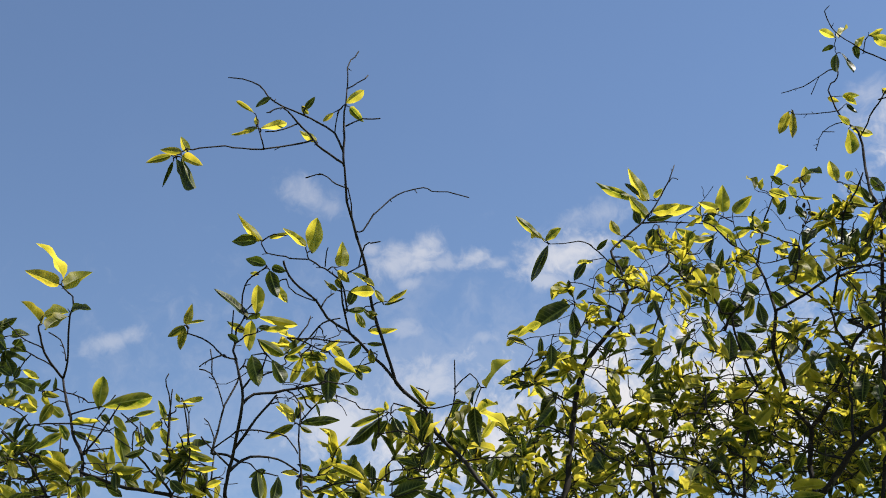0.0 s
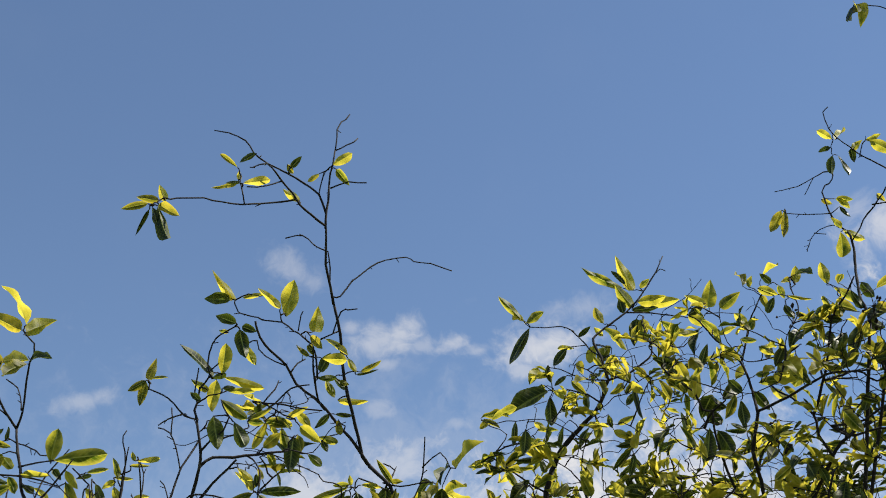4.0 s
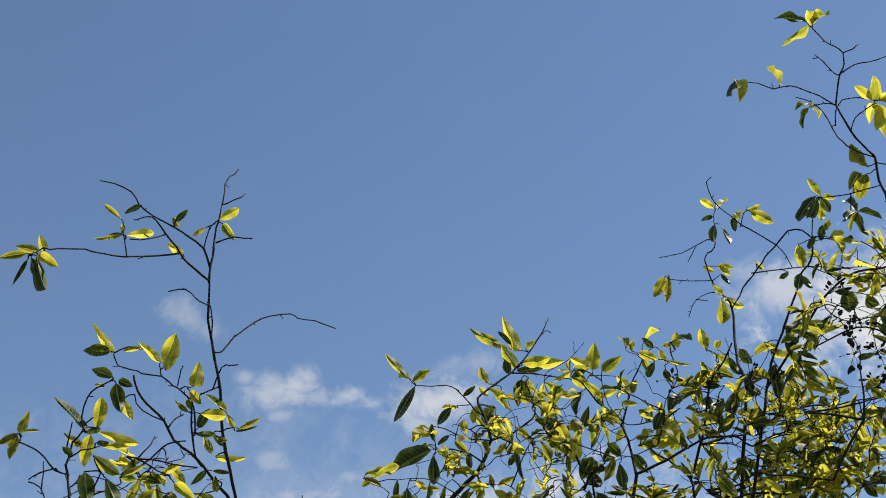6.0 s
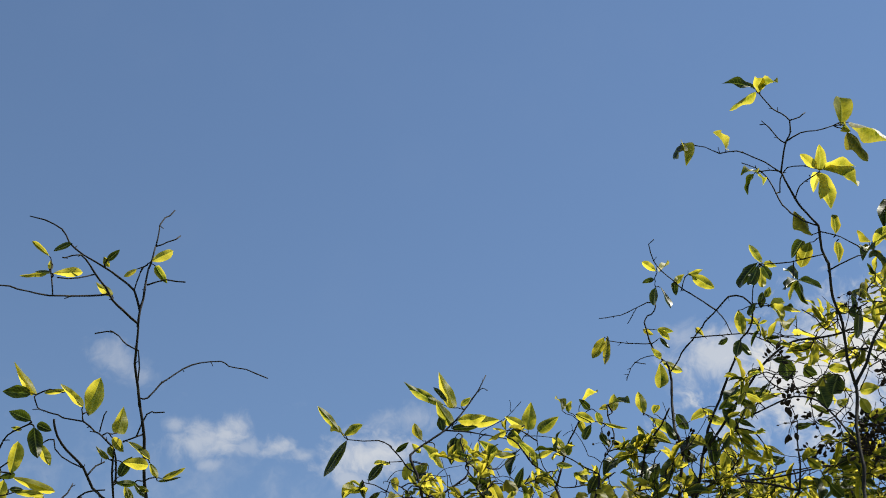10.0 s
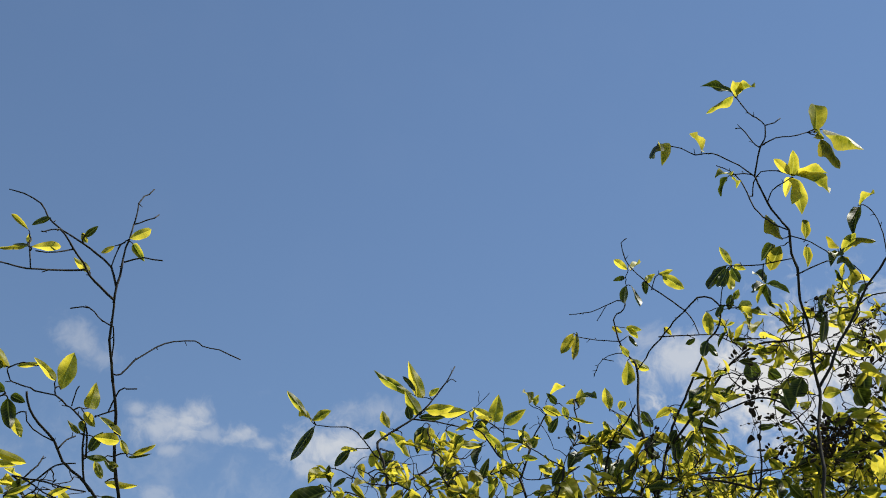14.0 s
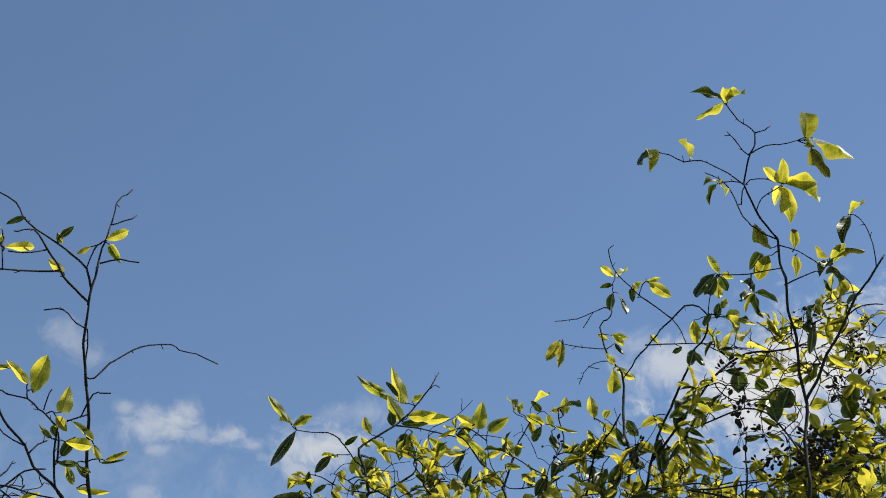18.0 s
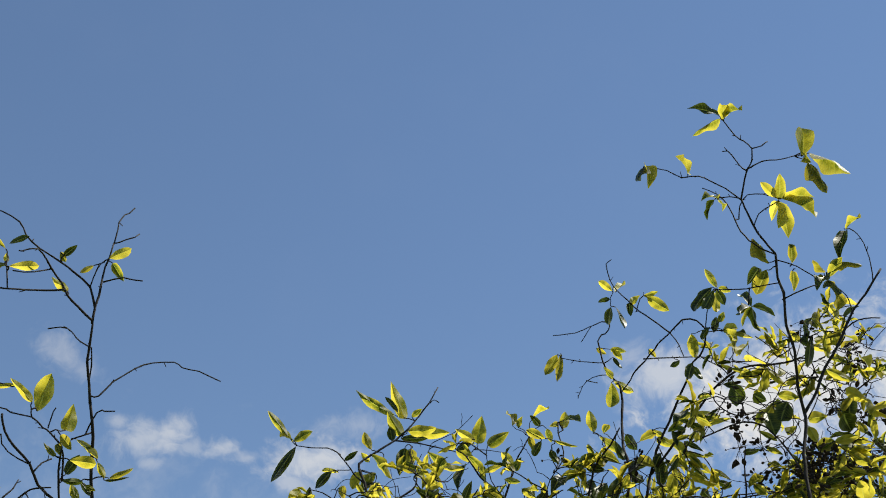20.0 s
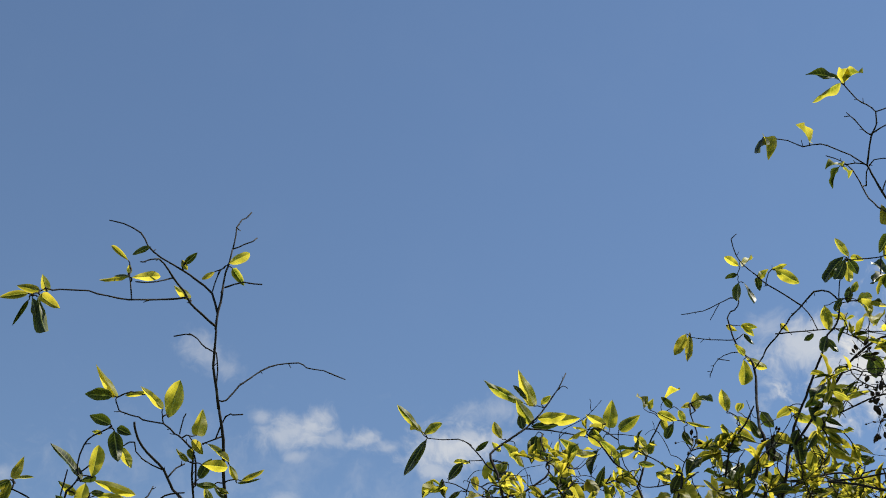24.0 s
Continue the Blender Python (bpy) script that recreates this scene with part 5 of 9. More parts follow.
limb(bush, 2.4, 1.6, (1.198, 3.922, 3.857), (1.244, 3.853, 3.724), (1.321, 3.789, 3.706), (1.417, 3.698, 3.643))
limb(bush, 3.2, 2.4, (1.349, 3.570, 3.377), (1.341, 3.598, 3.447), (1.312, 3.642, 3.536), (1.277, 3.683, 3.601), (1.236, 3.720, 3.632), (1.174, 3.771, 3.624), (1.078, 3.847, 3.604))
limb(bush, 3.2, 1.6, (1.177, 3.642, 3.268), (1.198, 3.662, 3.411), (1.216, 3.675, 3.516))
limb(bush, 3.2, 1.6, (1.016, 3.693, 3.318), (1.150, 3.718, 3.347), (1.287, 3.740, 3.395), (1.407, 3.754, 3.438))
limb(bush, 4, 3.2, (0.739, 3.961, 3.174), (0.792, 3.976, 3.150), (0.886, 3.993, 3.169), (0.998, 4.012, 3.180), (1.155, 4.038, 3.140))
limb(bush, 4, 2.4, (0.753, 4.045, 3.370), (0.867, 4.116, 3.438), (0.937, 4.117, 3.396), (1.017, 4.115, 3.435), (1.094, 4.111, 3.449), (1.216, 4.103, 3.426))
limb(bush, 4, 2.4, (0.739, 3.961, 3.174), (0.836, 3.903, 3.168), (0.886, 3.872, 3.192), (0.976, 3.817, 3.167), (1.085, 3.743, 3.116))
limb(bush, 3.2, 2.4, (-0.211, 4.139, 2.806), (-0.190, 4.132, 2.770), (-0.118, 4.122, 2.743), (-0.048, 4.109, 2.696))
limb(bush, 3.2, 2.4, (-0.112, 3.767, 2.775), (-0.065, 3.738, 2.709), (-0.016, 3.717, 2.681))
limb(bush, 3.2, 2.4, (0.058, 4.000, 2.815), (0.116, 3.985, 2.777), (0.176, 3.967, 2.758), (0.225, 3.950, 2.730), (0.255, 3.937, 2.697))
limb(bush, 4, 3.2, (0.244, 3.942, 2.710), (0.288, 3.920, 2.689), (0.298, 3.899, 2.638), (0.308, 3.881, 2.598))
limb(bush, 3.2, 2.4, (-0.029, 3.928, 2.818), (0.022, 3.920, 2.793), (0.094, 3.907, 2.810), (0.165, 3.893, 2.818))
limb(bush, 3.2, 2.4, (-0.937, 3.618, 2.658), (-0.877, 3.657, 2.678), (-0.801, 3.705, 2.689), (-0.722, 3.751, 2.705), (-0.625, 3.805, 2.721))
limb(bush, 3.6, 2, (0.956, 4.103, 3.452), (1.045, 4.123, 3.512), (1.130, 4.139, 3.546), (1.233, 4.154, 3.561), (1.338, 4.168, 3.587), (1.439, 4.179, 3.608))
limb(bush, 2.4, 1.6, (0.947, 4.117, 3.401), (1.028, 4.105, 3.420), (1.107, 4.102, 3.438))
limb(bush, 2.4, 1.6, (1.130, 4.139, 3.546), (1.156, 4.101, 3.448), (1.181, 4.066, 3.359))
limb(bush, 2.4, 1.6, (1.233, 4.154, 3.561), (1.284, 4.193, 3.466), (1.315, 4.248, 3.343))
limb(bush, 2.4, 1.6, (1.338, 4.168, 3.587), (1.344, 4.136, 3.440), (1.340, 4.099, 3.260))
limb(bush, 2.8, 1.6, (1.340, 4.099, 3.260), (1.260, 4.100, 3.226), (1.196, 4.101, 3.174))
limb(bush, 2, 1.6, (1.127, 4.013, 3.323), (1.159, 3.987, 3.325), (1.179, 3.968, 3.337))
limb(bush, 2, 1.6, (0.768, 4.054, 3.379), (0.875, 4.118, 3.397), (0.948, 4.128, 3.359))
limb(bush, 2, 1.6, (1.020, 3.952, 3.302), (1.070, 3.901, 3.221), (1.117, 3.850, 3.142))
limb(bush, 2, 1.6, (1.057, 4.022, 3.165), (1.151, 4.009, 3.246), (1.283, 3.995, 3.287))
twig(bush, (-0.219, 4.253, 3.704), (-0.239, 4.252, 3.727))
leaf(bush, YOUNG, (-0.239, 4.252, 3.727), (-0.283, 4.332, 3.810), 0.044, 0)
twig(bush, (0.047, 4.211, 3.666), (0.040, 4.211, 3.670))
leaf(bush, YOUNG, (0.040, 4.211, 3.670), (0.093, 4.156, 3.580), 0.042, -68)
twig(bush, (-0.143, 4.204, 3.428), (-0.159, 4.204, 3.429))
leaf(bush, OLD_SHADED, (-0.159, 4.204, 3.429), (-0.300, 4.160, 3.320), 0.082, -65)
leaf(bush, YOUNG, (-0.253, 3.979, 3.275), (-0.339, 4.011, 3.245), 0.035, 32)
twig(bush, (0.246, 3.930, 3.355), (0.234, 3.931, 3.337))
leaf(bush, MID, (0.234, 3.931, 3.337), (0.290, 3.999, 3.320), 0.032, -26)
twig(bush, (0.197, 4.187, 3.579), (0.203, 4.187, 3.583))
leaf(bush, YOUNG, (0.203, 4.187, 3.583), (0.236, 4.233, 3.612), 0.039, 76)
twig(bush, (-0.375, 4.334, 3.357), (-0.404, 4.331, 3.386))
leaf(bush, MID, (-0.404, 4.331, 3.386), (-0.304, 4.382, 3.408), 0.041, -25)
twig(bush, (0.608, 4.198, 3.781), (0.618, 4.197, 3.849))
leaf(bush, YOUNG, (0.618, 4.197, 3.849), (0.662, 4.114, 3.844), 0.034, 5)
twig(bush, (0.602, 4.195, 3.769), (0.543, 4.203, 3.815))
leaf(bush, MID, (0.543, 4.203, 3.815), (0.529, 4.284, 3.904), 0.044, 21)
leaf(bush, MID, (0.658, 3.905, 3.671), (0.636, 3.952, 3.689), 0.025, 50)
twig(bush, (0.660, 3.907, 3.683), (0.679, 3.904, 3.690))
leaf(bush, OLD_SHADED, (0.679, 3.904, 3.690), (0.719, 3.814, 3.641), 0.040, 37)
twig(bush, (0.841, 3.903, 3.631), (0.813, 3.909, 3.654))
leaf(bush, MID, (0.813, 3.909, 3.654), (0.819, 3.850, 3.657), 0.029, -11)
# Two broad leaves; the dark tone paints in their shaded undersides.
twig(bush, (0.516, 4.111, 3.430), (0.473, 4.116, 3.410))
leaf(bush, OLD_SHADED, (0.473, 4.116, 3.410), (0.421, 4.064, 3.318), 0.055, -80)
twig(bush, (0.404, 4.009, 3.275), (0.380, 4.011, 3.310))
leaf(bush, OLD_SHADED, (0.380, 4.011, 3.310), (0.347, 4.066, 3.254), 0.053, 17)
twig(bush, (0.655, 3.952, 3.444), (0.672, 3.949, 3.384))
leaf(bush, YOUNG, (0.672, 3.949, 3.384), (0.651, 4.010, 3.332), 0.065, 10)
twig(bush, (0.598, 3.815, 3.339), (0.608, 3.813, 3.337))
leaf(bush, YOUNG, (0.608, 3.813, 3.337), (0.631, 3.741, 3.242), 0.055, 28)
twig(bush, (0.576, 3.795, 3.273), (0.555, 3.798, 3.286))
leaf(bush, YOUNG, (0.555, 3.798, 3.286), (0.631, 3.858, 3.289), 0.043, -41)
twig(bush, (0.580, 3.798, 3.284), (0.549, 3.803, 3.299))
leaf(bush, YOUNG, (0.549, 3.803, 3.299), (0.540, 3.844, 3.339), 0.039, -29)
twig(bush, (0.622, 4.145, 3.377), (0.634, 4.143, 3.394))
leaf(bush, MID, (0.634, 4.143, 3.394), (0.683, 4.208, 3.364), 0.031, 5)
twig(bush, (0.566, 4.034, 3.281), (0.583, 4.032, 3.236))
leaf(bush, YOUNG, (0.583, 4.032, 3.236), (0.564, 4.079, 3.268), 0.024, 86)
twig(bush, (0.777, 3.980, 3.508), (0.822, 3.971, 3.503))
leaf(bush, OLD_SHADED, (0.822, 3.971, 3.503), (0.789, 3.920, 3.398), 0.050, -15)
twig(bush, (0.836, 4.049, 3.268), (0.827, 4.051, 3.270))
leaf(bush, YOUNG, (0.827, 4.051, 3.270), (0.772, 3.980, 3.204), 0.041, -50)
leaf(bush, MID, (0.321, 3.976, 3.436), (0.345, 3.898, 3.345), 0.049, 26)
twig(bush, (0.393, 4.229, 3.677), (0.383, 4.230, 3.663))
leaf(bush, OLD_SHADED, (0.383, 4.230, 3.663), (0.352, 4.191, 3.545), 0.046, 6)
twig(bush, (0.606, 3.832, 3.397), (0.576, 3.837, 3.403))
leaf(bush, YOUNG, (0.576, 3.837, 3.403), (0.554, 3.882, 3.417), 0.028, 50)
twig(bush, (0.677, 3.880, 2.780), (0.638, 3.887, 2.784))
leaf(bush, YOUNG, (0.638, 3.887, 2.784), (0.676, 3.944, 2.772), 0.025, 7)
leaf(bush, YOUNG, (0.585, 3.934, 2.634), (0.477, 3.995, 2.647), 0.045, 50)
twig(bush, (0.538, 4.162, 3.024), (0.598, 4.155, 3.031))
leaf(bush, YOUNG, (0.598, 4.155, 3.031), (0.598, 4.234, 3.111), 0.045, 1)
twig(bush, (0.667, 4.159, 2.977), (0.615, 4.167, 3.014))
leaf(bush, YOUNG, (0.615, 4.167, 3.014), (0.657, 4.078, 2.988), 0.037, -17)
twig(bush, (-0.012, 4.035, 2.923), (-0.062, 4.034, 2.902))
leaf(bush, YOUNG, (-0.062, 4.034, 2.902), (0.104, 3.964, 2.912), 0.051, -51)
twig(bush, (0.107, 3.927, 2.857), (0.087, 3.927, 2.911))
leaf(bush, YOUNG, (0.087, 3.927, 2.911), (0.122, 3.864, 2.822), 0.041, 11)
twig(bush, (-0.112, 3.767, 2.775), (-0.098, 3.767, 2.836))
leaf(bush, YOUNG, (-0.098, 3.767, 2.836), (-0.018, 3.710, 2.834), 0.035, -22)
twig(bush, (-0.188, 4.198, 2.978), (-0.178, 4.198, 2.986))
leaf(bush, YOUNG, (-0.178, 4.198, 2.986), (-0.090, 4.241, 3.023), 0.038, -46)
twig(bush, (-0.188, 4.198, 2.978), (-0.160, 4.199, 2.965))
leaf(bush, YOUNG, (-0.160, 4.199, 2.965), (-0.057, 4.158, 2.923), 0.043, -29)
twig(bush, (-0.224, 4.249, 3.107), (-0.244, 4.248, 3.070))
leaf(bush, OLD_SHADED, (-0.244, 4.248, 3.070), (-0.332, 4.292, 3.000), 0.063, 74)
twig(bush, (-0.317, 4.236, 2.991), (-0.309, 4.237, 2.960))
leaf(bush, OLD_SHADED, (-0.309, 4.237, 2.960), (-0.377, 4.279, 2.877), 0.054, 34)
twig(bush, (-0.231, 4.253, 3.112), (-0.230, 4.253, 3.123))
leaf(bush, OLD_SHADED, (-0.230, 4.253, 3.123), (-0.292, 4.207, 3.030), 0.043, -54)
twig(bush, (-0.209, 4.243, 3.095), (-0.212, 4.243, 3.086))
leaf(bush, YOUNG, (-0.212, 4.243, 3.086), (-0.129, 4.208, 3.118), 0.035, -39)
twig(bush, (-0.188, 4.198, 2.978), (-0.187, 4.198, 2.987))
leaf(bush, YOUNG, (-0.187, 4.198, 2.987), (-0.225, 4.265, 3.074), 0.042, 18)
twig(bush, (-0.040, 4.057, 3.006), (-0.015, 4.057, 3.023))
leaf(bush, YOUNG, (-0.015, 4.057, 3.023), (-0.055, 3.983, 3.050), 0.032, 21)
twig(bush, (0.016, 4.256, 3.122), (0.021, 4.256, 3.080))
leaf(bush, MID, (0.021, 4.256, 3.080), (0.104, 4.293, 3.138), 0.039, -41)
twig(bush, (0.016, 4.256, 3.122), (0.038, 4.256, 3.058))
leaf(bush, YOUNG, (0.038, 4.256, 3.058), (0.100, 4.193, 2.990), 0.040, -65)
twig(bush, (0.161, 3.874, 2.863), (0.141, 3.875, 2.916))
leaf(bush, MID, (0.141, 3.875, 2.916), (0.074, 3.948, 2.957), 0.039, 66)
leaf(bush, OLD_SHADED, (0.166, 3.985, 2.981), (0.129, 4.055, 2.980), 0.031, 36)
leaf(bush, OLD_SHADED, (0.255, 3.981, 3.197), (0.187, 3.938, 3.088), 0.046, -14)
leaf(bush, YOUNG, (0.367, 4.015, 3.002), (0.332, 4.098, 2.986), 0.033, -4)
twig(bush, (0.431, 4.093, 3.017), (0.443, 4.092, 3.003))
leaf(bush, MID, (0.443, 4.092, 3.003), (0.498, 4.156, 2.971), 0.032, 2)
twig(bush, (0.280, 3.806, 2.789), (0.299, 3.804, 2.805))
leaf(bush, YOUNG, (0.299, 3.804, 2.805), (0.400, 3.837, 2.789), 0.038, -18)
leaf(bush, YOUNG, (0.280, 3.806, 2.789), (0.238, 3.735, 2.735), 0.036, -26)
leaf(bush, YOUNG, (-0.019, 4.250, 2.859), (-0.056, 4.321, 2.914), 0.035, -34)
twig(bush, (0.911, 4.028, 4.312), (0.905, 4.030, 4.306))
leaf(bush, YOUNG, (0.905, 4.030, 4.306), (0.956, 4.089, 4.382), 0.039, 7)
leaf(bush, OLD_SHADED, (1.387, 4.052, 4.350), (1.396, 3.970, 4.247), 0.046, 14)
leaf(bush, OLD_SHADED, (1.421, 4.040, 4.294), (1.482, 3.975, 4.215), 0.043, 41)
leaf(bush, OLD_SHADED, (1.421, 4.040, 4.294), (1.458, 4.077, 4.210), 0.036, -53)
leaf(bush, MID, (1.421, 4.040, 4.294), (1.395, 4.092, 4.237), 0.029, -4)
leaf(bush, OLD_SHADED, (1.417, 4.042, 4.295), (1.353, 3.982, 4.215), 0.043, 62)
twig(bush, (1.224, 3.988, 4.153), (1.279, 3.970, 4.136))
leaf(bush, YOUNG, (1.279, 3.970, 4.136), (1.352, 4.026, 4.188), 0.038, 74)
leaf(bush, YOUNG, (1.331, 4.072, 4.178), (1.320, 3.991, 4.080), 0.046, -14)
twig(bush, (1.148, 3.983, 3.790), (1.139, 3.986, 3.798))
leaf(bush, MID, (1.139, 3.986, 3.798), (1.106, 4.066, 3.782), 0.038, 25)
twig(bush, (1.154, 3.976, 3.797), (1.138, 3.981, 3.807))
leaf(bush, OLD_SHADED, (1.138, 3.981, 3.807), (1.066, 3.961, 3.714), 0.043, -36)
leaf(bush, OLD_SHADED, (1.335, 3.776, 3.700), (1.335, 3.725, 3.590), 0.061, 10)
twig(bush, (1.413, 4.096, 4.088), (1.416, 4.096, 4.112))
leaf(bush, YOUNG, (1.416, 4.096, 4.112), (1.410, 4.147, 4.118), 0.036, 25)
twig(bush, (1.405, 4.102, 4.091), (1.412, 4.099, 4.163))
leaf(bush, YOUNG, (1.412, 4.099, 4.163), (1.352, 4.033, 4.071), 0.046, 4)
twig(bush, (1.441, 3.678, 3.863), (1.470, 3.666, 3.895))
leaf(bush, OLD_SHADED, (1.470, 3.666, 3.895), (1.516, 3.700, 4.044), 0.046, -27)
leaf(bush, OLD_SHADED, (1.490, 3.529, 3.579), (1.535, 3.594, 3.556), 0.066, -33)
twig(bush, (1.058, 4.098, 3.751), (1.069, 4.095, 3.739))
leaf(bush, YOUNG, (1.069, 4.095, 3.739), (1.128, 4.036, 3.648), 0.045, -58)
twig(bush, (1.118, 4.020, 3.751), (1.122, 4.018, 3.748))
leaf(bush, YOUNG, (1.122, 4.018, 3.748), (1.044, 3.956, 3.700), 0.040, -65)
twig(bush, (1.193, 3.657, 3.375), (1.205, 3.653, 3.368))
leaf(bush, MID, (1.205, 3.653, 3.368), (1.222, 3.560, 3.364), 0.034, -19)
leaf(bush, YOUNG, (1.580, 3.489, 3.725), (1.593, 3.563, 3.811), 0.041, 8)
twig(bush, (1.369, 3.752, 3.878), (1.372, 3.751, 3.828))
leaf(bush, YOUNG, (1.372, 3.751, 3.828), (1.409, 3.808, 3.908), 0.038, 88)
leaf(bush, MID, (0.825, 4.009, 3.621), (0.866, 3.923, 3.555), 0.046, 68)
twig(bush, (0.967, 4.105, 3.459), (0.952, 4.119, 3.506))
leaf(bush, OLD_SHADED, (0.952, 4.119, 3.506), (1.001, 4.187, 3.485), 0.051, -48)
twig(bush, (1.114, 3.819, 3.611), (1.108, 3.802, 3.596))
leaf(bush, YOUNG, (1.108, 3.802, 3.596), (1.147, 3.874, 3.696), 0.046, 68)
leaf(bush, OLD_SHADED, (1.115, 4.001, 3.740), (1.069, 3.941, 3.640), 0.045, -4)
twig(bush, (0.941, 4.137, 3.666), (0.972, 4.110, 3.669))
leaf(bush, MID, (0.972, 4.110, 3.669), (1.008, 4.023, 3.602), 0.043, 66)
twig(bush, (0.737, 4.068, 3.327), (0.766, 4.140, 3.347))
leaf(bush, YOUNG, (0.766, 4.140, 3.347), (0.728, 4.064, 3.265), 0.043, 12)
twig(bush, (0.984, 4.009, 3.179), (0.976, 4.011, 3.152))
leaf(bush, MID, (0.976, 4.011, 3.152), (1.035, 4.064, 3.114), 0.040, -21)
twig(bush, (0.839, 3.984, 3.159), (0.839, 3.985, 3.086))
leaf(bush, YOUNG, (0.839, 3.985, 3.086), (0.825, 4.065, 3.156), 0.039, -11)
twig(bush, (1.045, 3.926, 3.261), (1.070, 3.929, 3.290))
leaf(bush, YOUNG, (1.070, 3.929, 3.290), (1.144, 3.994, 3.338), 0.040, 53)
twig(bush, (0.337, 3.990, 3.277), (0.371, 4.065, 3.322))
leaf(bush, OLD_SHADED, (0.371, 4.065, 3.322), (0.441, 4.129, 3.317), 0.061, -73)
twig(bush, (0.935, 4.163, 3.738), (0.998, 4.179, 3.773))
leaf(bush, MID, (0.998, 4.179, 3.773), (1.036, 4.093, 3.766), 0.035, -35)
leaf(bush, OLD_SHADED, (1.044, 4.146, 3.695), (1.043, 4.099, 3.559), 0.056, -3)
twig(bush, (0.945, 4.119, 3.611), (0.923, 4.154, 3.549))
leaf(bush, YOUNG, (0.923, 4.154, 3.549), (0.944, 4.081, 3.453), 0.051, 32)
twig(bush, (0.798, 3.947, 3.568), (0.802, 4.071, 3.651))
leaf(bush, OLD_SHADED, (0.802, 4.071, 3.651), (0.748, 4.144, 3.638), 0.046, 69)
leaf(bush, OLD_SHADED, (0.951, 4.154, 3.641), (1.016, 4.218, 3.638), 0.047, -64)
twig(bush, (0.937, 4.182, 3.802), (0.956, 4.208, 3.814))
leaf(bush, OLD_SHADED, (0.956, 4.208, 3.814), (1.008, 4.264, 3.783), 0.044, -50)
twig(bush, (0.636, 3.852, 3.475), (0.682, 3.968, 3.512))
leaf(bush, OLD_SHADED, (0.682, 3.968, 3.512), (0.632, 3.905, 3.420), 0.052, -38)
twig(bush, (0.776, 3.984, 3.497), (0.781, 4.108, 3.562))
leaf(bush, OLD_SHADED, (0.781, 4.108, 3.562), (0.801, 4.035, 3.465), 0.054, 29)
twig(bush, (1.239, 4.159, 3.549), (1.255, 4.218, 3.582))
leaf(bush, OLD_SHADED, (1.255, 4.218, 3.582), (1.201, 4.148, 3.591), 0.035, 52)
twig(bush, (-0.638, 3.798, 2.719), (-0.639, 3.798, 2.711))
leaf(bush, OLD_SHADED, (-0.639, 3.798, 2.711), (-0.759, 3.826, 2.680), 0.056, 85)
twig(bush, (-0.801, 3.705, 2.689), (-0.804, 3.704, 2.698))
leaf(bush, MID, (-0.804, 3.704, 2.698), (-0.891, 3.728, 2.778), 0.043, -29)
twig(bush, (-0.877, 3.657, 2.678), (-0.877, 3.657, 2.743))
leaf(bush, MID, (-0.877, 3.657, 2.743), (-0.957, 3.714, 2.744), 0.035, 11)
twig(bush, (-0.839, 3.681, 2.684), (-0.844, 3.680, 2.703))
leaf(bush, YOUNG, (-0.844, 3.680, 2.703), (-0.920, 3.744, 2.746), 0.039, 37)
twig(bush, (-0.781, 3.717, 2.693), (-0.785, 3.716, 2.695))
leaf(bush, OLD_SHADED, (-0.785, 3.716, 2.695), (-0.777, 3.640, 2.735), 0.031, 56)
twig(bush, (-0.638, 3.798, 2.719), (-0.638, 3.798, 2.747))
leaf(bush, YOUNG, (-0.638, 3.798, 2.747), (-0.640, 3.862, 2.809), 0.041, 33)
twig(bush, (-0.686, 3.771, 2.711), (-0.693, 3.770, 2.771))
leaf(bush, YOUNG, (-0.693, 3.770, 2.771), (-0.630, 3.700, 2.727), 0.038, -50)
twig(bush, (-0.698, 3.765, 2.709), (-0.698, 3.765, 2.719))
leaf(bush, YOUNG, (-0.698, 3.765, 2.719), (-0.665, 3.850, 2.765), 0.037, 23)
leaf(bush, OLD_SHADED, (-0.646, 3.781, 2.806), (-0.649, 3.853, 2.759), 0.041, -26)
leaf(bush, MID, (-0.654, 3.779, 2.816), (-0.695, 3.855, 2.894), 0.049, -21)
leaf(bush, OLD_SHADED, (-0.548, 3.796, 2.867), (-0.567, 3.844, 2.797), 0.031, -11)
leaf(bush, MID, (-0.565, 3.794, 2.874), (-0.517, 3.873, 2.937), 0.040, 25)
leaf(bush, YOUNG, (-0.493, 3.804, 2.930), (-0.427, 3.871, 2.915), 0.034, -18)
twig(bush, (-0.625, 3.805, 2.721), (-0.590, 3.810, 2.738))
leaf(bush, YOUNG, (-0.590, 3.810, 2.738), (-0.524, 3.739, 2.691), 0.039, -49)
leaf(bush, MID, (-0.552, 3.796, 2.740), (-0.594, 3.706, 2.726), 0.036, 11)
twig(bush, (-0.914, 3.633, 2.666), (-0.914, 3.633, 2.657))
leaf(bush, YOUNG, (-0.914, 3.633, 2.657), (-0.853, 3.571, 2.656), 0.031, -13)
leaf(bush, MID, (-0.816, 3.694, 2.687), (-0.792, 3.623, 2.617), 0.037, -6)
twig(bush, (-0.877, 3.657, 2.678), (-0.877, 3.657, 2.691))
leaf(bush, OLD_SHADED, (-0.877, 3.657, 2.691), (-0.878, 3.591, 2.632), 0.040, -13)
twig(bush, (-0.791, 3.711, 2.691), (-0.793, 3.710, 2.673))
leaf(bush, YOUNG, (-0.793, 3.710, 2.673), (-0.733, 3.645, 2.629), 0.036, -57)
twig(bush, (-0.299, 4.283, 3.176), (-0.310, 4.282, 3.162))
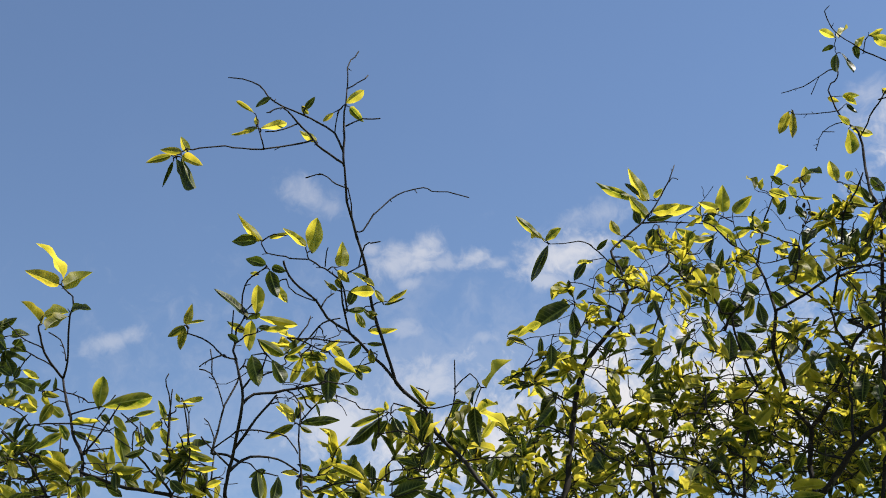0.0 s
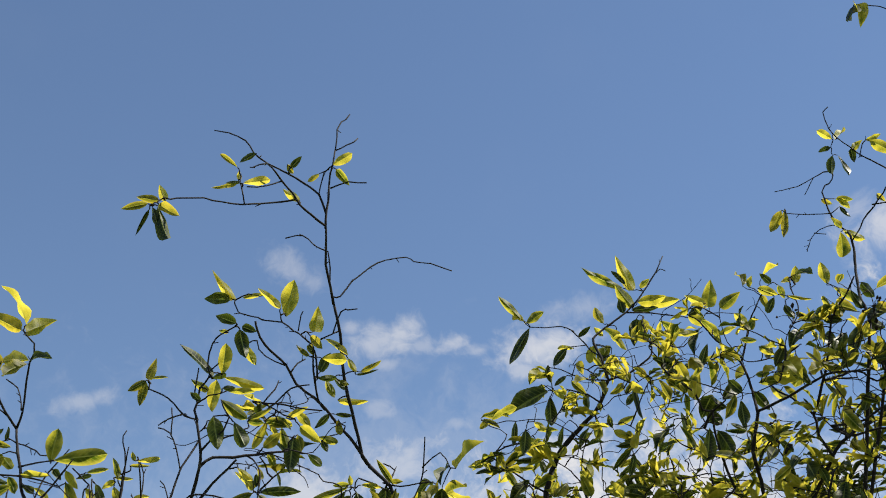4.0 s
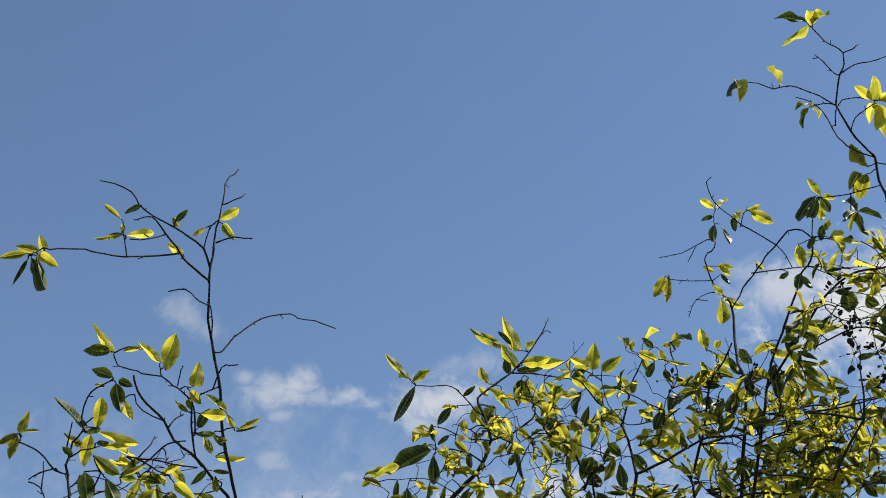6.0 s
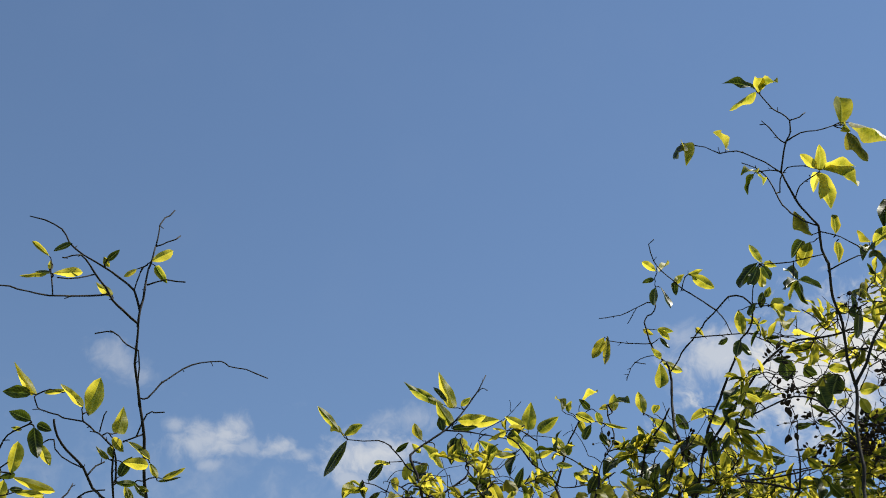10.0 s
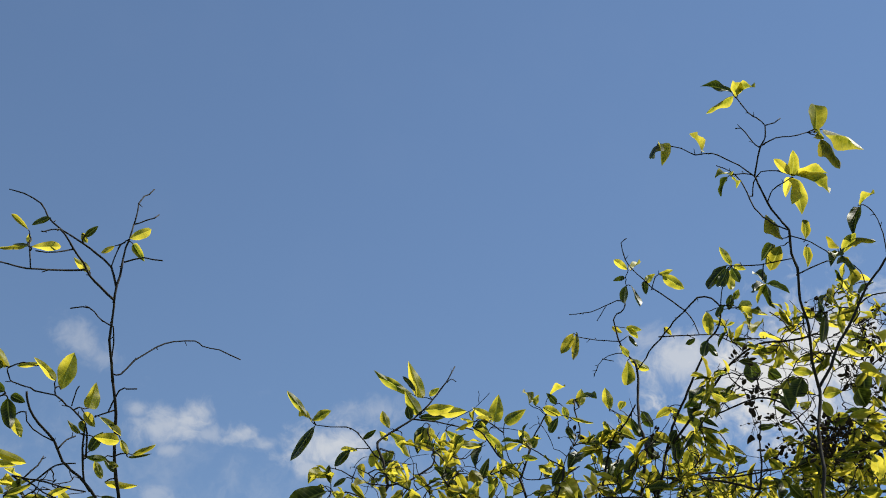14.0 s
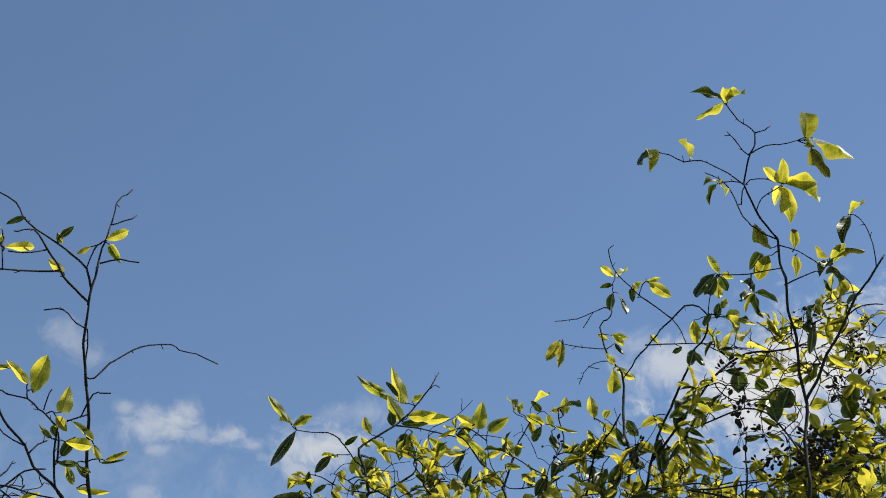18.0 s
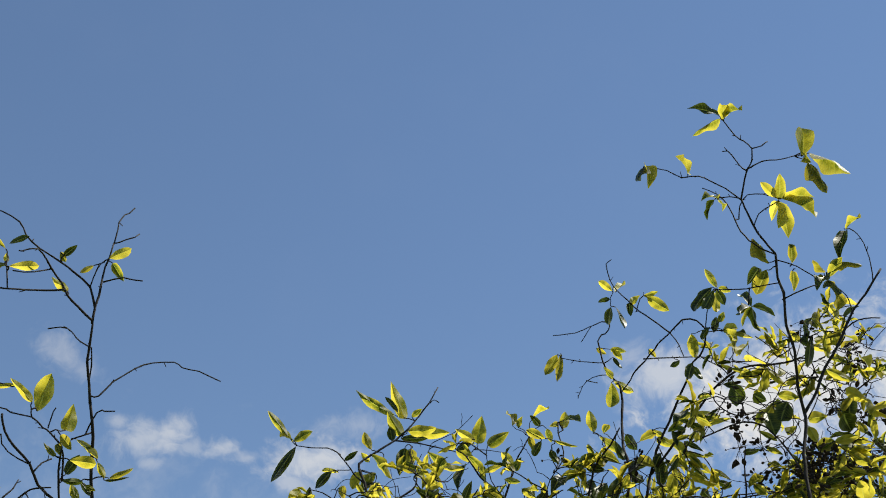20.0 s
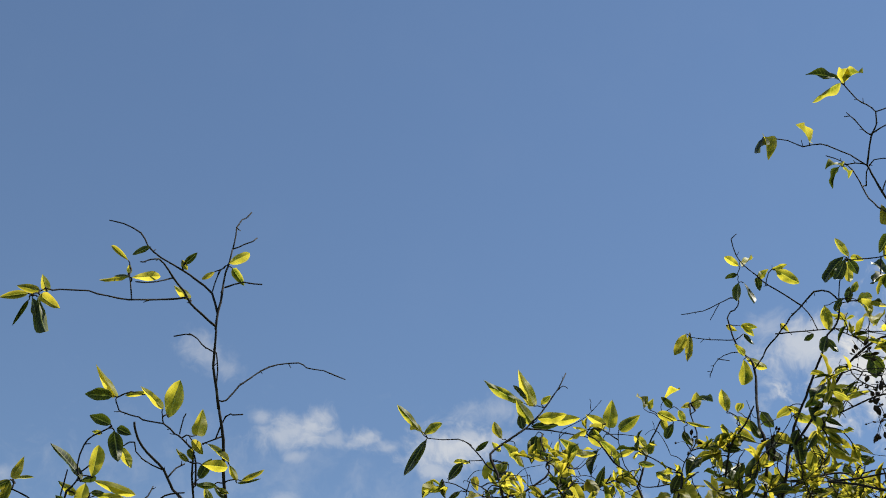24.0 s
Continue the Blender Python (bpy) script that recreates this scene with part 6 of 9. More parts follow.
leaf(bush, MID, (-0.310, 4.282, 3.162), (-0.251, 4.205, 3.129), 0.037, -33)
twig(bush, (-0.217, 4.246, 3.101), (-0.199, 4.247, 3.139))
leaf(bush, YOUNG, (-0.199, 4.247, 3.139), (-0.221, 4.328, 3.113), 0.032, 46)
twig(bush, (-0.161, 4.244, 3.119), (-0.142, 4.245, 3.112))
leaf(bush, MID, (-0.142, 4.245, 3.112), (-0.168, 4.318, 3.094), 0.033, 46)
twig(bush, (-0.051, 4.066, 3.039), (-0.098, 4.065, 3.043))
leaf(bush, MID, (-0.098, 4.065, 3.043), (-0.140, 3.989, 2.968), 0.041, -38)
twig(bush, (-0.202, 4.240, 3.090), (-0.214, 4.239, 3.064))
leaf(bush, YOUNG, (-0.214, 4.239, 3.064), (-0.169, 4.296, 3.014), 0.033, -25)
twig(bush, (-0.460, 4.292, 3.032), (-0.457, 4.293, 3.084))
leaf(bush, YOUNG, (-0.457, 4.293, 3.084), (-0.413, 4.251, 2.989), 0.042, 37)
twig(bush, (-0.440, 4.285, 3.017), (-0.417, 4.287, 3.057))
leaf(bush, YOUNG, (-0.417, 4.287, 3.057), (-0.373, 4.370, 3.050), 0.034, -9)
twig(bush, (-0.359, 4.253, 2.979), (-0.358, 4.253, 2.989))
leaf(bush, YOUNG, (-0.358, 4.253, 2.989), (-0.429, 4.324, 3.008), 0.037, 24)
twig(bush, (-0.283, 4.223, 2.988), (-0.287, 4.222, 2.973))
leaf(bush, YOUNG, (-0.287, 4.222, 2.973), (-0.273, 4.304, 2.943), 0.032, 10)
twig(bush, (-0.233, 4.200, 2.957), (-0.251, 4.199, 2.912))
leaf(bush, YOUNG, (-0.251, 4.199, 2.912), (-0.316, 4.124, 2.885), 0.037, -41)
twig(bush, (-0.199, 4.175, 2.911), (-0.220, 4.174, 2.916))
leaf(bush, YOUNG, (-0.220, 4.174, 2.916), (-0.229, 4.092, 2.835), 0.042, -69)
twig(bush, (-0.246, 4.205, 2.965), (-0.237, 4.206, 2.980))
leaf(bush, MID, (-0.237, 4.206, 2.980), (-0.218, 4.272, 3.039), 0.032, 10)
twig(bush, (-0.112, 3.767, 2.775), (-0.139, 3.766, 2.759))
leaf(bush, MID, (-0.139, 3.766, 2.759), (-0.121, 3.845, 2.724), 0.037, -4)
twig(bush, (-0.088, 3.753, 2.742), (-0.106, 3.752, 2.731))
leaf(bush, OLD_SHADED, (-0.106, 3.752, 2.731), (-0.079, 3.675, 2.662), 0.047, 56)
twig(bush, (-0.154, 4.127, 2.757), (-0.142, 4.127, 2.790))
leaf(bush, YOUNG, (-0.142, 4.127, 2.790), (-0.063, 4.188, 2.825), 0.038, 60)
twig(bush, (-0.118, 4.122, 2.743), (-0.106, 4.122, 2.767))
leaf(bush, YOUNG, (-0.106, 4.122, 2.767), (-0.045, 4.044, 2.752), 0.036, -23)
twig(bush, (-0.091, 4.117, 2.725), (-0.090, 4.117, 2.735))
leaf(bush, YOUNG, (-0.090, 4.117, 2.735), (-0.041, 4.195, 2.767), 0.035, 40)
leaf(bush, YOUNG, (-0.181, 4.131, 2.765), (-0.166, 4.075, 2.784), 0.040, -2)
twig(bush, (-0.219, 4.109, 2.723), (-0.191, 4.111, 2.732))
leaf(bush, YOUNG, (-0.191, 4.111, 2.732), (-0.147, 4.043, 2.732), 0.029, -22)
twig(bush, (-0.215, 4.124, 2.765), (-0.255, 4.122, 2.769))
leaf(bush, YOUNG, (-0.255, 4.122, 2.769), (-0.225, 4.186, 2.812), 0.040, 49)
leaf(bush, OLD_SHADED, (-0.338, 3.821, 2.706), (-0.326, 3.747, 2.620), 0.045, 24)
leaf(bush, OLD_SHADED, (-0.412, 3.814, 2.782), (-0.435, 3.756, 2.688), 0.045, -23)
twig(bush, (-0.379, 4.261, 2.973), (-0.413, 4.258, 2.900))
leaf(bush, MID, (-0.413, 4.258, 2.900), (-0.473, 4.333, 2.953), 0.040, -39)
leaf(bush, MID, (-0.283, 3.826, 2.748), (-0.263, 3.746, 2.672), 0.041, -32)
leaf(bush, MID, (0.152, 3.835, 3.013), (0.138, 3.907, 2.971), 0.031, -18)
leaf(bush, OLD_SHADED, (0.178, 3.834, 3.011), (0.184, 3.914, 2.979), 0.031, -22)
leaf(bush, YOUNG, (0.146, 3.836, 2.958), (0.203, 3.761, 2.898), 0.040, -49)
twig(bush, (0.247, 3.750, 2.922), (0.184, 3.753, 2.911))
leaf(bush, YOUNG, (0.184, 3.753, 2.911), (0.177, 3.837, 2.996), 0.043, 39)
twig(bush, (0.246, 3.745, 2.934), (0.203, 3.747, 2.930))
leaf(bush, MID, (0.203, 3.747, 2.930), (0.243, 3.676, 2.891), 0.033, 68)
twig(bush, (0.246, 3.745, 2.934), (0.205, 3.747, 2.948))
leaf(bush, YOUNG, (0.205, 3.747, 2.948), (0.245, 3.802, 2.955), 0.025, -33)
leaf(bush, OLD_SHADED, (0.248, 3.831, 3.082), (0.190, 3.899, 3.063), 0.033, -71)
twig(bush, (0.374, 4.019, 2.983), (0.347, 4.021, 2.983))
leaf(bush, MID, (0.347, 4.021, 2.983), (0.418, 3.952, 2.975), 0.036, -27)
twig(bush, (0.376, 4.023, 2.965), (0.335, 4.026, 2.957))
leaf(bush, YOUNG, (0.335, 4.026, 2.957), (0.398, 3.953, 2.958), 0.035, -34)
leaf(bush, YOUNG, (0.092, 3.837, 2.941), (0.038, 3.920, 2.989), 0.039, 44)
leaf(bush, YOUNG, (0.079, 3.837, 2.905), (0.036, 3.759, 2.922), 0.041, 25)
twig(bush, (0.048, 3.982, 2.873), (0.070, 3.982, 2.927))
leaf(bush, YOUNG, (0.070, 3.982, 2.927), (0.005, 4.053, 2.980), 0.043, 77)
twig(bush, (0.161, 3.874, 2.863), (0.142, 3.875, 2.925))
leaf(bush, OLD_SHADED, (0.142, 3.875, 2.925), (0.077, 3.801, 2.911), 0.038, 52)
twig(bush, (0.174, 3.861, 2.864), (0.163, 3.862, 2.878))
leaf(bush, MID, (0.163, 3.862, 2.878), (0.182, 3.802, 2.891), 0.034, -15)
twig(bush, (0.280, 3.806, 2.789), (0.299, 3.804, 2.805))
leaf(bush, YOUNG, (0.299, 3.804, 2.805), (0.391, 3.846, 2.819), 0.037, -20)
twig(bush, (0.273, 3.800, 2.801), (0.263, 3.801, 2.789))
leaf(bush, YOUNG, (0.263, 3.801, 2.789), (0.319, 3.877, 2.778), 0.034, -1)
twig(bush, (0.382, 4.036, 2.855), (0.366, 4.037, 2.853))
leaf(bush, OLD_SHADED, (0.366, 4.037, 2.853), (0.390, 4.119, 2.933), 0.042, -13)
twig(bush, (0.081, 3.953, 2.854), (0.088, 3.953, 2.840))
leaf(bush, OLD_SHADED, (0.088, 3.953, 2.840), (0.119, 3.896, 2.841), 0.035, -74)
twig(bush, (0.070, 3.963, 2.860), (0.062, 3.963, 2.849))
leaf(bush, YOUNG, (0.062, 3.963, 2.849), (0.106, 3.884, 2.798), 0.037, -69)
twig(bush, (0.147, 3.897, 2.816), (0.149, 3.897, 2.830))
leaf(bush, YOUNG, (0.149, 3.897, 2.830), (0.209, 3.818, 2.795), 0.038, -24)
twig(bush, (0.266, 3.795, 2.814), (0.229, 3.797, 2.785))
leaf(bush, YOUNG, (0.229, 3.797, 2.785), (0.267, 3.861, 2.777), 0.033, -31)
twig(bush, (0.294, 3.816, 2.765), (0.285, 3.817, 2.753))
leaf(bush, YOUNG, (0.285, 3.817, 2.753), (0.305, 3.732, 2.775), 0.032, -58)
twig(bush, (0.294, 3.816, 2.765), (0.258, 3.819, 2.747))
leaf(bush, OLD_SHADED, (0.258, 3.819, 2.747), (0.308, 3.734, 2.737), 0.036, 58)
twig(bush, (0.022, 3.920, 2.793), (0.020, 3.920, 2.771))
leaf(bush, YOUNG, (0.020, 3.920, 2.771), (0.044, 3.858, 2.785), 0.034, -19)
twig(bush, (0.206, 3.956, 2.741), (0.199, 3.957, 2.729))
leaf(bush, OLD_SHADED, (0.199, 3.957, 2.729), (0.174, 3.888, 2.668), 0.042, -20)
leaf(bush, YOUNG, (0.225, 3.950, 2.734), (0.230, 3.890, 2.638), 0.041, -41)
twig(bush, (0.166, 4.154, 2.786), (0.150, 4.155, 2.763))
leaf(bush, YOUNG, (0.150, 4.155, 2.763), (0.168, 4.236, 2.729), 0.032, 17)
twig(bush, (0.236, 3.945, 2.718), (0.261, 3.944, 2.747))
leaf(bush, OLD_SHADED, (0.261, 3.944, 2.747), (0.289, 3.867, 2.688), 0.046, 35)
twig(bush, (0.059, 3.968, 2.695), (0.012, 3.968, 2.702))
leaf(bush, YOUNG, (0.012, 3.968, 2.702), (-0.002, 4.040, 2.676), 0.034, -1)
twig(bush, (0.358, 3.846, 2.714), (0.356, 3.846, 2.710))
leaf(bush, YOUNG, (0.356, 3.846, 2.710), (0.356, 3.781, 2.649), 0.032, -17)
twig(bush, (0.345, 3.987, 2.713), (0.340, 3.988, 2.678))
leaf(bush, OLD_SHADED, (0.340, 3.988, 2.678), (0.390, 4.059, 2.672), 0.050, -39)
twig(bush, (0.525, 4.070, 3.113), (0.547, 4.067, 3.099))
leaf(bush, OLD_SHADED, (0.547, 4.067, 3.099), (0.585, 4.141, 3.172), 0.045, 28)
leaf(bush, OLD_SHADED, (0.576, 3.797, 2.973), (0.612, 3.860, 3.035), 0.034, 15)
twig(bush, (0.521, 4.126, 3.100), (0.496, 4.129, 3.097))
leaf(bush, YOUNG, (0.496, 4.129, 3.097), (0.485, 4.071, 3.114), 0.025, -12)
twig(bush, (0.730, 4.085, 3.074), (0.674, 4.094, 3.105))
leaf(bush, OLD_SHADED, (0.674, 4.094, 3.105), (0.678, 4.013, 3.026), 0.057, 44)
twig(bush, (0.547, 4.181, 2.985), (0.491, 4.188, 2.979))
leaf(bush, MID, (0.491, 4.188, 2.979), (0.443, 4.123, 3.014), 0.032, -4)
twig(bush, (0.387, 4.051, 2.897), (0.440, 4.045, 2.906))
leaf(bush, YOUNG, (0.440, 4.045, 2.906), (0.434, 4.127, 2.991), 0.042, 8)
twig(bush, (0.387, 4.043, 2.875), (0.423, 4.040, 2.877))
leaf(bush, YOUNG, (0.423, 4.040, 2.877), (0.392, 3.961, 2.899), 0.036, 9)
twig(bush, (0.714, 3.923, 2.979), (0.750, 3.916, 2.972))
leaf(bush, OLD_SHADED, (0.750, 3.916, 2.972), (0.718, 3.881, 2.862), 0.051, -21)
leaf(bush, OLD_SHADED, (0.757, 3.767, 2.880), (0.742, 3.689, 2.793), 0.042, 22)
twig(bush, (0.788, 4.020, 3.150), (0.821, 4.014, 3.110))
leaf(bush, YOUNG, (0.821, 4.014, 3.110), (0.831, 4.085, 3.186), 0.038, 17)
twig(bush, (0.372, 4.022, 2.815), (0.403, 4.019, 2.806))
leaf(bush, OLD_SHADED, (0.403, 4.019, 2.806), (0.401, 4.095, 2.895), 0.042, -40)
twig(bush, (0.388, 3.857, 2.698), (0.407, 3.855, 2.657))
leaf(bush, YOUNG, (0.407, 3.855, 2.657), (0.452, 3.768, 2.641), 0.036, -39)
twig(bush, (0.567, 4.138, 2.690), (0.527, 4.143, 2.693))
leaf(bush, YOUNG, (0.527, 4.143, 2.693), (0.527, 4.198, 2.745), 0.028, 3)
twig(bush, (0.627, 3.902, 2.674), (0.662, 3.897, 2.638))
leaf(bush, MID, (0.662, 3.897, 2.638), (0.678, 3.836, 2.596), 0.042, 37)
leaf(bush, YOUNG, (0.639, 3.788, 2.560), (0.660, 3.730, 2.566), 0.029, -38)
twig(bush, (0.625, 4.200, 2.929), (0.666, 4.195, 2.885))
leaf(bush, OLD_SHADED, (0.666, 4.195, 2.885), (0.671, 4.116, 2.814), 0.049, 44)
twig(bush, (0.573, 4.171, 2.772), (0.542, 4.175, 2.775))
leaf(bush, OLD_SHADED, (0.542, 4.175, 2.775), (0.565, 4.246, 2.748), 0.049, -36)
twig(bush, (0.662, 3.873, 2.715), (0.687, 3.869, 2.689))
leaf(bush, OLD_SHADED, (0.687, 3.869, 2.689), (0.717, 3.942, 2.648), 0.042, -35)
twig(bush, (0.388, 3.857, 2.698), (0.414, 3.854, 2.646))
leaf(bush, MID, (0.414, 3.854, 2.646), (0.406, 3.921, 2.622), 0.030, 2)
twig(bush, (0.706, 3.840, 2.750), (0.728, 3.836, 2.716))
leaf(bush, YOUNG, (0.728, 3.836, 2.716), (0.748, 3.788, 2.708), 0.026, -56)
twig(bush, (0.589, 3.931, 2.735), (0.603, 3.929, 2.750))
leaf(bush, OLD_SHADED, (0.603, 3.929, 2.750), (0.588, 4.010, 2.714), 0.050, 9)
twig(bush, (0.039, 4.145, 3.482), (0.034, 4.145, 3.477))
leaf(bush, YOUNG, (0.034, 4.145, 3.477), (0.078, 4.077, 3.456), 0.034, -49)
leaf(bush, MID, (-0.018, 4.108, 3.427), (-0.062, 4.036, 3.378), 0.035, -30)
twig(bush, (0.007, 4.115, 3.427), (0.010, 4.116, 3.416))
leaf(bush, MID, (0.010, 4.116, 3.416), (0.038, 4.034, 3.331), 0.044, -8)
leaf(bush, OLD_SHADED, (-0.024, 4.178, 3.404), (-0.020, 4.258, 3.379), 0.030, -27)
twig(bush, (-0.053, 4.185, 3.415), (-0.069, 4.184, 3.351))
leaf(bush, OLD_SHADED, (-0.069, 4.184, 3.351), (-0.111, 4.115, 3.311), 0.033, 46)
twig(bush, (0.020, 4.173, 3.566), (0.063, 4.277, 3.631))
leaf(bush, YOUNG, (0.063, 4.277, 3.631), (0.022, 4.221, 3.533), 0.043, -37)
twig(bush, (0.031, 4.158, 3.521), (0.069, 4.262, 3.580))
leaf(bush, OLD_SHADED, (0.069, 4.262, 3.580), (0.032, 4.198, 3.527), 0.033, 63)
twig(bush, (0.016, 4.118, 3.428), (0.022, 4.223, 3.495))
leaf(bush, YOUNG, (0.022, 4.223, 3.495), (-0.003, 4.156, 3.428), 0.035, -10)
twig(bush, (-0.143, 4.204, 3.428), (-0.182, 4.309, 3.483))
leaf(bush, OLD_SHADED, (-0.182, 4.309, 3.483), (-0.250, 4.374, 3.477), 0.034, 89)
twig(bush, (0.220, 3.913, 3.376), (0.262, 4.013, 3.456))
leaf(bush, OLD_SHADED, (0.262, 4.013, 3.456), (0.232, 3.938, 3.376), 0.044, -24)
twig(bush, (0.423, 4.205, 3.626), (0.450, 4.303, 3.694))
leaf(bush, OLD_SHADED, (0.450, 4.303, 3.694), (0.469, 4.377, 3.665), 0.030, -27)
twig(bush, (0.944, 4.125, 3.630), (0.948, 4.124, 3.636))
leaf(bush, OLD_SHADED, (0.948, 4.124, 3.636), (1.019, 4.190, 3.683), 0.051, -65)
twig(bush, (0.945, 4.119, 3.611), (0.919, 4.125, 3.555))
leaf(bush, YOUNG, (0.919, 4.125, 3.555), (0.933, 4.059, 3.555), 0.042, -25)
twig(bush, (0.978, 4.108, 3.467), (0.965, 4.141, 3.542))
leaf(bush, OLD_SHADED, (0.965, 4.141, 3.542), (1.008, 4.195, 3.496), 0.055, -43)
twig(bush, (0.711, 3.976, 3.342), (0.712, 4.074, 3.415))
leaf(bush, MID, (0.712, 4.074, 3.415), (0.787, 4.138, 3.466), 0.045, -69)
twig(bush, (0.713, 3.941, 3.547), (0.727, 4.036, 3.584))
leaf(bush, MID, (0.727, 4.036, 3.584), (0.746, 3.953, 3.495), 0.044, 13)
twig(bush, (0.568, 3.995, 3.428), (0.578, 4.094, 3.488))
leaf(bush, OLD_SHADED, (0.578, 4.094, 3.488), (0.617, 4.161, 3.561), 0.045, 67)
twig(bush, (0.594, 3.811, 3.328), (0.591, 3.911, 3.374))
leaf(bush, YOUNG, (0.591, 3.911, 3.374), (0.595, 3.829, 3.288), 0.051, 45)
leaf(bush, YOUNG, (1.584, 3.597, 3.677), (1.570, 3.520, 3.575), 0.046, -25)
twig(bush, (1.184, 4.006, 3.256), (1.187, 4.005, 3.248))
leaf(bush, YOUNG, (1.187, 4.005, 3.248), (1.105, 3.985, 3.159), 0.053, -66)
twig(bush, (1.184, 4.006, 3.256), (1.189, 4.005, 3.259))
leaf(bush, MID, (1.189, 4.005, 3.259), (1.123, 4.063, 3.225), 0.034, 23)
twig(bush, (1.284, 4.193, 3.466), (1.289, 4.191, 3.470))
leaf(bush, MID, (1.289, 4.191, 3.470), (1.293, 4.146, 3.352), 0.046, -23)
twig(bush, (1.296, 4.213, 3.420), (1.281, 4.218, 3.414))
leaf(bush, OLD_SHADED, (1.281, 4.218, 3.414), (1.342, 4.250, 3.359), 0.031, -74)
twig(bush, (1.020, 3.952, 3.302), (1.026, 3.950, 3.321))
leaf(bush, MID, (1.026, 3.950, 3.321), (1.121, 3.967, 3.367), 0.038, -24)
twig(bush, (1.039, 3.933, 3.272), (1.051, 3.930, 3.292))
leaf(bush, MID, (1.051, 3.930, 3.292), (1.115, 3.989, 3.373), 0.043, 6)
twig(bush, (1.341, 4.108, 3.305), (1.366, 4.100, 3.317))
leaf(bush, YOUNG, (1.366, 4.100, 3.317), (1.283, 4.046, 3.271), 0.039, -50)
twig(bush, (1.300, 4.220, 3.404), (1.304, 4.219, 3.410))
leaf(bush, YOUNG, (1.304, 4.219, 3.410), (1.328, 4.128, 3.395), 0.035, -45)
twig(bush, (1.172, 4.079, 3.392), (1.152, 4.085, 3.384))
leaf(bush, MID, (1.152, 4.085, 3.384), (1.179, 3.991, 3.367), 0.036, -7)
twig(bush, (1.031, 3.780, 3.142), (1.029, 3.771, 3.130))
leaf(bush, YOUNG, (1.029, 3.771, 3.130), (1.070, 3.684, 3.126), 0.035, -18)
twig(bush, (1.290, 4.100, 3.239), (1.285, 4.101, 3.262))
leaf(bush, OLD_SHADED, (1.285, 4.101, 3.262), (1.339, 4.157, 3.224), 0.038, -49)
twig(bush, (1.340, 4.099, 3.260), (1.350, 4.096, 3.235))
leaf(bush, YOUNG, (1.350, 4.096, 3.235), (1.324, 4.191, 3.250), 0.036, 26)
twig(bush, (1.340, 4.156, 3.532), (1.327, 4.160, 3.536))
leaf(bush, MID, (1.327, 4.160, 3.536), (1.387, 4.220, 3.516), 0.031, 2)
twig(bush, (1.253, 3.734, 3.383), (1.242, 3.713, 3.346))
leaf(bush, OLD_SHADED, (1.242, 3.713, 3.346), (1.238, 3.651, 3.242), 0.044, -30)
twig(bush, (1.221, 3.987, 4.134), (1.278, 3.969, 4.128))
leaf(bush, YOUNG, (1.278, 3.969, 4.128), (1.285, 3.886, 4.044), 0.043, -72)
twig(bush, (1.355, 4.169, 4.132), (1.376, 4.162, 4.204))
leaf(bush, YOUNG, (1.376, 4.162, 4.204), (1.361, 4.084, 4.107), 0.045, -47)
leaf(bush, MID, (1.494, 3.636, 3.952), (1.544, 3.691, 4.063), 0.046, -17)
shoot_leaf(bush, YOUNG, (-0.253, 4.256, 3.740), (-0.335, 4.252, 3.835), 0.031, 75)
shoot_leaf(bush, YOUNG, (-0.231, 4.235, 3.711), (-0.168, 4.248, 3.762), 0.036, -60)
shoot_leaf(bush, OLD_SHADED, (-0.222, 4.262, 3.706), (-0.294, 4.234, 3.549), 0.036, 94)
shoot_leaf(bush, MID, (0.045, 4.208, 3.686), (0.016, 4.199, 3.748), 0.035, 81)
shoot_leaf(bush, YOUNG, (0.123, 4.314, 3.884), (-0.027, 4.272, 3.954), 0.037, 72)
shoot_leaf(bush, OLD_SHADED, (0.133, 4.290, 3.883), (0.082, 4.286, 3.942), 0.021, 58)
shoot_leaf(bush, YOUNG, (0.159, 4.285, 3.856), (0.101, 4.282, 4.005), 0.053, 82)
shoot_leaf(bush, YOUNG, (0.156, 4.270, 3.778), (0.093, 4.248, 3.864), 0.052, 68)
shoot_leaf(bush, OLD_SHADED, (0.118, 4.271, 3.756), (0.106, 4.284, 3.819), 0.033, 133)
shoot_leaf(bush, YOUNG, (0.170, 4.239, 3.784), (0.272, 4.211, 3.790), 0.047, -76)
shoot_leaf(bush, YOUNG, (0.214, 4.303, 3.810), (0.325, 4.291, 3.816), 0.047, -68)
shoot_leaf(bush, OLD_SHADED, (0.150, 4.278, 3.771), (0.246, 4.269, 3.775), 0.031, -61)
shoot_leaf(bush, OLD_SHADED, (0.164, 4.257, 3.725), (0.149, 4.234, 3.605), 0.046, 148)
shoot_leaf(bush, YOUNG, (0.188, 4.239, 3.715), (0.180, 4.225, 3.629), 0.041, 138)
shoot_leaf(bush, YOUNG, (0.184, 4.278, 3.863), (0.220, 4.266, 3.892), 0.024, -58)
shoot_leaf(bush, OLD_SHADED, (-0.047, 4.216, 3.641), (-0.002, 4.221, 3.683), 0.020, -72)
shoot_leaf(bush, YOUNG, (0.040, 4.223, 3.644), (0.010, 4.214, 3.675), 0.022, 63)
shoot_leaf(bush, YOUNG, (0.086, 4.307, 3.690), (0.125, 4.311, 3.627), 0.026, -86)
shoot_leaf(bush, YOUNG, (0.013, 4.196, 3.596), (-0.012, 4.181, 3.519), 0.041, 96)
shoot_leaf(bush, YOUNG, (0.067, 4.280, 3.596), (0.094, 4.294, 3.548), 0.028, -56)
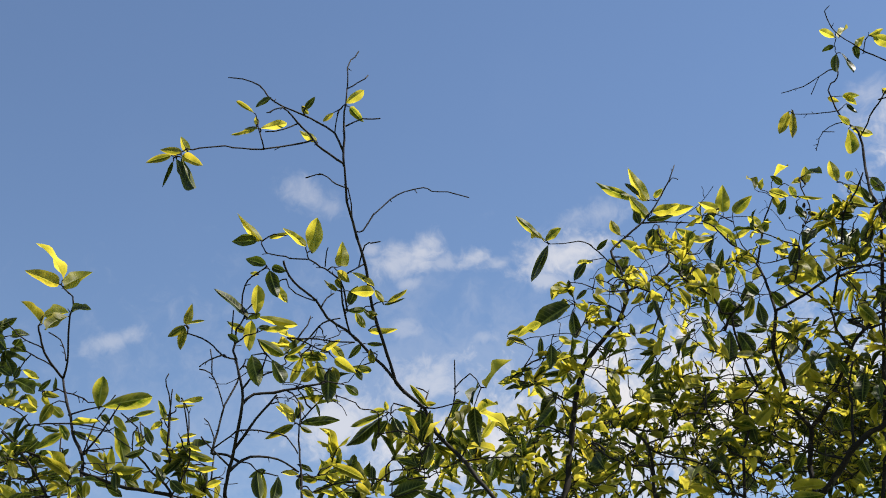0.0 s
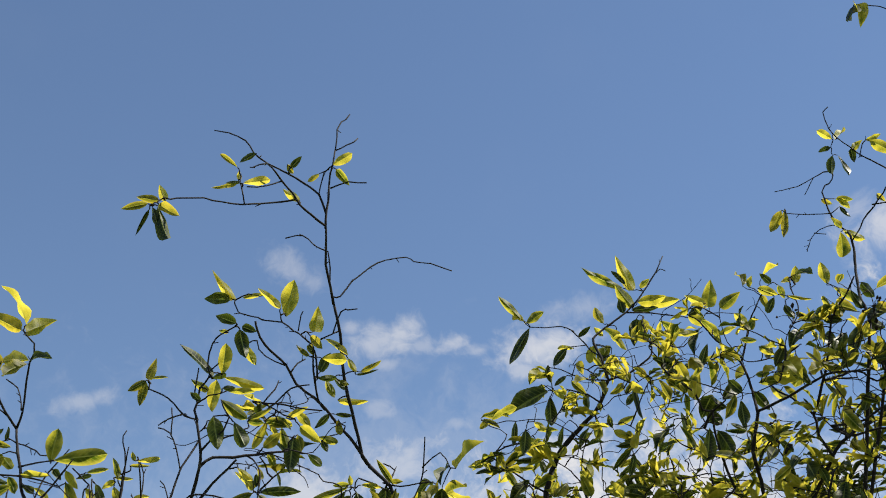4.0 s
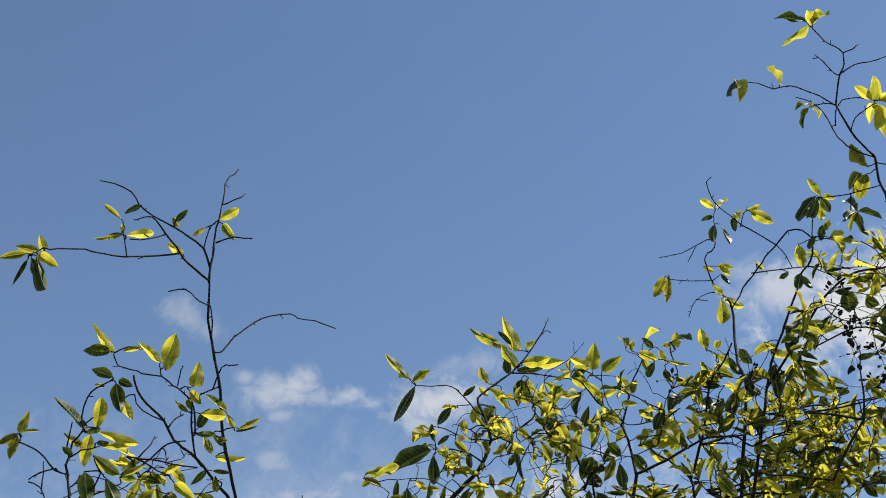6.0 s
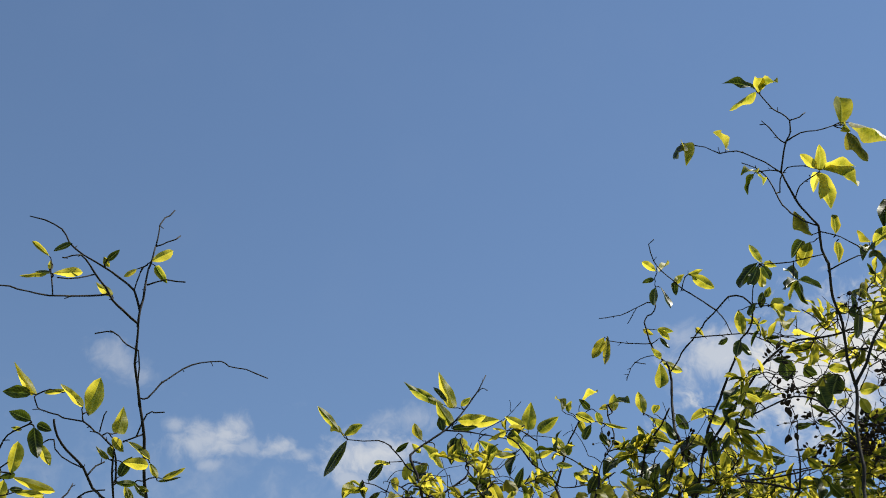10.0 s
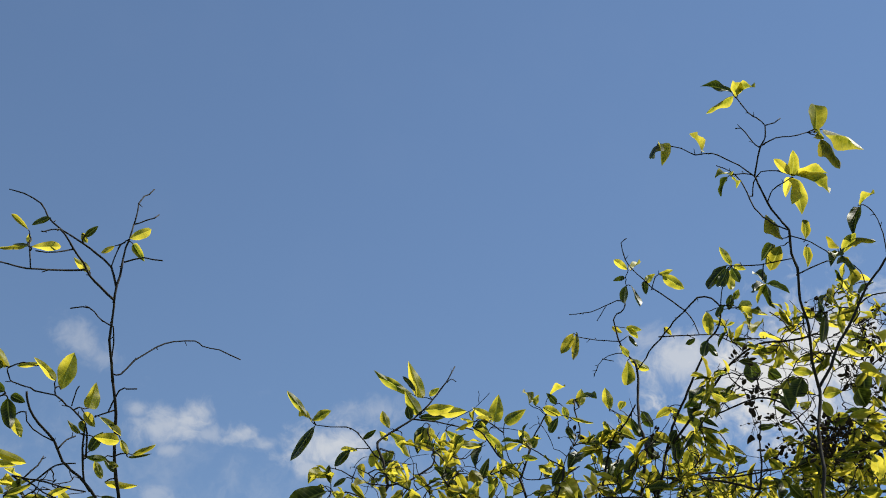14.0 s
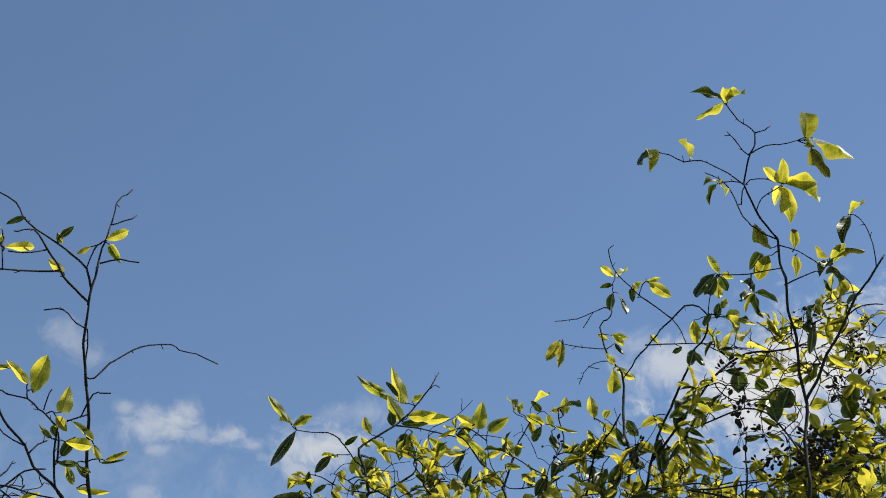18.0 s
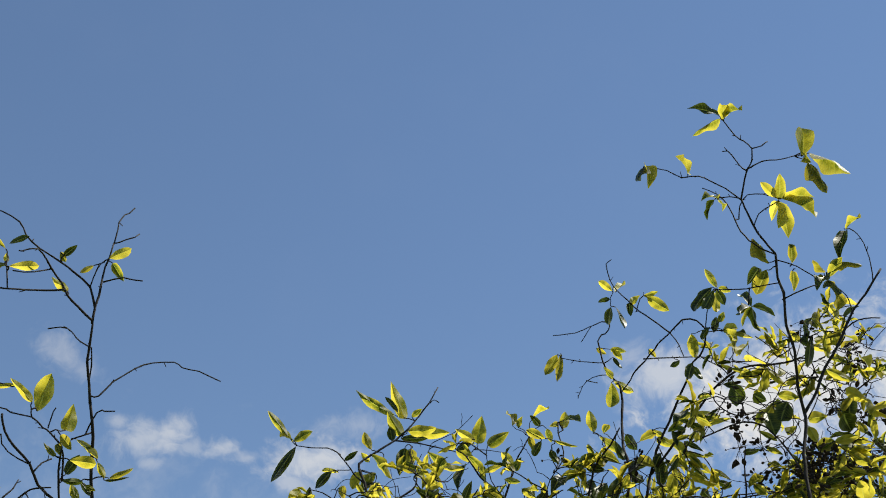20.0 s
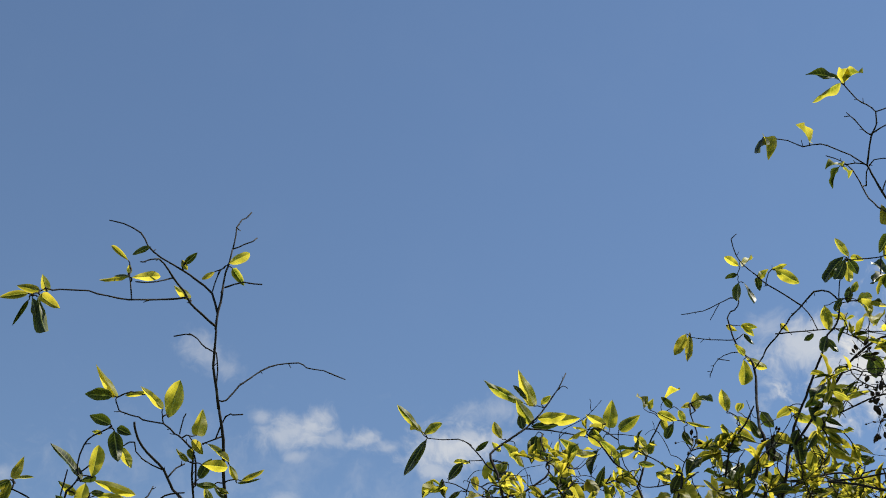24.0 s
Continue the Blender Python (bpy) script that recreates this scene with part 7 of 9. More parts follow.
shoot_leaf(bush, OLD_SHADED, (-0.087, 4.185, 3.582), (-0.135, 4.174, 3.510), 0.035, 75)
shoot_leaf(bush, YOUNG, (-0.063, 4.197, 3.585), (-0.121, 4.187, 3.583), 0.020, 49)
shoot_leaf(bush, MID, (-0.046, 4.091, 3.487), (-0.033, 4.082, 3.431), 0.029, 68)
shoot_leaf(bush, MID, (-0.074, 4.113, 3.423), (-0.025, 4.124, 3.379), 0.027, 115)
shoot_leaf(bush, MID, (0.101, 4.137, 3.420), (0.054, 4.135, 3.380), 0.031, -127)
shoot_leaf(bush, MID, (-0.083, 4.204, 3.400), (-0.054, 4.200, 3.362), 0.024, 91)
shoot_leaf(bush, MID, (0.018, 4.135, 3.349), (0.021, 4.134, 3.316), 0.017, 77)
shoot_leaf(bush, OLD_SHADED, (-0.152, 4.197, 3.405), (-0.149, 4.218, 3.304), 0.045, -3)
shoot_leaf(bush, MID, (-0.191, 4.154, 3.497), (-0.220, 4.155, 3.432), 0.035, 91)
shoot_leaf(bush, OLD_SHADED, (-0.152, 4.065, 3.464), (-0.140, 4.069, 3.398), 0.024, -87)
shoot_leaf(bush, OLD_SHADED, (-0.091, 4.086, 3.430), (-0.132, 4.085, 3.394), 0.019, 67)
shoot_leaf(bush, MID, (-0.186, 4.304, 3.500), (-0.178, 4.307, 3.448), 0.026, 113)
shoot_leaf(bush, YOUNG, (-0.142, 4.203, 3.433), (-0.095, 4.192, 3.389), 0.020, -84)
shoot_leaf(bush, OLD_SHADED, (0.131, 3.959, 3.336), (0.153, 3.954, 3.210), 0.021, -115)
shoot_leaf(bush, YOUNG, (0.105, 4.113, 3.374), (0.137, 4.114, 3.420), 0.028, -96)
shoot_leaf(bush, OLD_SHADED, (0.134, 4.127, 3.379), (0.108, 4.116, 3.329), 0.024, 97)
shoot_leaf(bush, YOUNG, (0.070, 3.867, 3.160), (0.128, 3.866, 3.188), 0.023, -71)
shoot_leaf(bush, YOUNG, (0.007, 4.178, 3.310), (0.015, 4.178, 3.234), 0.034, -90)
shoot_leaf(bush, YOUNG, (-0.056, 4.224, 3.255), (-0.009, 4.236, 3.282), 0.025, -68)
shoot_leaf(bush, MID, (0.046, 4.154, 3.314), (0.058, 4.158, 3.266), 0.022, 130)
shoot_leaf(bush, MID, (-0.369, 4.313, 3.374), (-0.406, 4.306, 3.335), 0.025, -98)
shoot_leaf(bush, OLD_SHADED, (-0.255, 3.926, 3.203), (-0.264, 3.933, 3.119), 0.021, 50)
shoot_leaf(bush, OLD_SHADED, (-0.223, 3.935, 3.177), (-0.231, 3.934, 3.090), 0.039, 104)
shoot_leaf(bush, YOUNG, (-0.202, 4.299, 3.321), (-0.126, 4.296, 3.319), 0.020, -54)
shoot_leaf(bush, YOUNG, (-0.195, 3.928, 3.201), (-0.143, 3.941, 3.174), 0.023, -83)
shoot_leaf(bush, YOUNG, (-0.205, 4.296, 3.282), (-0.168, 4.305, 3.235), 0.030, -50)
shoot_leaf(bush, OLD_SHADED, (-0.126, 4.268, 3.241), (-0.109, 4.259, 3.318), 0.020, -50)
shoot_leaf(bush, OLD_SHADED, (-0.065, 4.195, 3.246), (-0.019, 4.198, 3.232), 0.017, -52)
shoot_leaf(bush, YOUNG, (0.058, 3.969, 3.183), (0.119, 3.963, 3.149), 0.028, -89)
shoot_leaf(bush, YOUNG, (0.130, 3.819, 3.115), (0.117, 3.810, 3.056), 0.031, 104)
shoot_leaf(bush, OLD_SHADED, (0.126, 3.866, 3.091), (0.169, 3.876, 3.111), 0.013, -77)
shoot_leaf(bush, OLD_SHADED, (0.106, 3.851, 3.070), (0.047, 3.860, 3.005), 0.022, 71)
shoot_leaf(bush, OLD_SHADED, (0.116, 3.831, 3.046), (0.098, 3.838, 2.976), 0.024, 68)
shoot_leaf(bush, YOUNG, (0.071, 3.823, 3.002), (0.104, 3.820, 3.022), 0.019, -65)
shoot_leaf(bush, YOUNG, (-0.057, 4.236, 3.194), (-0.014, 4.222, 3.118), 0.039, -91)
shoot_leaf(bush, MID, (-0.317, 3.987, 3.112), (-0.293, 3.998, 3.068), 0.023, -56)
shoot_leaf(bush, OLD_SHADED, (-0.342, 4.271, 3.172), (-0.417, 4.267, 3.154), 0.020, 53)
shoot_leaf(bush, OLD_SHADED, (-0.192, 4.236, 3.196), (-0.171, 4.229, 3.140), 0.025, -104)
shoot_leaf(bush, YOUNG, (-0.165, 4.275, 3.219), (-0.118, 4.278, 3.205), 0.020, -78)
shoot_leaf(bush, YOUNG, (0.433, 4.343, 3.805), (0.447, 4.343, 3.921), 0.058, -92)
shoot_leaf(bush, YOUNG, (0.428, 3.953, 3.603), (0.500, 3.950, 3.658), 0.045, -76)
shoot_leaf(bush, YOUNG, (0.412, 4.259, 3.775), (0.342, 4.258, 3.814), 0.036, 61)
shoot_leaf(bush, OLD_SHADED, (0.404, 4.244, 3.770), (0.347, 4.243, 3.725), 0.031, 79)
shoot_leaf(bush, YOUNG, (0.349, 4.271, 3.740), (0.427, 4.286, 3.702), 0.042, -63)
shoot_leaf(bush, YOUNG, (0.391, 4.252, 3.706), (0.453, 4.275, 3.644), 0.036, -34)
shoot_leaf(bush, YOUNG, (0.443, 4.208, 3.625), (0.507, 4.191, 3.648), 0.025, -49)
shoot_leaf(bush, YOUNG, (0.515, 4.297, 3.754), (0.558, 4.281, 3.701), 0.035, -88)
shoot_leaf(bush, YOUNG, (0.546, 4.152, 3.615), (0.569, 4.159, 3.671), 0.030, -97)
shoot_leaf(bush, YOUNG, (0.509, 4.139, 3.574), (0.563, 4.129, 3.562), 0.025, -79)
shoot_leaf(bush, YOUNG, (0.252, 4.377, 3.774), (0.331, 4.393, 3.715), 0.040, -43)
shoot_leaf(bush, YOUNG, (0.234, 3.896, 3.412), (0.242, 3.903, 3.471), 0.030, -112)
shoot_leaf(bush, YOUNG, (0.228, 3.895, 3.410), (0.277, 3.897, 3.428), 0.026, -70)
shoot_leaf(bush, OLD_SHADED, (0.257, 3.952, 3.391), (0.196, 3.967, 3.432), 0.038, 54)
shoot_leaf(bush, YOUNG, (0.272, 3.999, 3.437), (0.313, 4.018, 3.351), 0.041, -51)
shoot_leaf(bush, YOUNG, (0.319, 3.984, 3.290), (0.349, 3.999, 3.385), 0.050, -101)
shoot_leaf(bush, OLD_SHADED, (0.303, 4.059, 3.438), (0.342, 4.055, 3.458), 0.022, -85)
shoot_leaf(bush, OLD_SHADED, (0.354, 3.988, 3.406), (0.379, 3.968, 3.479), 0.031, -47)
shoot_leaf(bush, YOUNG, (0.510, 4.150, 3.483), (0.481, 4.147, 3.429), 0.031, 93)
shoot_leaf(bush, YOUNG, (0.524, 3.914, 3.309), (0.612, 3.897, 3.312), 0.033, -62)
shoot_leaf(bush, YOUNG, (0.545, 4.131, 3.435), (0.596, 4.145, 3.455), 0.028, -92)
shoot_leaf(bush, YOUNG, (0.596, 4.182, 3.411), (0.647, 4.183, 3.364), 0.030, -73)
shoot_leaf(bush, OLD_SHADED, (0.455, 3.807, 3.230), (0.415, 3.809, 3.276), 0.030, 65)
shoot_leaf(bush, OLD_SHADED, (0.413, 4.090, 3.243), (0.364, 4.107, 3.315), 0.044, 95)
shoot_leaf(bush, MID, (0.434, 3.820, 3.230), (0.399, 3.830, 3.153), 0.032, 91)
shoot_leaf(bush, OLD_SHADED, (0.447, 3.794, 3.199), (0.454, 3.808, 3.123), 0.039, -6)
shoot_leaf(bush, OLD_SHADED, (0.527, 4.070, 3.348), (0.572, 4.073, 3.282), 0.040, -69)
shoot_leaf(bush, OLD_SHADED, (0.345, 3.979, 3.074), (0.363, 3.975, 3.185), 0.053, -93)
shoot_leaf(bush, OLD_SHADED, (0.395, 4.061, 3.210), (0.437, 4.044, 3.114), 0.050, -90)
shoot_leaf(bush, YOUNG, (0.372, 3.998, 3.104), (0.481, 4.028, 3.093), 0.032, -54)
shoot_leaf(bush, YOUNG, (0.317, 4.045, 3.138), (0.273, 4.038, 3.222), 0.023, 50)
shoot_leaf(bush, YOUNG, (0.348, 3.967, 3.079), (0.329, 3.960, 3.141), 0.023, 78)
shoot_leaf(bush, OLD_SHADED, (0.577, 3.884, 3.350), (0.608, 3.872, 3.412), 0.035, -62)
shoot_leaf(bush, YOUNG, (0.563, 4.195, 3.805), (0.578, 4.187, 3.847), 0.023, -43)
shoot_leaf(bush, YOUNG, (0.537, 3.803, 3.591), (0.599, 3.806, 3.567), 0.033, -63)
shoot_leaf(bush, OLD_SHADED, (0.641, 4.186, 3.812), (0.603, 4.177, 3.848), 0.027, 42)
shoot_leaf(bush, YOUNG, (0.665, 4.189, 3.805), (0.683, 4.196, 3.755), 0.027, -54)
shoot_leaf(bush, OLD_SHADED, (0.587, 3.806, 3.558), (0.561, 3.817, 3.507), 0.029, 51)
shoot_leaf(bush, MID, (0.608, 4.219, 3.780), (0.623, 4.221, 3.726), 0.028, 109)
shoot_leaf(bush, YOUNG, (0.673, 3.899, 3.657), (0.685, 3.911, 3.728), 0.037, -143)
shoot_leaf(bush, OLD_SHADED, (0.609, 3.765, 3.508), (0.639, 3.778, 3.467), 0.026, -64)
shoot_leaf(bush, YOUNG, (0.560, 4.008, 3.203), (0.582, 4.015, 3.161), 0.024, -65)
shoot_leaf(bush, MID, (0.548, 4.050, 3.221), (0.580, 4.054, 3.192), 0.019, 132)
shoot_leaf(bush, YOUNG, (0.587, 4.029, 3.175), (0.644, 4.042, 3.189), 0.019, -67)
shoot_leaf(bush, YOUNG, (0.616, 4.026, 3.144), (0.590, 4.027, 3.097), 0.027, 65)
shoot_leaf(bush, OLD_SHADED, (0.583, 4.018, 3.149), (0.624, 4.024, 3.116), 0.026, -56)
shoot_leaf(bush, YOUNG, (0.587, 4.008, 3.097), (0.608, 4.012, 3.053), 0.024, -65)
shoot_leaf(bush, YOUNG, (0.893, 4.029, 4.311), (0.843, 4.025, 4.348), 0.031, 42)
shoot_leaf(bush, OLD_SHADED, (0.885, 4.031, 4.275), (0.841, 4.043, 4.265), 0.021, 44)
shoot_leaf(bush, OLD_SHADED, (0.894, 4.062, 4.261), (0.880, 4.063, 4.182), 0.037, 74)
shoot_leaf(bush, OLD_SHADED, (0.911, 4.061, 4.262), (0.936, 4.040, 4.158), 0.019, -92)
shoot_leaf(bush, YOUNG, (0.962, 4.034, 4.267), (1.002, 4.044, 4.310), 0.030, -73)
shoot_leaf(bush, YOUNG, (1.018, 4.060, 4.320), (1.077, 4.063, 4.346), 0.022, -44)
shoot_leaf(bush, YOUNG, (1.029, 4.048, 4.307), (1.105, 4.034, 4.245), 0.046, -69)
shoot_leaf(bush, OLD_SHADED, (0.963, 4.063, 4.287), (0.965, 4.056, 4.222), 0.027, -159)
shoot_leaf(bush, YOUNG, (1.289, 4.014, 4.350), (1.250, 4.018, 4.435), 0.030, 61)
shoot_leaf(bush, OLD_SHADED, (1.272, 4.016, 4.352), (1.182, 3.988, 4.219), 0.046, 76)
shoot_leaf(bush, OLD_SHADED, (1.264, 3.985, 4.320), (1.211, 3.966, 4.218), 0.041, 116)
shoot_leaf(bush, YOUNG, (1.288, 4.039, 4.347), (1.283, 4.024, 4.247), 0.036, 174)
shoot_leaf(bush, OLD_SHADED, (1.275, 3.982, 4.318), (1.301, 3.980, 4.253), 0.035, -58)
shoot_leaf(bush, YOUNG, (1.295, 4.014, 4.350), (1.345, 4.025, 4.343), 0.026, -48)
shoot_leaf(bush, YOUNG, (1.261, 3.950, 4.155), (1.283, 3.947, 4.200), 0.025, -84)
shoot_leaf(bush, OLD_SHADED, (1.247, 3.978, 4.128), (1.259, 3.964, 4.188), 0.031, -46)
shoot_leaf(bush, YOUNG, (1.170, 3.996, 4.128), (1.181, 4.006, 4.031), 0.045, -35)
shoot_leaf(bush, OLD_SHADED, (1.228, 3.963, 4.140), (1.194, 3.957, 4.080), 0.026, 82)
shoot_leaf(bush, OLD_SHADED, (1.171, 4.020, 4.021), (1.145, 4.008, 3.943), 0.039, 102)
shoot_leaf(bush, OLD_SHADED, (1.168, 4.023, 4.012), (1.200, 4.011, 3.950), 0.026, -94)
shoot_leaf(bush, OLD_SHADED, (1.160, 4.144, 4.099), (1.123, 4.149, 4.074), 0.022, 80)
shoot_leaf(bush, MID, (0.885, 4.320, 4.236), (0.924, 4.322, 4.213), 0.023, 129)
shoot_leaf(bush, YOUNG, (0.935, 4.305, 4.225), (0.998, 4.303, 4.219), 0.028, -57)
shoot_leaf(bush, YOUNG, (0.942, 4.303, 4.226), (0.982, 4.307, 4.182), 0.025, -52)
shoot_leaf(bush, OLD_SHADED, (0.943, 4.297, 4.187), (0.977, 4.298, 4.141), 0.017, -72)
shoot_leaf(bush, MID, (0.724, 4.272, 4.166), (0.677, 4.281, 4.078), 0.041, 70)
shoot_leaf(bush, MID, (0.742, 4.306, 4.190), (0.725, 4.298, 4.062), 0.030, 127)
shoot_leaf(bush, YOUNG, (0.896, 4.259, 4.118), (0.929, 4.253, 4.066), 0.025, -57)
shoot_leaf(bush, YOUNG, (0.930, 4.243, 4.053), (1.004, 4.248, 4.013), 0.035, -75)
shoot_leaf(bush, YOUNG, (0.926, 4.269, 4.059), (0.919, 4.266, 3.951), 0.054, 139)
shoot_leaf(bush, MID, (1.049, 4.158, 4.149), (1.077, 4.164, 4.118), 0.021, 123)
shoot_leaf(bush, YOUNG, (0.799, 4.003, 3.705), (0.785, 4.004, 3.790), 0.040, 84)
shoot_leaf(bush, YOUNG, (0.823, 3.961, 3.560), (0.768, 3.981, 3.625), 0.029, 80)
shoot_leaf(bush, OLD_SHADED, (0.850, 4.021, 3.633), (0.827, 4.024, 3.595), 0.022, 71)
shoot_leaf(bush, YOUNG, (1.027, 4.108, 3.786), (1.065, 4.099, 3.758), 0.024, -68)
shoot_leaf(bush, YOUNG, (1.038, 4.092, 3.744), (1.111, 4.112, 3.726), 0.036, -54)
shoot_leaf(bush, YOUNG, (1.095, 4.080, 3.615), (1.068, 4.088, 3.545), 0.038, 63)
shoot_leaf(bush, YOUNG, (1.053, 4.134, 3.585), (1.060, 4.148, 3.529), 0.029, -14)
shoot_leaf(bush, YOUNG, (0.969, 4.151, 3.577), (0.978, 4.159, 3.532), 0.023, -16)
shoot_leaf(bush, OLD_SHADED, (1.052, 4.099, 3.691), (1.021, 4.085, 3.622), 0.038, 96)
shoot_leaf(bush, YOUNG, (0.969, 4.108, 3.419), (0.946, 4.107, 3.357), 0.033, 88)
shoot_leaf(bush, YOUNG, (0.960, 4.143, 3.373), (1.061, 4.158, 3.368), 0.020, -69)
shoot_leaf(bush, YOUNG, (1.013, 4.144, 3.352), (1.081, 4.131, 3.335), 0.020, -49)
shoot_leaf(bush, YOUNG, (0.745, 3.781, 3.152), (0.794, 3.764, 3.074), 0.045, -88)
shoot_leaf(bush, YOUNG, (0.899, 3.883, 3.183), (0.961, 3.888, 3.133), 0.028, -55)
shoot_leaf(bush, YOUNG, (0.738, 4.090, 3.159), (0.807, 4.085, 3.164), 0.024, -51)
shoot_leaf(bush, YOUNG, (0.959, 3.857, 3.171), (1.021, 3.859, 3.171), 0.023, -57)
shoot_leaf(bush, YOUNG, (1.080, 3.724, 3.332), (1.096, 3.726, 3.294), 0.021, -74)
shoot_leaf(bush, OLD_SHADED, (0.872, 4.034, 3.480), (0.807, 4.032, 3.404), 0.044, 97)
shoot_leaf(bush, OLD_SHADED, (0.904, 4.096, 3.595), (0.868, 4.073, 3.495), 0.050, 110)
shoot_leaf(bush, OLD_SHADED, (0.908, 4.104, 3.351), (0.876, 4.100, 3.280), 0.039, 86)
shoot_leaf(bush, OLD_SHADED, (0.991, 4.106, 3.377), (1.062, 4.110, 3.383), 0.030, -81)
shoot_leaf(bush, YOUNG, (1.103, 4.034, 3.137), (1.149, 4.030, 3.134), 0.023, -88)
shoot_leaf(bush, YOUNG, (0.932, 4.021, 3.071), (0.970, 4.022, 3.122), 0.032, -78)
shoot_leaf(bush, YOUNG, (0.824, 4.043, 3.711), (0.893, 4.019, 3.642), 0.035, -65)
shoot_leaf(bush, OLD_SHADED, (0.850, 3.902, 3.624), (0.882, 3.915, 3.567), 0.029, -63)
shoot_leaf(bush, OLD_SHADED, (0.759, 3.968, 3.555), (0.823, 3.965, 3.548), 0.032, -79)
shoot_leaf(bush, OLD_SHADED, (0.662, 3.947, 3.357), (0.696, 3.959, 3.316), 0.027, -70)
shoot_leaf(bush, OLD_SHADED, (0.863, 4.050, 3.313), (0.912, 4.036, 3.287), 0.029, -91)
shoot_leaf(bush, YOUNG, (0.820, 4.071, 3.283), (0.836, 4.072, 3.323), 0.022, -92)
shoot_leaf(bush, YOUNG, (1.091, 4.126, 3.457), (1.177, 4.143, 3.505), 0.025, -66)
shoot_leaf(bush, OLD_SHADED, (0.966, 4.110, 3.389), (1.015, 4.094, 3.365), 0.028, -51)
shoot_leaf(bush, YOUNG, (1.403, 3.600, 3.592), (1.469, 3.605, 3.608), 0.042, -59)
shoot_leaf(bush, YOUNG, (1.400, 3.600, 3.566), (1.416, 3.586, 3.506), 0.033, -104)
shoot_leaf(bush, YOUNG, (1.391, 3.545, 3.462), (1.458, 3.556, 3.499), 0.046, -70)
shoot_leaf(bush, YOUNG, (1.456, 3.550, 3.492), (1.538, 3.553, 3.517), 0.030, -62)
shoot_leaf(bush, YOUNG, (1.483, 3.600, 3.504), (1.592, 3.596, 3.498), 0.033, -75)
shoot_leaf(bush, OLD_SHADED, (1.439, 3.583, 3.487), (1.471, 3.575, 3.504), 0.032, -56)
shoot_leaf(bush, YOUNG, (1.516, 3.600, 3.487), (1.589, 3.608, 3.453), 0.042, -60)
shoot_leaf(bush, YOUNG, (1.502, 3.600, 3.478), (1.474, 3.611, 3.423), 0.042, 59)
shoot_leaf(bush, YOUNG, (1.532, 3.600, 3.507), (1.598, 3.616, 3.484), 0.023, -50)
shoot_leaf(bush, YOUNG, (1.531, 3.586, 3.384), (1.544, 3.608, 3.308), 0.049, 11)
shoot_leaf(bush, YOUNG, (1.404, 3.600, 3.330), (1.486, 3.597, 3.367), 0.025, -88)
shoot_leaf(bush, YOUNG, (1.384, 3.600, 3.310), (1.467, 3.605, 3.340), 0.018, -86)
shoot_leaf(bush, YOUNG, (1.356, 3.761, 3.393), (1.416, 3.745, 3.403), 0.024, -80)
shoot_leaf(bush, YOUNG, (1.372, 3.725, 3.432), (1.411, 3.721, 3.384), 0.031, -66)
shoot_leaf(bush, OLD_SHADED, (1.345, 3.751, 3.406), (1.412, 3.751, 3.441), 0.031, -80)
shoot_leaf(bush, YOUNG, (1.214, 3.625, 3.365), (1.255, 3.631, 3.335), 0.032, -35)
shoot_leaf(bush, YOUNG, (1.282, 3.713, 3.355), (1.293, 3.716, 3.315), 0.039, -57)
shoot_leaf(bush, YOUNG, (1.216, 4.161, 3.498), (1.307, 4.170, 3.525), 0.048, -64)
shoot_leaf(bush, YOUNG, (1.480, 3.600, 3.264), (1.539, 3.591, 3.263), 0.043, -71)
shoot_leaf(bush, MID, (1.478, 3.600, 3.342), (1.484, 3.612, 3.273), 0.023, -4)
shoot_leaf(bush, OLD_SHADED, (1.295, 3.708, 3.323), (1.336, 3.718, 3.285), 0.039, -53)
shoot_leaf(bush, YOUNG, (1.461, 3.539, 3.741), (1.539, 3.525, 3.695), 0.031, -61)
shoot_leaf(bush, YOUNG, (1.503, 3.510, 3.660), (1.572, 3.522, 3.622), 0.042, -64)
shoot_leaf(bush, OLD_SHADED, (1.555, 3.612, 3.689), (1.535, 3.599, 3.591), 0.055, 149)
shoot_leaf(bush, YOUNG, (1.562, 3.569, 3.687), (1.503, 3.561, 3.608), 0.024, 90)
shoot_leaf(bush, YOUNG, (1.373, 3.758, 3.762), (1.437, 3.742, 3.749), 0.034, -62)
shoot_leaf(bush, OLD_SHADED, (1.389, 3.724, 3.719), (1.356, 3.716, 3.639), 0.068, 109)
shoot_leaf(bush, MID, (1.365, 3.778, 3.747), (1.309, 3.777, 3.659), 0.044, 109)
shoot_leaf(bush, OLD_SHADED, (1.374, 4.002, 3.896), (1.424, 4.014, 3.881), 0.047, -57)
shoot_leaf(bush, OLD_SHADED, (1.324, 4.054, 3.966), (1.330, 4.065, 3.879), 0.066, 7)
shoot_leaf(bush, OLD_SHADED, (1.330, 4.033, 3.945), (1.277, 4.027, 3.943), 0.026, 70)
shoot_leaf(bush, YOUNG, (1.343, 3.769, 3.871), (1.412, 3.755, 3.794), 0.027, -83)
shoot_leaf(bush, YOUNG, (1.337, 3.739, 3.843), (1.313, 3.744, 3.759), 0.034, 108)
shoot_leaf(bush, YOUNG, (1.382, 3.780, 3.948), (1.426, 3.780, 3.920), 0.020, -73)
shoot_leaf(bush, YOUNG, (1.402, 3.674, 3.964), (1.447, 3.683, 3.930), 0.030, -33)
shoot_leaf(bush, OLD_SHADED, (1.471, 3.644, 3.928), (1.437, 3.630, 3.797), 0.032, 127)
shoot_leaf(bush, YOUNG, (1.478, 3.665, 3.905), (1.549, 3.669, 3.898), 0.027, -65)
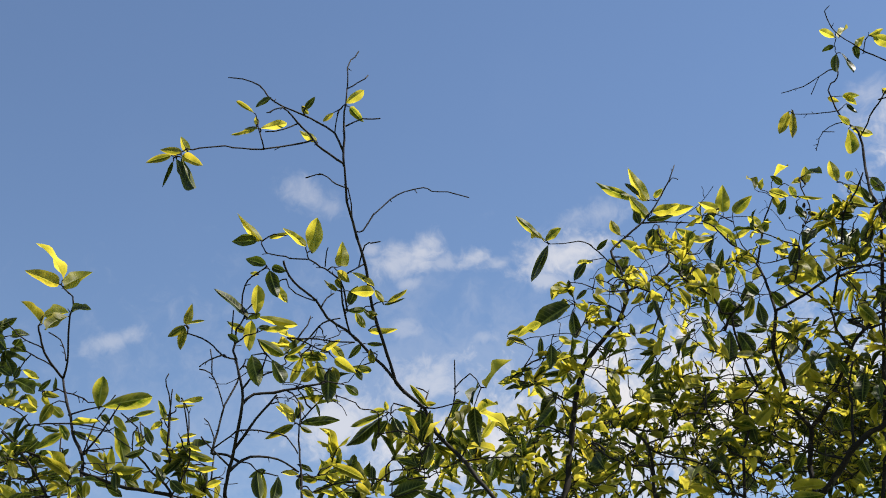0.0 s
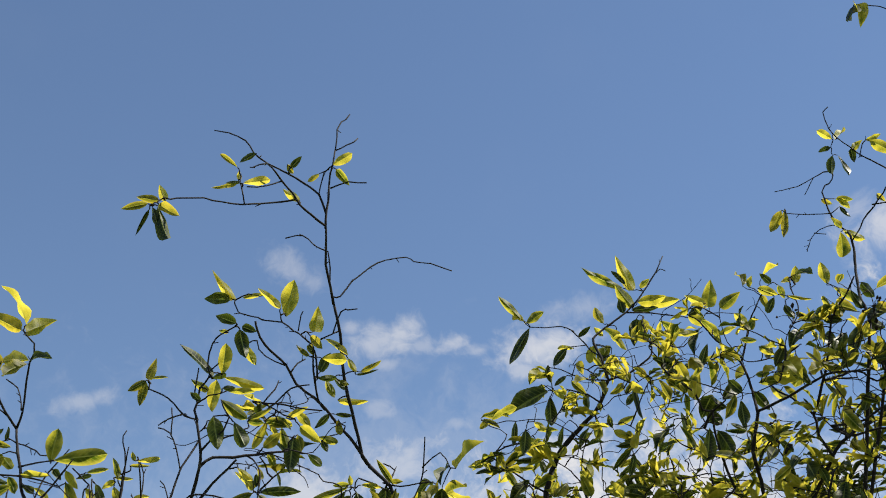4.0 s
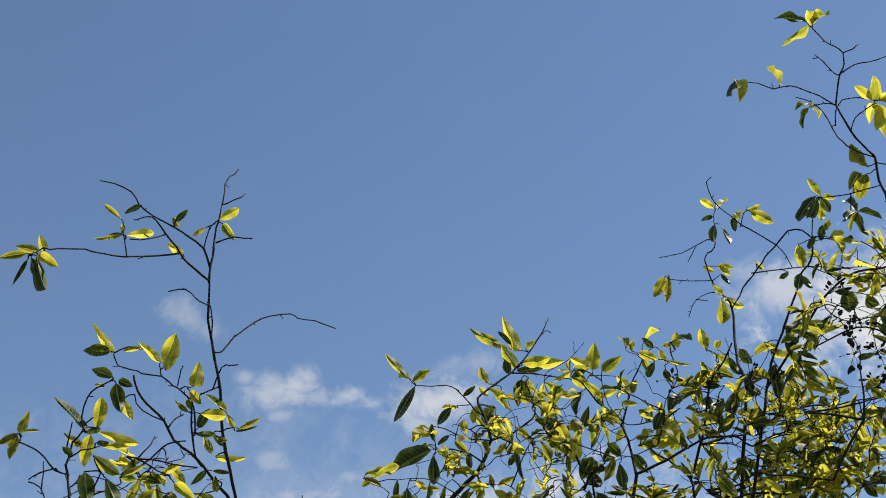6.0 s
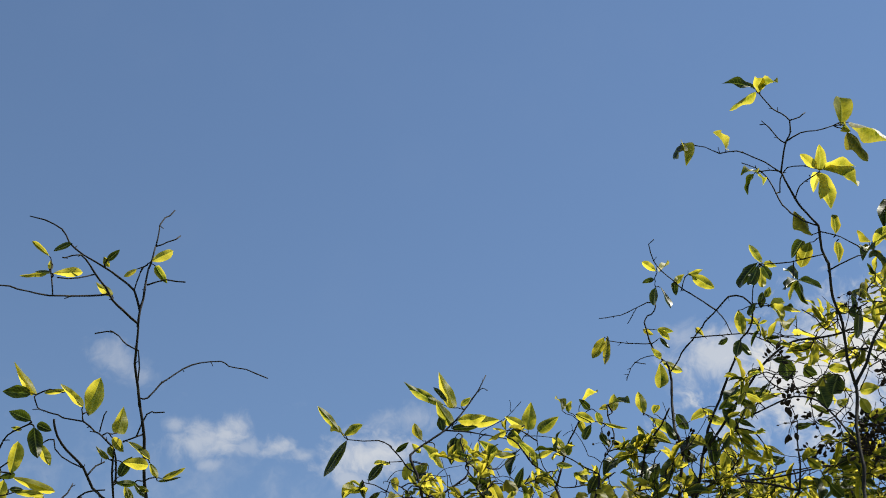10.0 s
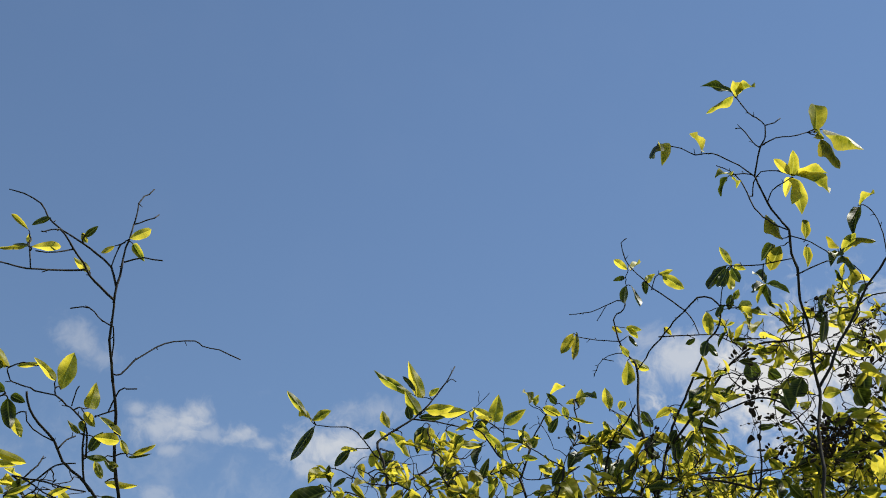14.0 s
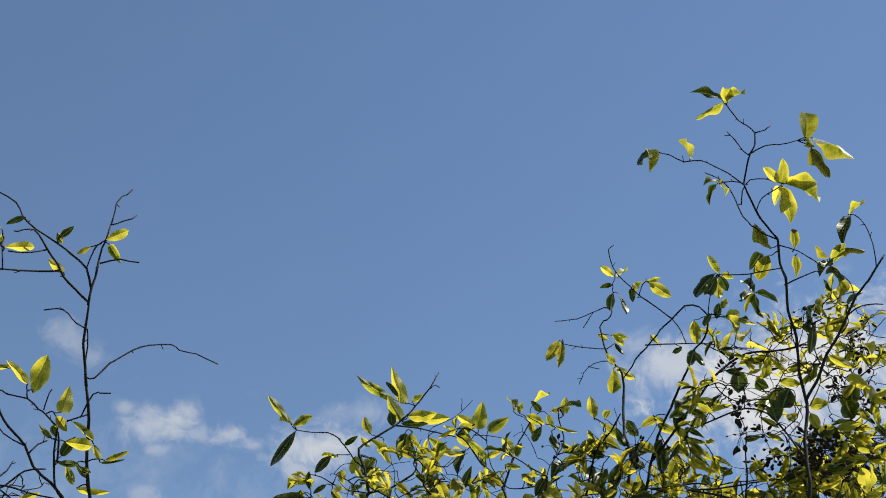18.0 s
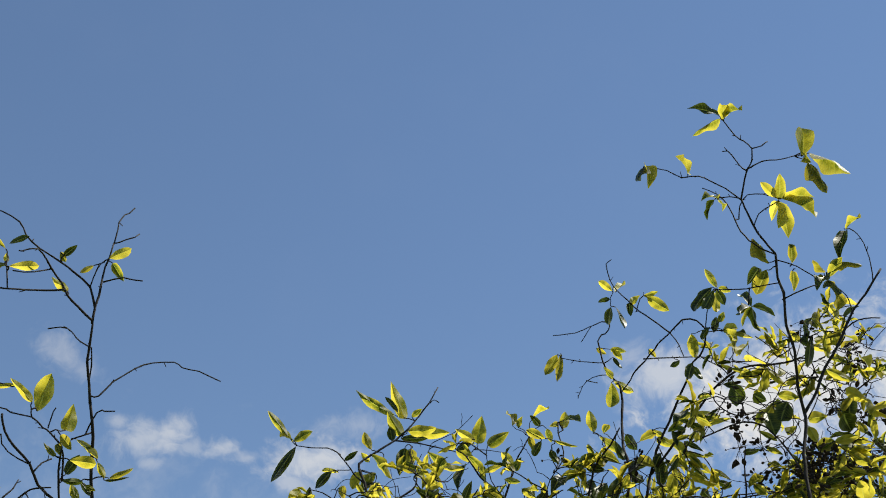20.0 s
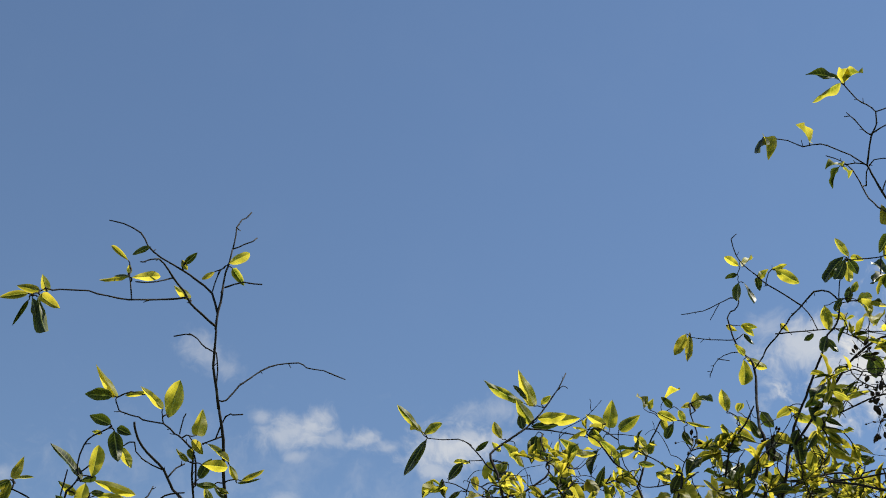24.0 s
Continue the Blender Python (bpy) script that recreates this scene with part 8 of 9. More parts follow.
shoot_leaf(bush, YOUNG, (1.502, 3.693, 3.942), (1.557, 3.703, 3.968), 0.025, -83)
shoot_leaf(bush, YOUNG, (1.332, 3.620, 3.550), (1.374, 3.628, 3.577), 0.028, -88)
shoot_leaf(bush, YOUNG, (1.276, 3.717, 3.601), (1.337, 3.718, 3.568), 0.019, -49)
shoot_leaf(bush, OLD_SHADED, (1.208, 3.685, 3.503), (1.263, 3.676, 3.512), 0.023, -73)
shoot_leaf(bush, YOUNG, (1.271, 3.643, 3.502), (1.325, 3.649, 3.485), 0.019, -48)
shoot_leaf(bush, YOUNG, (1.138, 3.964, 3.784), (1.243, 3.984, 3.789), 0.035, -63)
shoot_leaf(bush, YOUNG, (1.071, 3.702, 3.626), (1.123, 3.700, 3.596), 0.023, -40)
shoot_leaf(bush, YOUNG, (1.045, 3.782, 3.539), (1.105, 3.787, 3.487), 0.021, -40)
shoot_leaf(bush, YOUNG, (1.170, 3.985, 3.863), (1.234, 3.993, 3.886), 0.020, -70)
shoot_leaf(bush, OLD_SHADED, (1.049, 3.783, 3.577), (1.116, 3.799, 3.554), 0.019, -42)
shoot_leaf(bush, OLD_SHADED, (1.451, 3.926, 3.427), (1.509, 3.921, 3.448), 0.022, -77)
shoot_leaf(bush, YOUNG, (1.452, 3.600, 3.393), (1.405, 3.602, 3.368), 0.021, 55)
shoot_leaf(bush, MID, (1.557, 3.537, 3.524), (1.541, 3.546, 3.567), 0.028, 96)
shoot_leaf(bush, OLD_SHADED, (1.432, 3.600, 3.261), (1.478, 3.611, 3.306), 0.027, -94)
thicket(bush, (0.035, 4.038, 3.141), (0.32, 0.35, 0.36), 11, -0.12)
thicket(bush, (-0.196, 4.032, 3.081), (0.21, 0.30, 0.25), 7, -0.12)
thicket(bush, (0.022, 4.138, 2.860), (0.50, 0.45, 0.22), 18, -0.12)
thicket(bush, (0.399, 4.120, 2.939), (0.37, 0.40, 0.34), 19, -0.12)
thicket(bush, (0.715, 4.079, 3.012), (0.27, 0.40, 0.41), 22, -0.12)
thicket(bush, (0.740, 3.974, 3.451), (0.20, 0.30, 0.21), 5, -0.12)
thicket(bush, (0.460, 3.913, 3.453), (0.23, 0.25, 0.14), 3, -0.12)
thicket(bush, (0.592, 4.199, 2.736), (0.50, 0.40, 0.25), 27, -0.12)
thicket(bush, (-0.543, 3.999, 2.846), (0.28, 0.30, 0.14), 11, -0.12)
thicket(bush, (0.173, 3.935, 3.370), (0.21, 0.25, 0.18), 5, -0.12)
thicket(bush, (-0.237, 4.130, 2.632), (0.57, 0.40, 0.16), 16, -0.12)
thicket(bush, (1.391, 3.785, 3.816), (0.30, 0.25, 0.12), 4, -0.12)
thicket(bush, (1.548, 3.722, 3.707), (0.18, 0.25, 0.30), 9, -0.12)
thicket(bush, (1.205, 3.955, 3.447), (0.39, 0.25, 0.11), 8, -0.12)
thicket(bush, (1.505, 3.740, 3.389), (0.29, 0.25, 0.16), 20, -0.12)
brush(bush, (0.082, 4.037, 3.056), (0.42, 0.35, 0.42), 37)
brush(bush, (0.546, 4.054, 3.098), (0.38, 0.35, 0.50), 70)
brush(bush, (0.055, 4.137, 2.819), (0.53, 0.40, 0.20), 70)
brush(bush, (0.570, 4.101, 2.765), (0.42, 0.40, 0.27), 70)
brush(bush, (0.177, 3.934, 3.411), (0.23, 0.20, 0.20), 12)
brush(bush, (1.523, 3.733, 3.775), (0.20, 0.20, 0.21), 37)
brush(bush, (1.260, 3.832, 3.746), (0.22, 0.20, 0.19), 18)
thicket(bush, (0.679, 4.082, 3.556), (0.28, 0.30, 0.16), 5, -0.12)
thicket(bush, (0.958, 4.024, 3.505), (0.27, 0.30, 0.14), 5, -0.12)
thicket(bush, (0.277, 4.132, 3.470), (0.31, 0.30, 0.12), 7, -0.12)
# Back layers: mostly dark leaves, filling in the bush's shaded depth by colour.
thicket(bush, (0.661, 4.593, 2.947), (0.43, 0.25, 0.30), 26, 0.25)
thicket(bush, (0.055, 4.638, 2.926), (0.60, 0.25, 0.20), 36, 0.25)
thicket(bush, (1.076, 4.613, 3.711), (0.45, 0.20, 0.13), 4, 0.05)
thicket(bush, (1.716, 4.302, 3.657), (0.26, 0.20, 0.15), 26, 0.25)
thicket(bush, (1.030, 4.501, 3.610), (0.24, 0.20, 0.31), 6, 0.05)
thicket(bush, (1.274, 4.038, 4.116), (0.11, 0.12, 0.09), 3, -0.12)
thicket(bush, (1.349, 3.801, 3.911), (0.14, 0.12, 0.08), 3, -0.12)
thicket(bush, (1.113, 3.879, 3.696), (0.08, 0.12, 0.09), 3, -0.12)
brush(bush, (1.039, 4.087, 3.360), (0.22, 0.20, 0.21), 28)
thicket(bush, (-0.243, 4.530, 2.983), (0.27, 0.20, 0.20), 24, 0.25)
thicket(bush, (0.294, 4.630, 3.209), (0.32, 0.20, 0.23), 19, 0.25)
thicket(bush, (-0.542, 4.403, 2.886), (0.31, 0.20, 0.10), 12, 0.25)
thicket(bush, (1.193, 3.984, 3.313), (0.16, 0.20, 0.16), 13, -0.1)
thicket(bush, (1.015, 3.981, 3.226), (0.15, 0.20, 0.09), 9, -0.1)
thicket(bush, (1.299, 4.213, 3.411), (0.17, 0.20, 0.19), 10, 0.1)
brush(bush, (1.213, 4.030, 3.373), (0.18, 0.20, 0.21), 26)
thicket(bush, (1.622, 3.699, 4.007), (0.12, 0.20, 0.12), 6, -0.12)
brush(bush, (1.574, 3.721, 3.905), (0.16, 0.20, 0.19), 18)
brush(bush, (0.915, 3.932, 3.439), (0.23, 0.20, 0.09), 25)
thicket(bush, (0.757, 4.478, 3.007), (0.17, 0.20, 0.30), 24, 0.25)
# Dense dark-toned backing where the bush interior lies in shade.
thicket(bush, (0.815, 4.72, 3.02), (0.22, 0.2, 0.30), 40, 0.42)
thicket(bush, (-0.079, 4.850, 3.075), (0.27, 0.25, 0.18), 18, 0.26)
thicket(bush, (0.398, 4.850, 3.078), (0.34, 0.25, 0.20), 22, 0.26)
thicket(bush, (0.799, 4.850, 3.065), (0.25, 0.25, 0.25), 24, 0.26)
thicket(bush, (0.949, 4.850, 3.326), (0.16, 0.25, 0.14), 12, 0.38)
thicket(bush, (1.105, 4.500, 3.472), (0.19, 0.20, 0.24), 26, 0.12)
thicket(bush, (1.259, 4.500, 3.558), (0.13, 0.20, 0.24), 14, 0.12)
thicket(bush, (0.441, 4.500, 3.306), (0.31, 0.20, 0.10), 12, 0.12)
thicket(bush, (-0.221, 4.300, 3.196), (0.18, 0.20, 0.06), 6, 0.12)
brush(bush, (0.76, 4.2, 2.95), (0.25, 0.2, 0.3), 40)
shoot_leaf(bush, YOUNG, (0.119, 3.931, 3.333), (0.164, 3.940, 3.291), 0.031, -40)
shoot_leaf(bush, MID, (0.201, 3.785, 3.273), (0.234, 3.783, 3.204), 0.030, -55)
shoot_leaf(bush, MID, (0.427, 3.879, 3.399), (0.468, 3.867, 3.366), 0.022, 77)
shoot_leaf(bush, MID, (0.734, 3.958, 3.393), (0.798, 3.942, 3.364), 0.035, -89)
shoot_leaf(bush, YOUNG, (0.625, 3.781, 3.551), (0.697, 3.758, 3.522), 0.013, -85)
shoot_leaf(bush, MID, (0.671, 3.933, 3.566), (0.723, 3.920, 3.525), 0.023, 123)
shoot_leaf(bush, YOUNG, (0.539, 3.929, 3.443), (0.589, 3.945, 3.420), 0.026, -65)
shoot_leaf(bush, MID, (0.753, 3.918, 3.311), (0.777, 3.896, 3.234), 0.031, -86)
shoot_leaf(bush, MID, (-0.366, 3.927, 3.211), (-0.303, 3.920, 3.177), 0.019, -51)
shoot_leaf(bush, YOUNG, (-0.020, 3.867, 2.926), (-0.052, 3.858, 2.995), 0.038, 58)
shoot_leaf(bush, YOUNG, (-0.068, 3.808, 2.873), (-0.019, 3.794, 2.886), 0.026, -87)
shoot_leaf(bush, YOUNG, (-0.116, 3.890, 3.066), (-0.095, 3.903, 3.106), 0.024, -124)
shoot_leaf(bush, MID, (-0.135, 3.912, 2.700), (-0.057, 3.910, 2.715), 0.028, -78)
shoot_leaf(bush, YOUNG, (-0.107, 3.789, 2.646), (-0.052, 3.805, 2.637), 0.026, -98)
shoot_leaf(bush, OLD_SHADED, (-0.143, 3.979, 2.757), (-0.071, 3.998, 2.807), 0.045, -104)
shoot_leaf(bush, YOUNG, (0.048, 3.897, 2.681), (0.098, 3.912, 2.694), 0.020, -71)
shoot_leaf(bush, YOUNG, (-0.398, 3.906, 2.907), (-0.344, 3.892, 2.920), 0.021, -70)
shoot_leaf(bush, YOUNG, (0.395, 3.897, 2.830), (0.452, 3.896, 2.886), 0.040, -92)
shoot_leaf(bush, YOUNG, (0.585, 3.845, 3.004), (0.527, 3.828, 2.951), 0.031, 83)
shoot_leaf(bush, YOUNG, (0.578, 3.938, 2.983), (0.591, 3.957, 2.926), 0.031, -18)
shoot_leaf(bush, OLD_SHADED, (0.685, 3.958, 3.038), (0.707, 3.969, 2.986), 0.029, -34)
shoot_leaf(bush, YOUNG, (0.637, 3.891, 2.745), (0.678, 3.896, 2.756), 0.021, -63)
shoot_leaf(bush, YOUNG, (0.461, 3.838, 2.578), (0.561, 3.853, 2.583), 0.043, -88)
shoot_leaf(bush, YOUNG, (0.447, 3.858, 2.791), (0.491, 3.868, 2.760), 0.025, -54)
shoot_leaf(bush, YOUNG, (0.439, 3.827, 2.637), (0.473, 3.838, 2.659), 0.021, -81)
shoot_leaf(bush, OLD_SHADED, (0.504, 3.993, 2.706), (0.540, 3.971, 2.755), 0.032, -59)
shoot_leaf(bush, OLD_SHADED, (0.390, 3.940, 2.777), (0.403, 3.947, 2.718), 0.030, -56)
shoot_leaf(bush, OLD_SHADED, (0.272, 4.031, 2.759), (0.228, 4.036, 2.722), 0.029, 92)
shoot_leaf(bush, OLD_SHADED, (0.659, 3.956, 2.809), (0.641, 3.962, 2.872), 0.033, 107)
shoot_leaf(bush, OLD_SHADED, (0.756, 4.033, 2.937), (0.781, 4.024, 3.015), 0.041, -56)
shoot_leaf(bush, YOUNG, (1.604, 3.719, 3.509), (1.640, 3.701, 3.459), 0.024, -83)
shoot_leaf(bush, YOUNG, (1.501, 3.645, 3.454), (1.462, 3.638, 3.413), 0.018, 72)
shoot_leaf(bush, YOUNG, (1.658, 3.701, 3.678), (1.666, 3.722, 3.600), 0.026, 8)
shoot_leaf(bush, YOUNG, (1.653, 3.744, 3.708), (1.698, 3.741, 3.733), 0.023, -59)
shoot_leaf(bush, YOUNG, (1.630, 3.636, 3.794), (1.697, 3.628, 3.810), 0.027, -54)
shoot_leaf(bush, MID, (1.562, 3.750, 3.728), (1.569, 3.741, 3.675), 0.019, -91)
shoot_leaf(bush, YOUNG, (1.474, 3.652, 3.386), (1.475, 3.635, 3.322), 0.023, -174)
shoot_leaf(bush, YOUNG, (1.574, 3.699, 3.355), (1.629, 3.713, 3.353), 0.025, -65)
shoot_leaf(bush, MID, (1.432, 3.713, 3.386), (1.409, 3.702, 3.328), 0.021, 131)
shoot_leaf(bush, MID, (1.496, 3.773, 3.398), (1.505, 3.758, 3.340), 0.021, -117)
shoot_leaf(bush, YOUNG, (1.311, 3.717, 3.377), (1.340, 3.709, 3.364), 0.016, -79)
shoot_leaf(bush, YOUNG, (1.074, 3.718, 3.642), (1.044, 3.705, 3.587), 0.019, 102)
shoot_leaf(bush, YOUNG, (1.052, 3.634, 3.536), (1.043, 3.631, 3.498), 0.020, 138)
shoot_leaf(bush, MID, (1.006, 3.713, 3.548), (1.050, 3.712, 3.565), 0.017, -74)
shoot_leaf(bush, OLD_SHADED, (1.170, 3.868, 3.488), (1.218, 3.862, 3.468), 0.026, -67)
shoot_leaf(bush, MID, (1.121, 3.654, 3.358), (1.153, 3.653, 3.386), 0.016, -90)
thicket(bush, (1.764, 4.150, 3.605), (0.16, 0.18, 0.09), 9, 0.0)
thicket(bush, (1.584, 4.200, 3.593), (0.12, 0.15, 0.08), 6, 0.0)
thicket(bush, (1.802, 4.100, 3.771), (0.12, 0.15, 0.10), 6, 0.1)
brush(bush, (1.621, 3.850, 3.550), (0.17, 0.15, 0.12), 40)
brush(bush, (1.434, 3.850, 3.436), (0.17, 0.15, 0.07), 30)
grow_down(bush)
finish(bush)

# ---------------------------------------------------------------- tree with the high open crown
tree = Plant("tree", (1.4, 3.75, 0.0), "young tree with thin dark branches and drooping yellow leaf rosettes", "tree", 14)
limb(tree, 5.0, 4.6, (1.138, 3.044, 2.809), (1.176, 3.112, 3.019), (1.203, 3.155, 3.171), (1.243, 3.215, 3.394))
limb(tree, 4.4, 3.2, (1.243, 3.215, 3.394), (1.207, 3.141, 3.515), (1.166, 3.059, 3.650), (1.139, 2.992, 3.758), (1.133, 2.983, 3.775))
limb(tree, 3, 2.4, (1.133, 2.983, 3.775), (1.105, 2.978, 3.814), (1.076, 2.972, 3.858), (1.054, 2.962, 3.909), (1.047, 2.956, 3.935))
limb(tree, 2.4, 1.6, (1.047, 2.956, 3.935), (1.055, 2.933, 3.991), (1.059, 2.921, 4.023), (1.070, 2.907, 4.045), (1.075, 2.894, 4.077), (1.055, 2.894, 4.090), (1.032, 2.891, 4.114), (1.012, 2.888, 4.142), (0.998, 2.883, 4.167))
limb(tree, 1.8, 1.6, (1.075, 2.894, 4.077), (1.097, 2.894, 4.090), (1.125, 2.895, 4.111))
limb(tree, 1.8, 1.6, (1.058, 2.923, 4.019), (1.040, 2.922, 4.033), (1.017, 2.920, 4.061), (0.994, 2.919, 4.080))
limb(tree, 2.1, 1.6, (1.058, 2.923, 4.019), (1.117, 2.921, 4.054), (1.160, 2.919, 4.067), (1.208, 2.915, 4.081))
limb(tree, 2.1, 1.6, (1.047, 2.956, 3.935), (1.007, 2.950, 3.969), (0.967, 2.947, 3.988), (0.926, 2.944, 4.001), (0.874, 2.942, 3.988), (0.833, 2.937, 4.006), (0.765, 2.931, 4.012))
limb(tree, 1.8, 1.6, (1.042, 2.955, 3.939), (1.023, 2.979, 3.961), (0.992, 3.014, 3.981))
limb(tree, 1.8, 1.6, (1.090, 3.119, 3.989), (1.097, 3.099, 4.027), (1.118, 3.076, 4.044), (1.151, 3.046, 4.030), (1.181, 3.016, 3.999))
limb(tree, 1.8, 1.6, (1.079, 2.972, 3.852), (1.116, 2.996, 3.930), (1.148, 3.007, 3.962), (1.180, 3.016, 3.991))
limb(tree, 2.4, 1.6, (1.134, 2.985, 3.771), (1.095, 3.022, 3.825), (1.073, 3.057, 3.920), (1.052, 3.094, 4.031), (1.029, 3.118, 4.079), (0.996, 3.146, 4.120))
limb(tree, 2.1, 1.6, (1.163, 3.051, 3.664), (1.230, 3.036, 3.694), (1.263, 3.029, 3.705))
limb(tree, 1.8, 1.6, (1.139, 2.992, 3.758), (1.194, 3.005, 3.742), (1.245, 3.018, 3.726), (1.271, 3.026, 3.713))
limb(tree, 1.8, 1.6, (1.152, 3.026, 3.704), (1.079, 3.073, 3.710), (1.010, 3.116, 3.724), (0.996, 3.125, 3.732))
limb(tree, 1.8, 1.6, (1.079, 3.073, 3.710), (1.067, 3.066, 3.647))
limb(tree, 4.6, 3.2, (1.243, 3.215, 3.394), (1.290, 3.216, 3.471), (1.359, 3.219, 3.591), (1.410, 3.222, 3.693), (1.469, 3.221, 3.798), (1.548, 3.214, 3.914))
limb(tree, 2.4, 1.8, (1.410, 3.222, 3.693), (1.434, 3.188, 3.708), (1.478, 3.133, 3.681))
limb(tree, 1.8, 1.6, (1.518, 3.217, 3.870), (1.524, 3.225, 3.962), (1.515, 3.240, 4.036), (1.499, 3.254, 4.074), (1.480, 3.268, 4.098))
limb(tree, 1.8, 1.6, (1.439, 3.221, 3.746), (1.436, 3.238, 3.827), (1.415, 3.259, 3.870), (1.398, 3.275, 3.901))
limb(tree, 1.8, 1.6, (1.197, 3.121, 3.549), (1.166, 3.158, 3.541), (1.155, 3.183, 3.593), (1.129, 3.216, 3.640))
leaf(tree, YOUNG, (0.765, 2.932, 4.010), (0.754, 2.875, 3.884), 0.046, -30)
twig(tree, (0.765, 2.931, 4.012), (0.760, 2.933, 4.006))
leaf(tree, OLD_SHADED, (0.760, 2.933, 4.006), (0.724, 2.869, 3.907), 0.045, 28)
twig(tree, (0.893, 2.943, 3.993), (0.892, 2.943, 4.005))
leaf(tree, YOUNG, (0.892, 2.943, 4.005), (0.882, 3.014, 4.128), 0.046, 63)
twig(tree, (0.998, 2.883, 4.167), (0.988, 2.887, 4.187))
leaf(tree, OLD_SHADED, (0.988, 2.887, 4.187), (0.889, 2.877, 4.197), 0.036, -87)
twig(tree, (0.998, 2.883, 4.167), (0.990, 2.886, 4.178))
leaf(tree, YOUNG, (0.990, 2.886, 4.178), (0.922, 2.953, 4.160), 0.035, -12)
twig(tree, (0.998, 2.883, 4.167), (0.994, 2.885, 4.173))
leaf(tree, YOUNG, (0.994, 2.885, 4.173), (0.973, 2.805, 4.157), 0.040, -25)
twig(tree, (0.998, 2.883, 4.167), (1.002, 2.882, 4.180))
leaf(tree, YOUNG, (1.002, 2.882, 4.180), (1.022, 2.787, 4.125), 0.040, 11)
twig(tree, (1.208, 2.915, 4.081), (1.228, 2.907, 4.074))
leaf(tree, YOUNG, (1.228, 2.907, 4.074), (1.256, 2.942, 4.215), 0.062, 37)
twig(tree, (1.208, 2.915, 4.081), (1.234, 2.904, 4.072))
leaf(tree, YOUNG, (1.234, 2.904, 4.072), (1.231, 2.857, 4.012), 0.029, 70)
twig(tree, (1.208, 2.915, 4.081), (1.248, 2.898, 4.081))
leaf(tree, YOUNG, (1.248, 2.898, 4.081), (1.315, 2.802, 3.935), 0.046, -31)
twig(tree, (1.208, 2.915, 4.081), (1.240, 2.902, 4.049))
leaf(tree, MID, (1.240, 2.902, 4.049), (1.253, 2.839, 3.890), 0.046, 16)
leaf(tree, YOUNG, (1.181, 3.016, 3.993), (1.179, 2.974, 4.059), 0.040, -34)
leaf(tree, YOUNG, (1.176, 3.020, 4.002), (1.118, 2.976, 4.022), 0.031, 11)
twig(tree, (1.181, 3.016, 3.999), (1.190, 3.013, 3.997))
leaf(tree, YOUNG, (1.190, 3.013, 3.997), (1.259, 2.942, 3.953), 0.039, -12)
twig(tree, (1.181, 3.016, 3.999), (1.190, 3.013, 3.995))
leaf(tree, YOUNG, (1.190, 3.013, 3.995), (1.250, 2.933, 3.874), 0.046, -32)
twig(tree, (1.180, 3.016, 3.991), (1.184, 3.015, 3.986))
leaf(tree, YOUNG, (1.184, 3.015, 3.986), (1.212, 3.063, 3.890), 0.049, 11)
leaf(tree, YOUNG, (1.180, 3.017, 3.987), (1.180, 3.092, 3.972), 0.033, 5)
leaf(tree, YOUNG, (1.176, 3.015, 3.985), (1.154, 2.982, 3.862), 0.046, -58)
twig(tree, (0.996, 3.009, 3.978), (0.994, 3.010, 3.974))
leaf(tree, YOUNG, (0.994, 3.010, 3.974), (0.929, 2.959, 3.921), 0.035, -41)
twig(tree, (0.992, 3.014, 3.981), (0.988, 3.015, 3.975))
leaf(tree, OLD_SHADED, (0.988, 3.015, 3.975), (0.981, 3.084, 3.949), 0.027, -28)
twig(tree, (0.996, 3.009, 3.978), (0.993, 3.010, 3.972))
leaf(tree, YOUNG, (0.993, 3.010, 3.972), (1.026, 3.073, 3.978), 0.025, 45)
twig(tree, (1.139, 2.992, 3.758), (1.116, 3.001, 3.749))
leaf(tree, MID, (1.116, 3.001, 3.749), (1.099, 3.052, 3.873), 0.046, -9)
twig(tree, (1.180, 3.002, 3.746), (1.186, 3.000, 3.755))
leaf(tree, MID, (1.186, 3.000, 3.755), (1.160, 2.930, 3.771), 0.030, -20)
twig(tree, (1.194, 3.005, 3.742), (1.188, 3.008, 3.734))
leaf(tree, MID, (1.188, 3.008, 3.734), (1.209, 3.076, 3.709), 0.028, 23)
twig(tree, (1.142, 3.001, 3.745), (1.114, 3.012, 3.734))
leaf(tree, MID, (1.114, 3.012, 3.734), (1.096, 3.071, 3.687), 0.049, 14)
twig(tree, (1.107, 3.055, 3.708), (1.108, 3.055, 3.769))
leaf(tree, OLD_SHADED, (1.108, 3.055, 3.769), (1.098, 3.140, 3.766), 0.035, 15)
leaf(tree, OLD_SHADED, (1.483, 3.265, 4.089), (1.434, 3.237, 3.952), 0.046, -24)
leaf(tree, YOUNG, (1.484, 3.265, 4.094), (1.497, 3.172, 4.073), 0.035, 20)
twig(tree, (1.398, 3.275, 3.901), (1.394, 3.277, 3.929))
leaf(tree, MID, (1.394, 3.277, 3.929), (1.338, 3.213, 3.928), 0.031, -27)
twig(tree, (1.400, 3.273, 3.897), (1.407, 3.270, 3.909))
leaf(tree, YOUNG, (1.407, 3.270, 3.909), (1.424, 3.196, 3.934), 0.038, -17)
twig(tree, (1.398, 3.275, 3.901), (1.429, 3.261, 3.958))
leaf(tree, MID, (1.429, 3.261, 3.958), (1.474, 3.177, 3.893), 0.042, 41)
leaf(tree, MID, (1.398, 3.275, 3.901), (1.374, 3.224, 3.728), 0.046, -120)
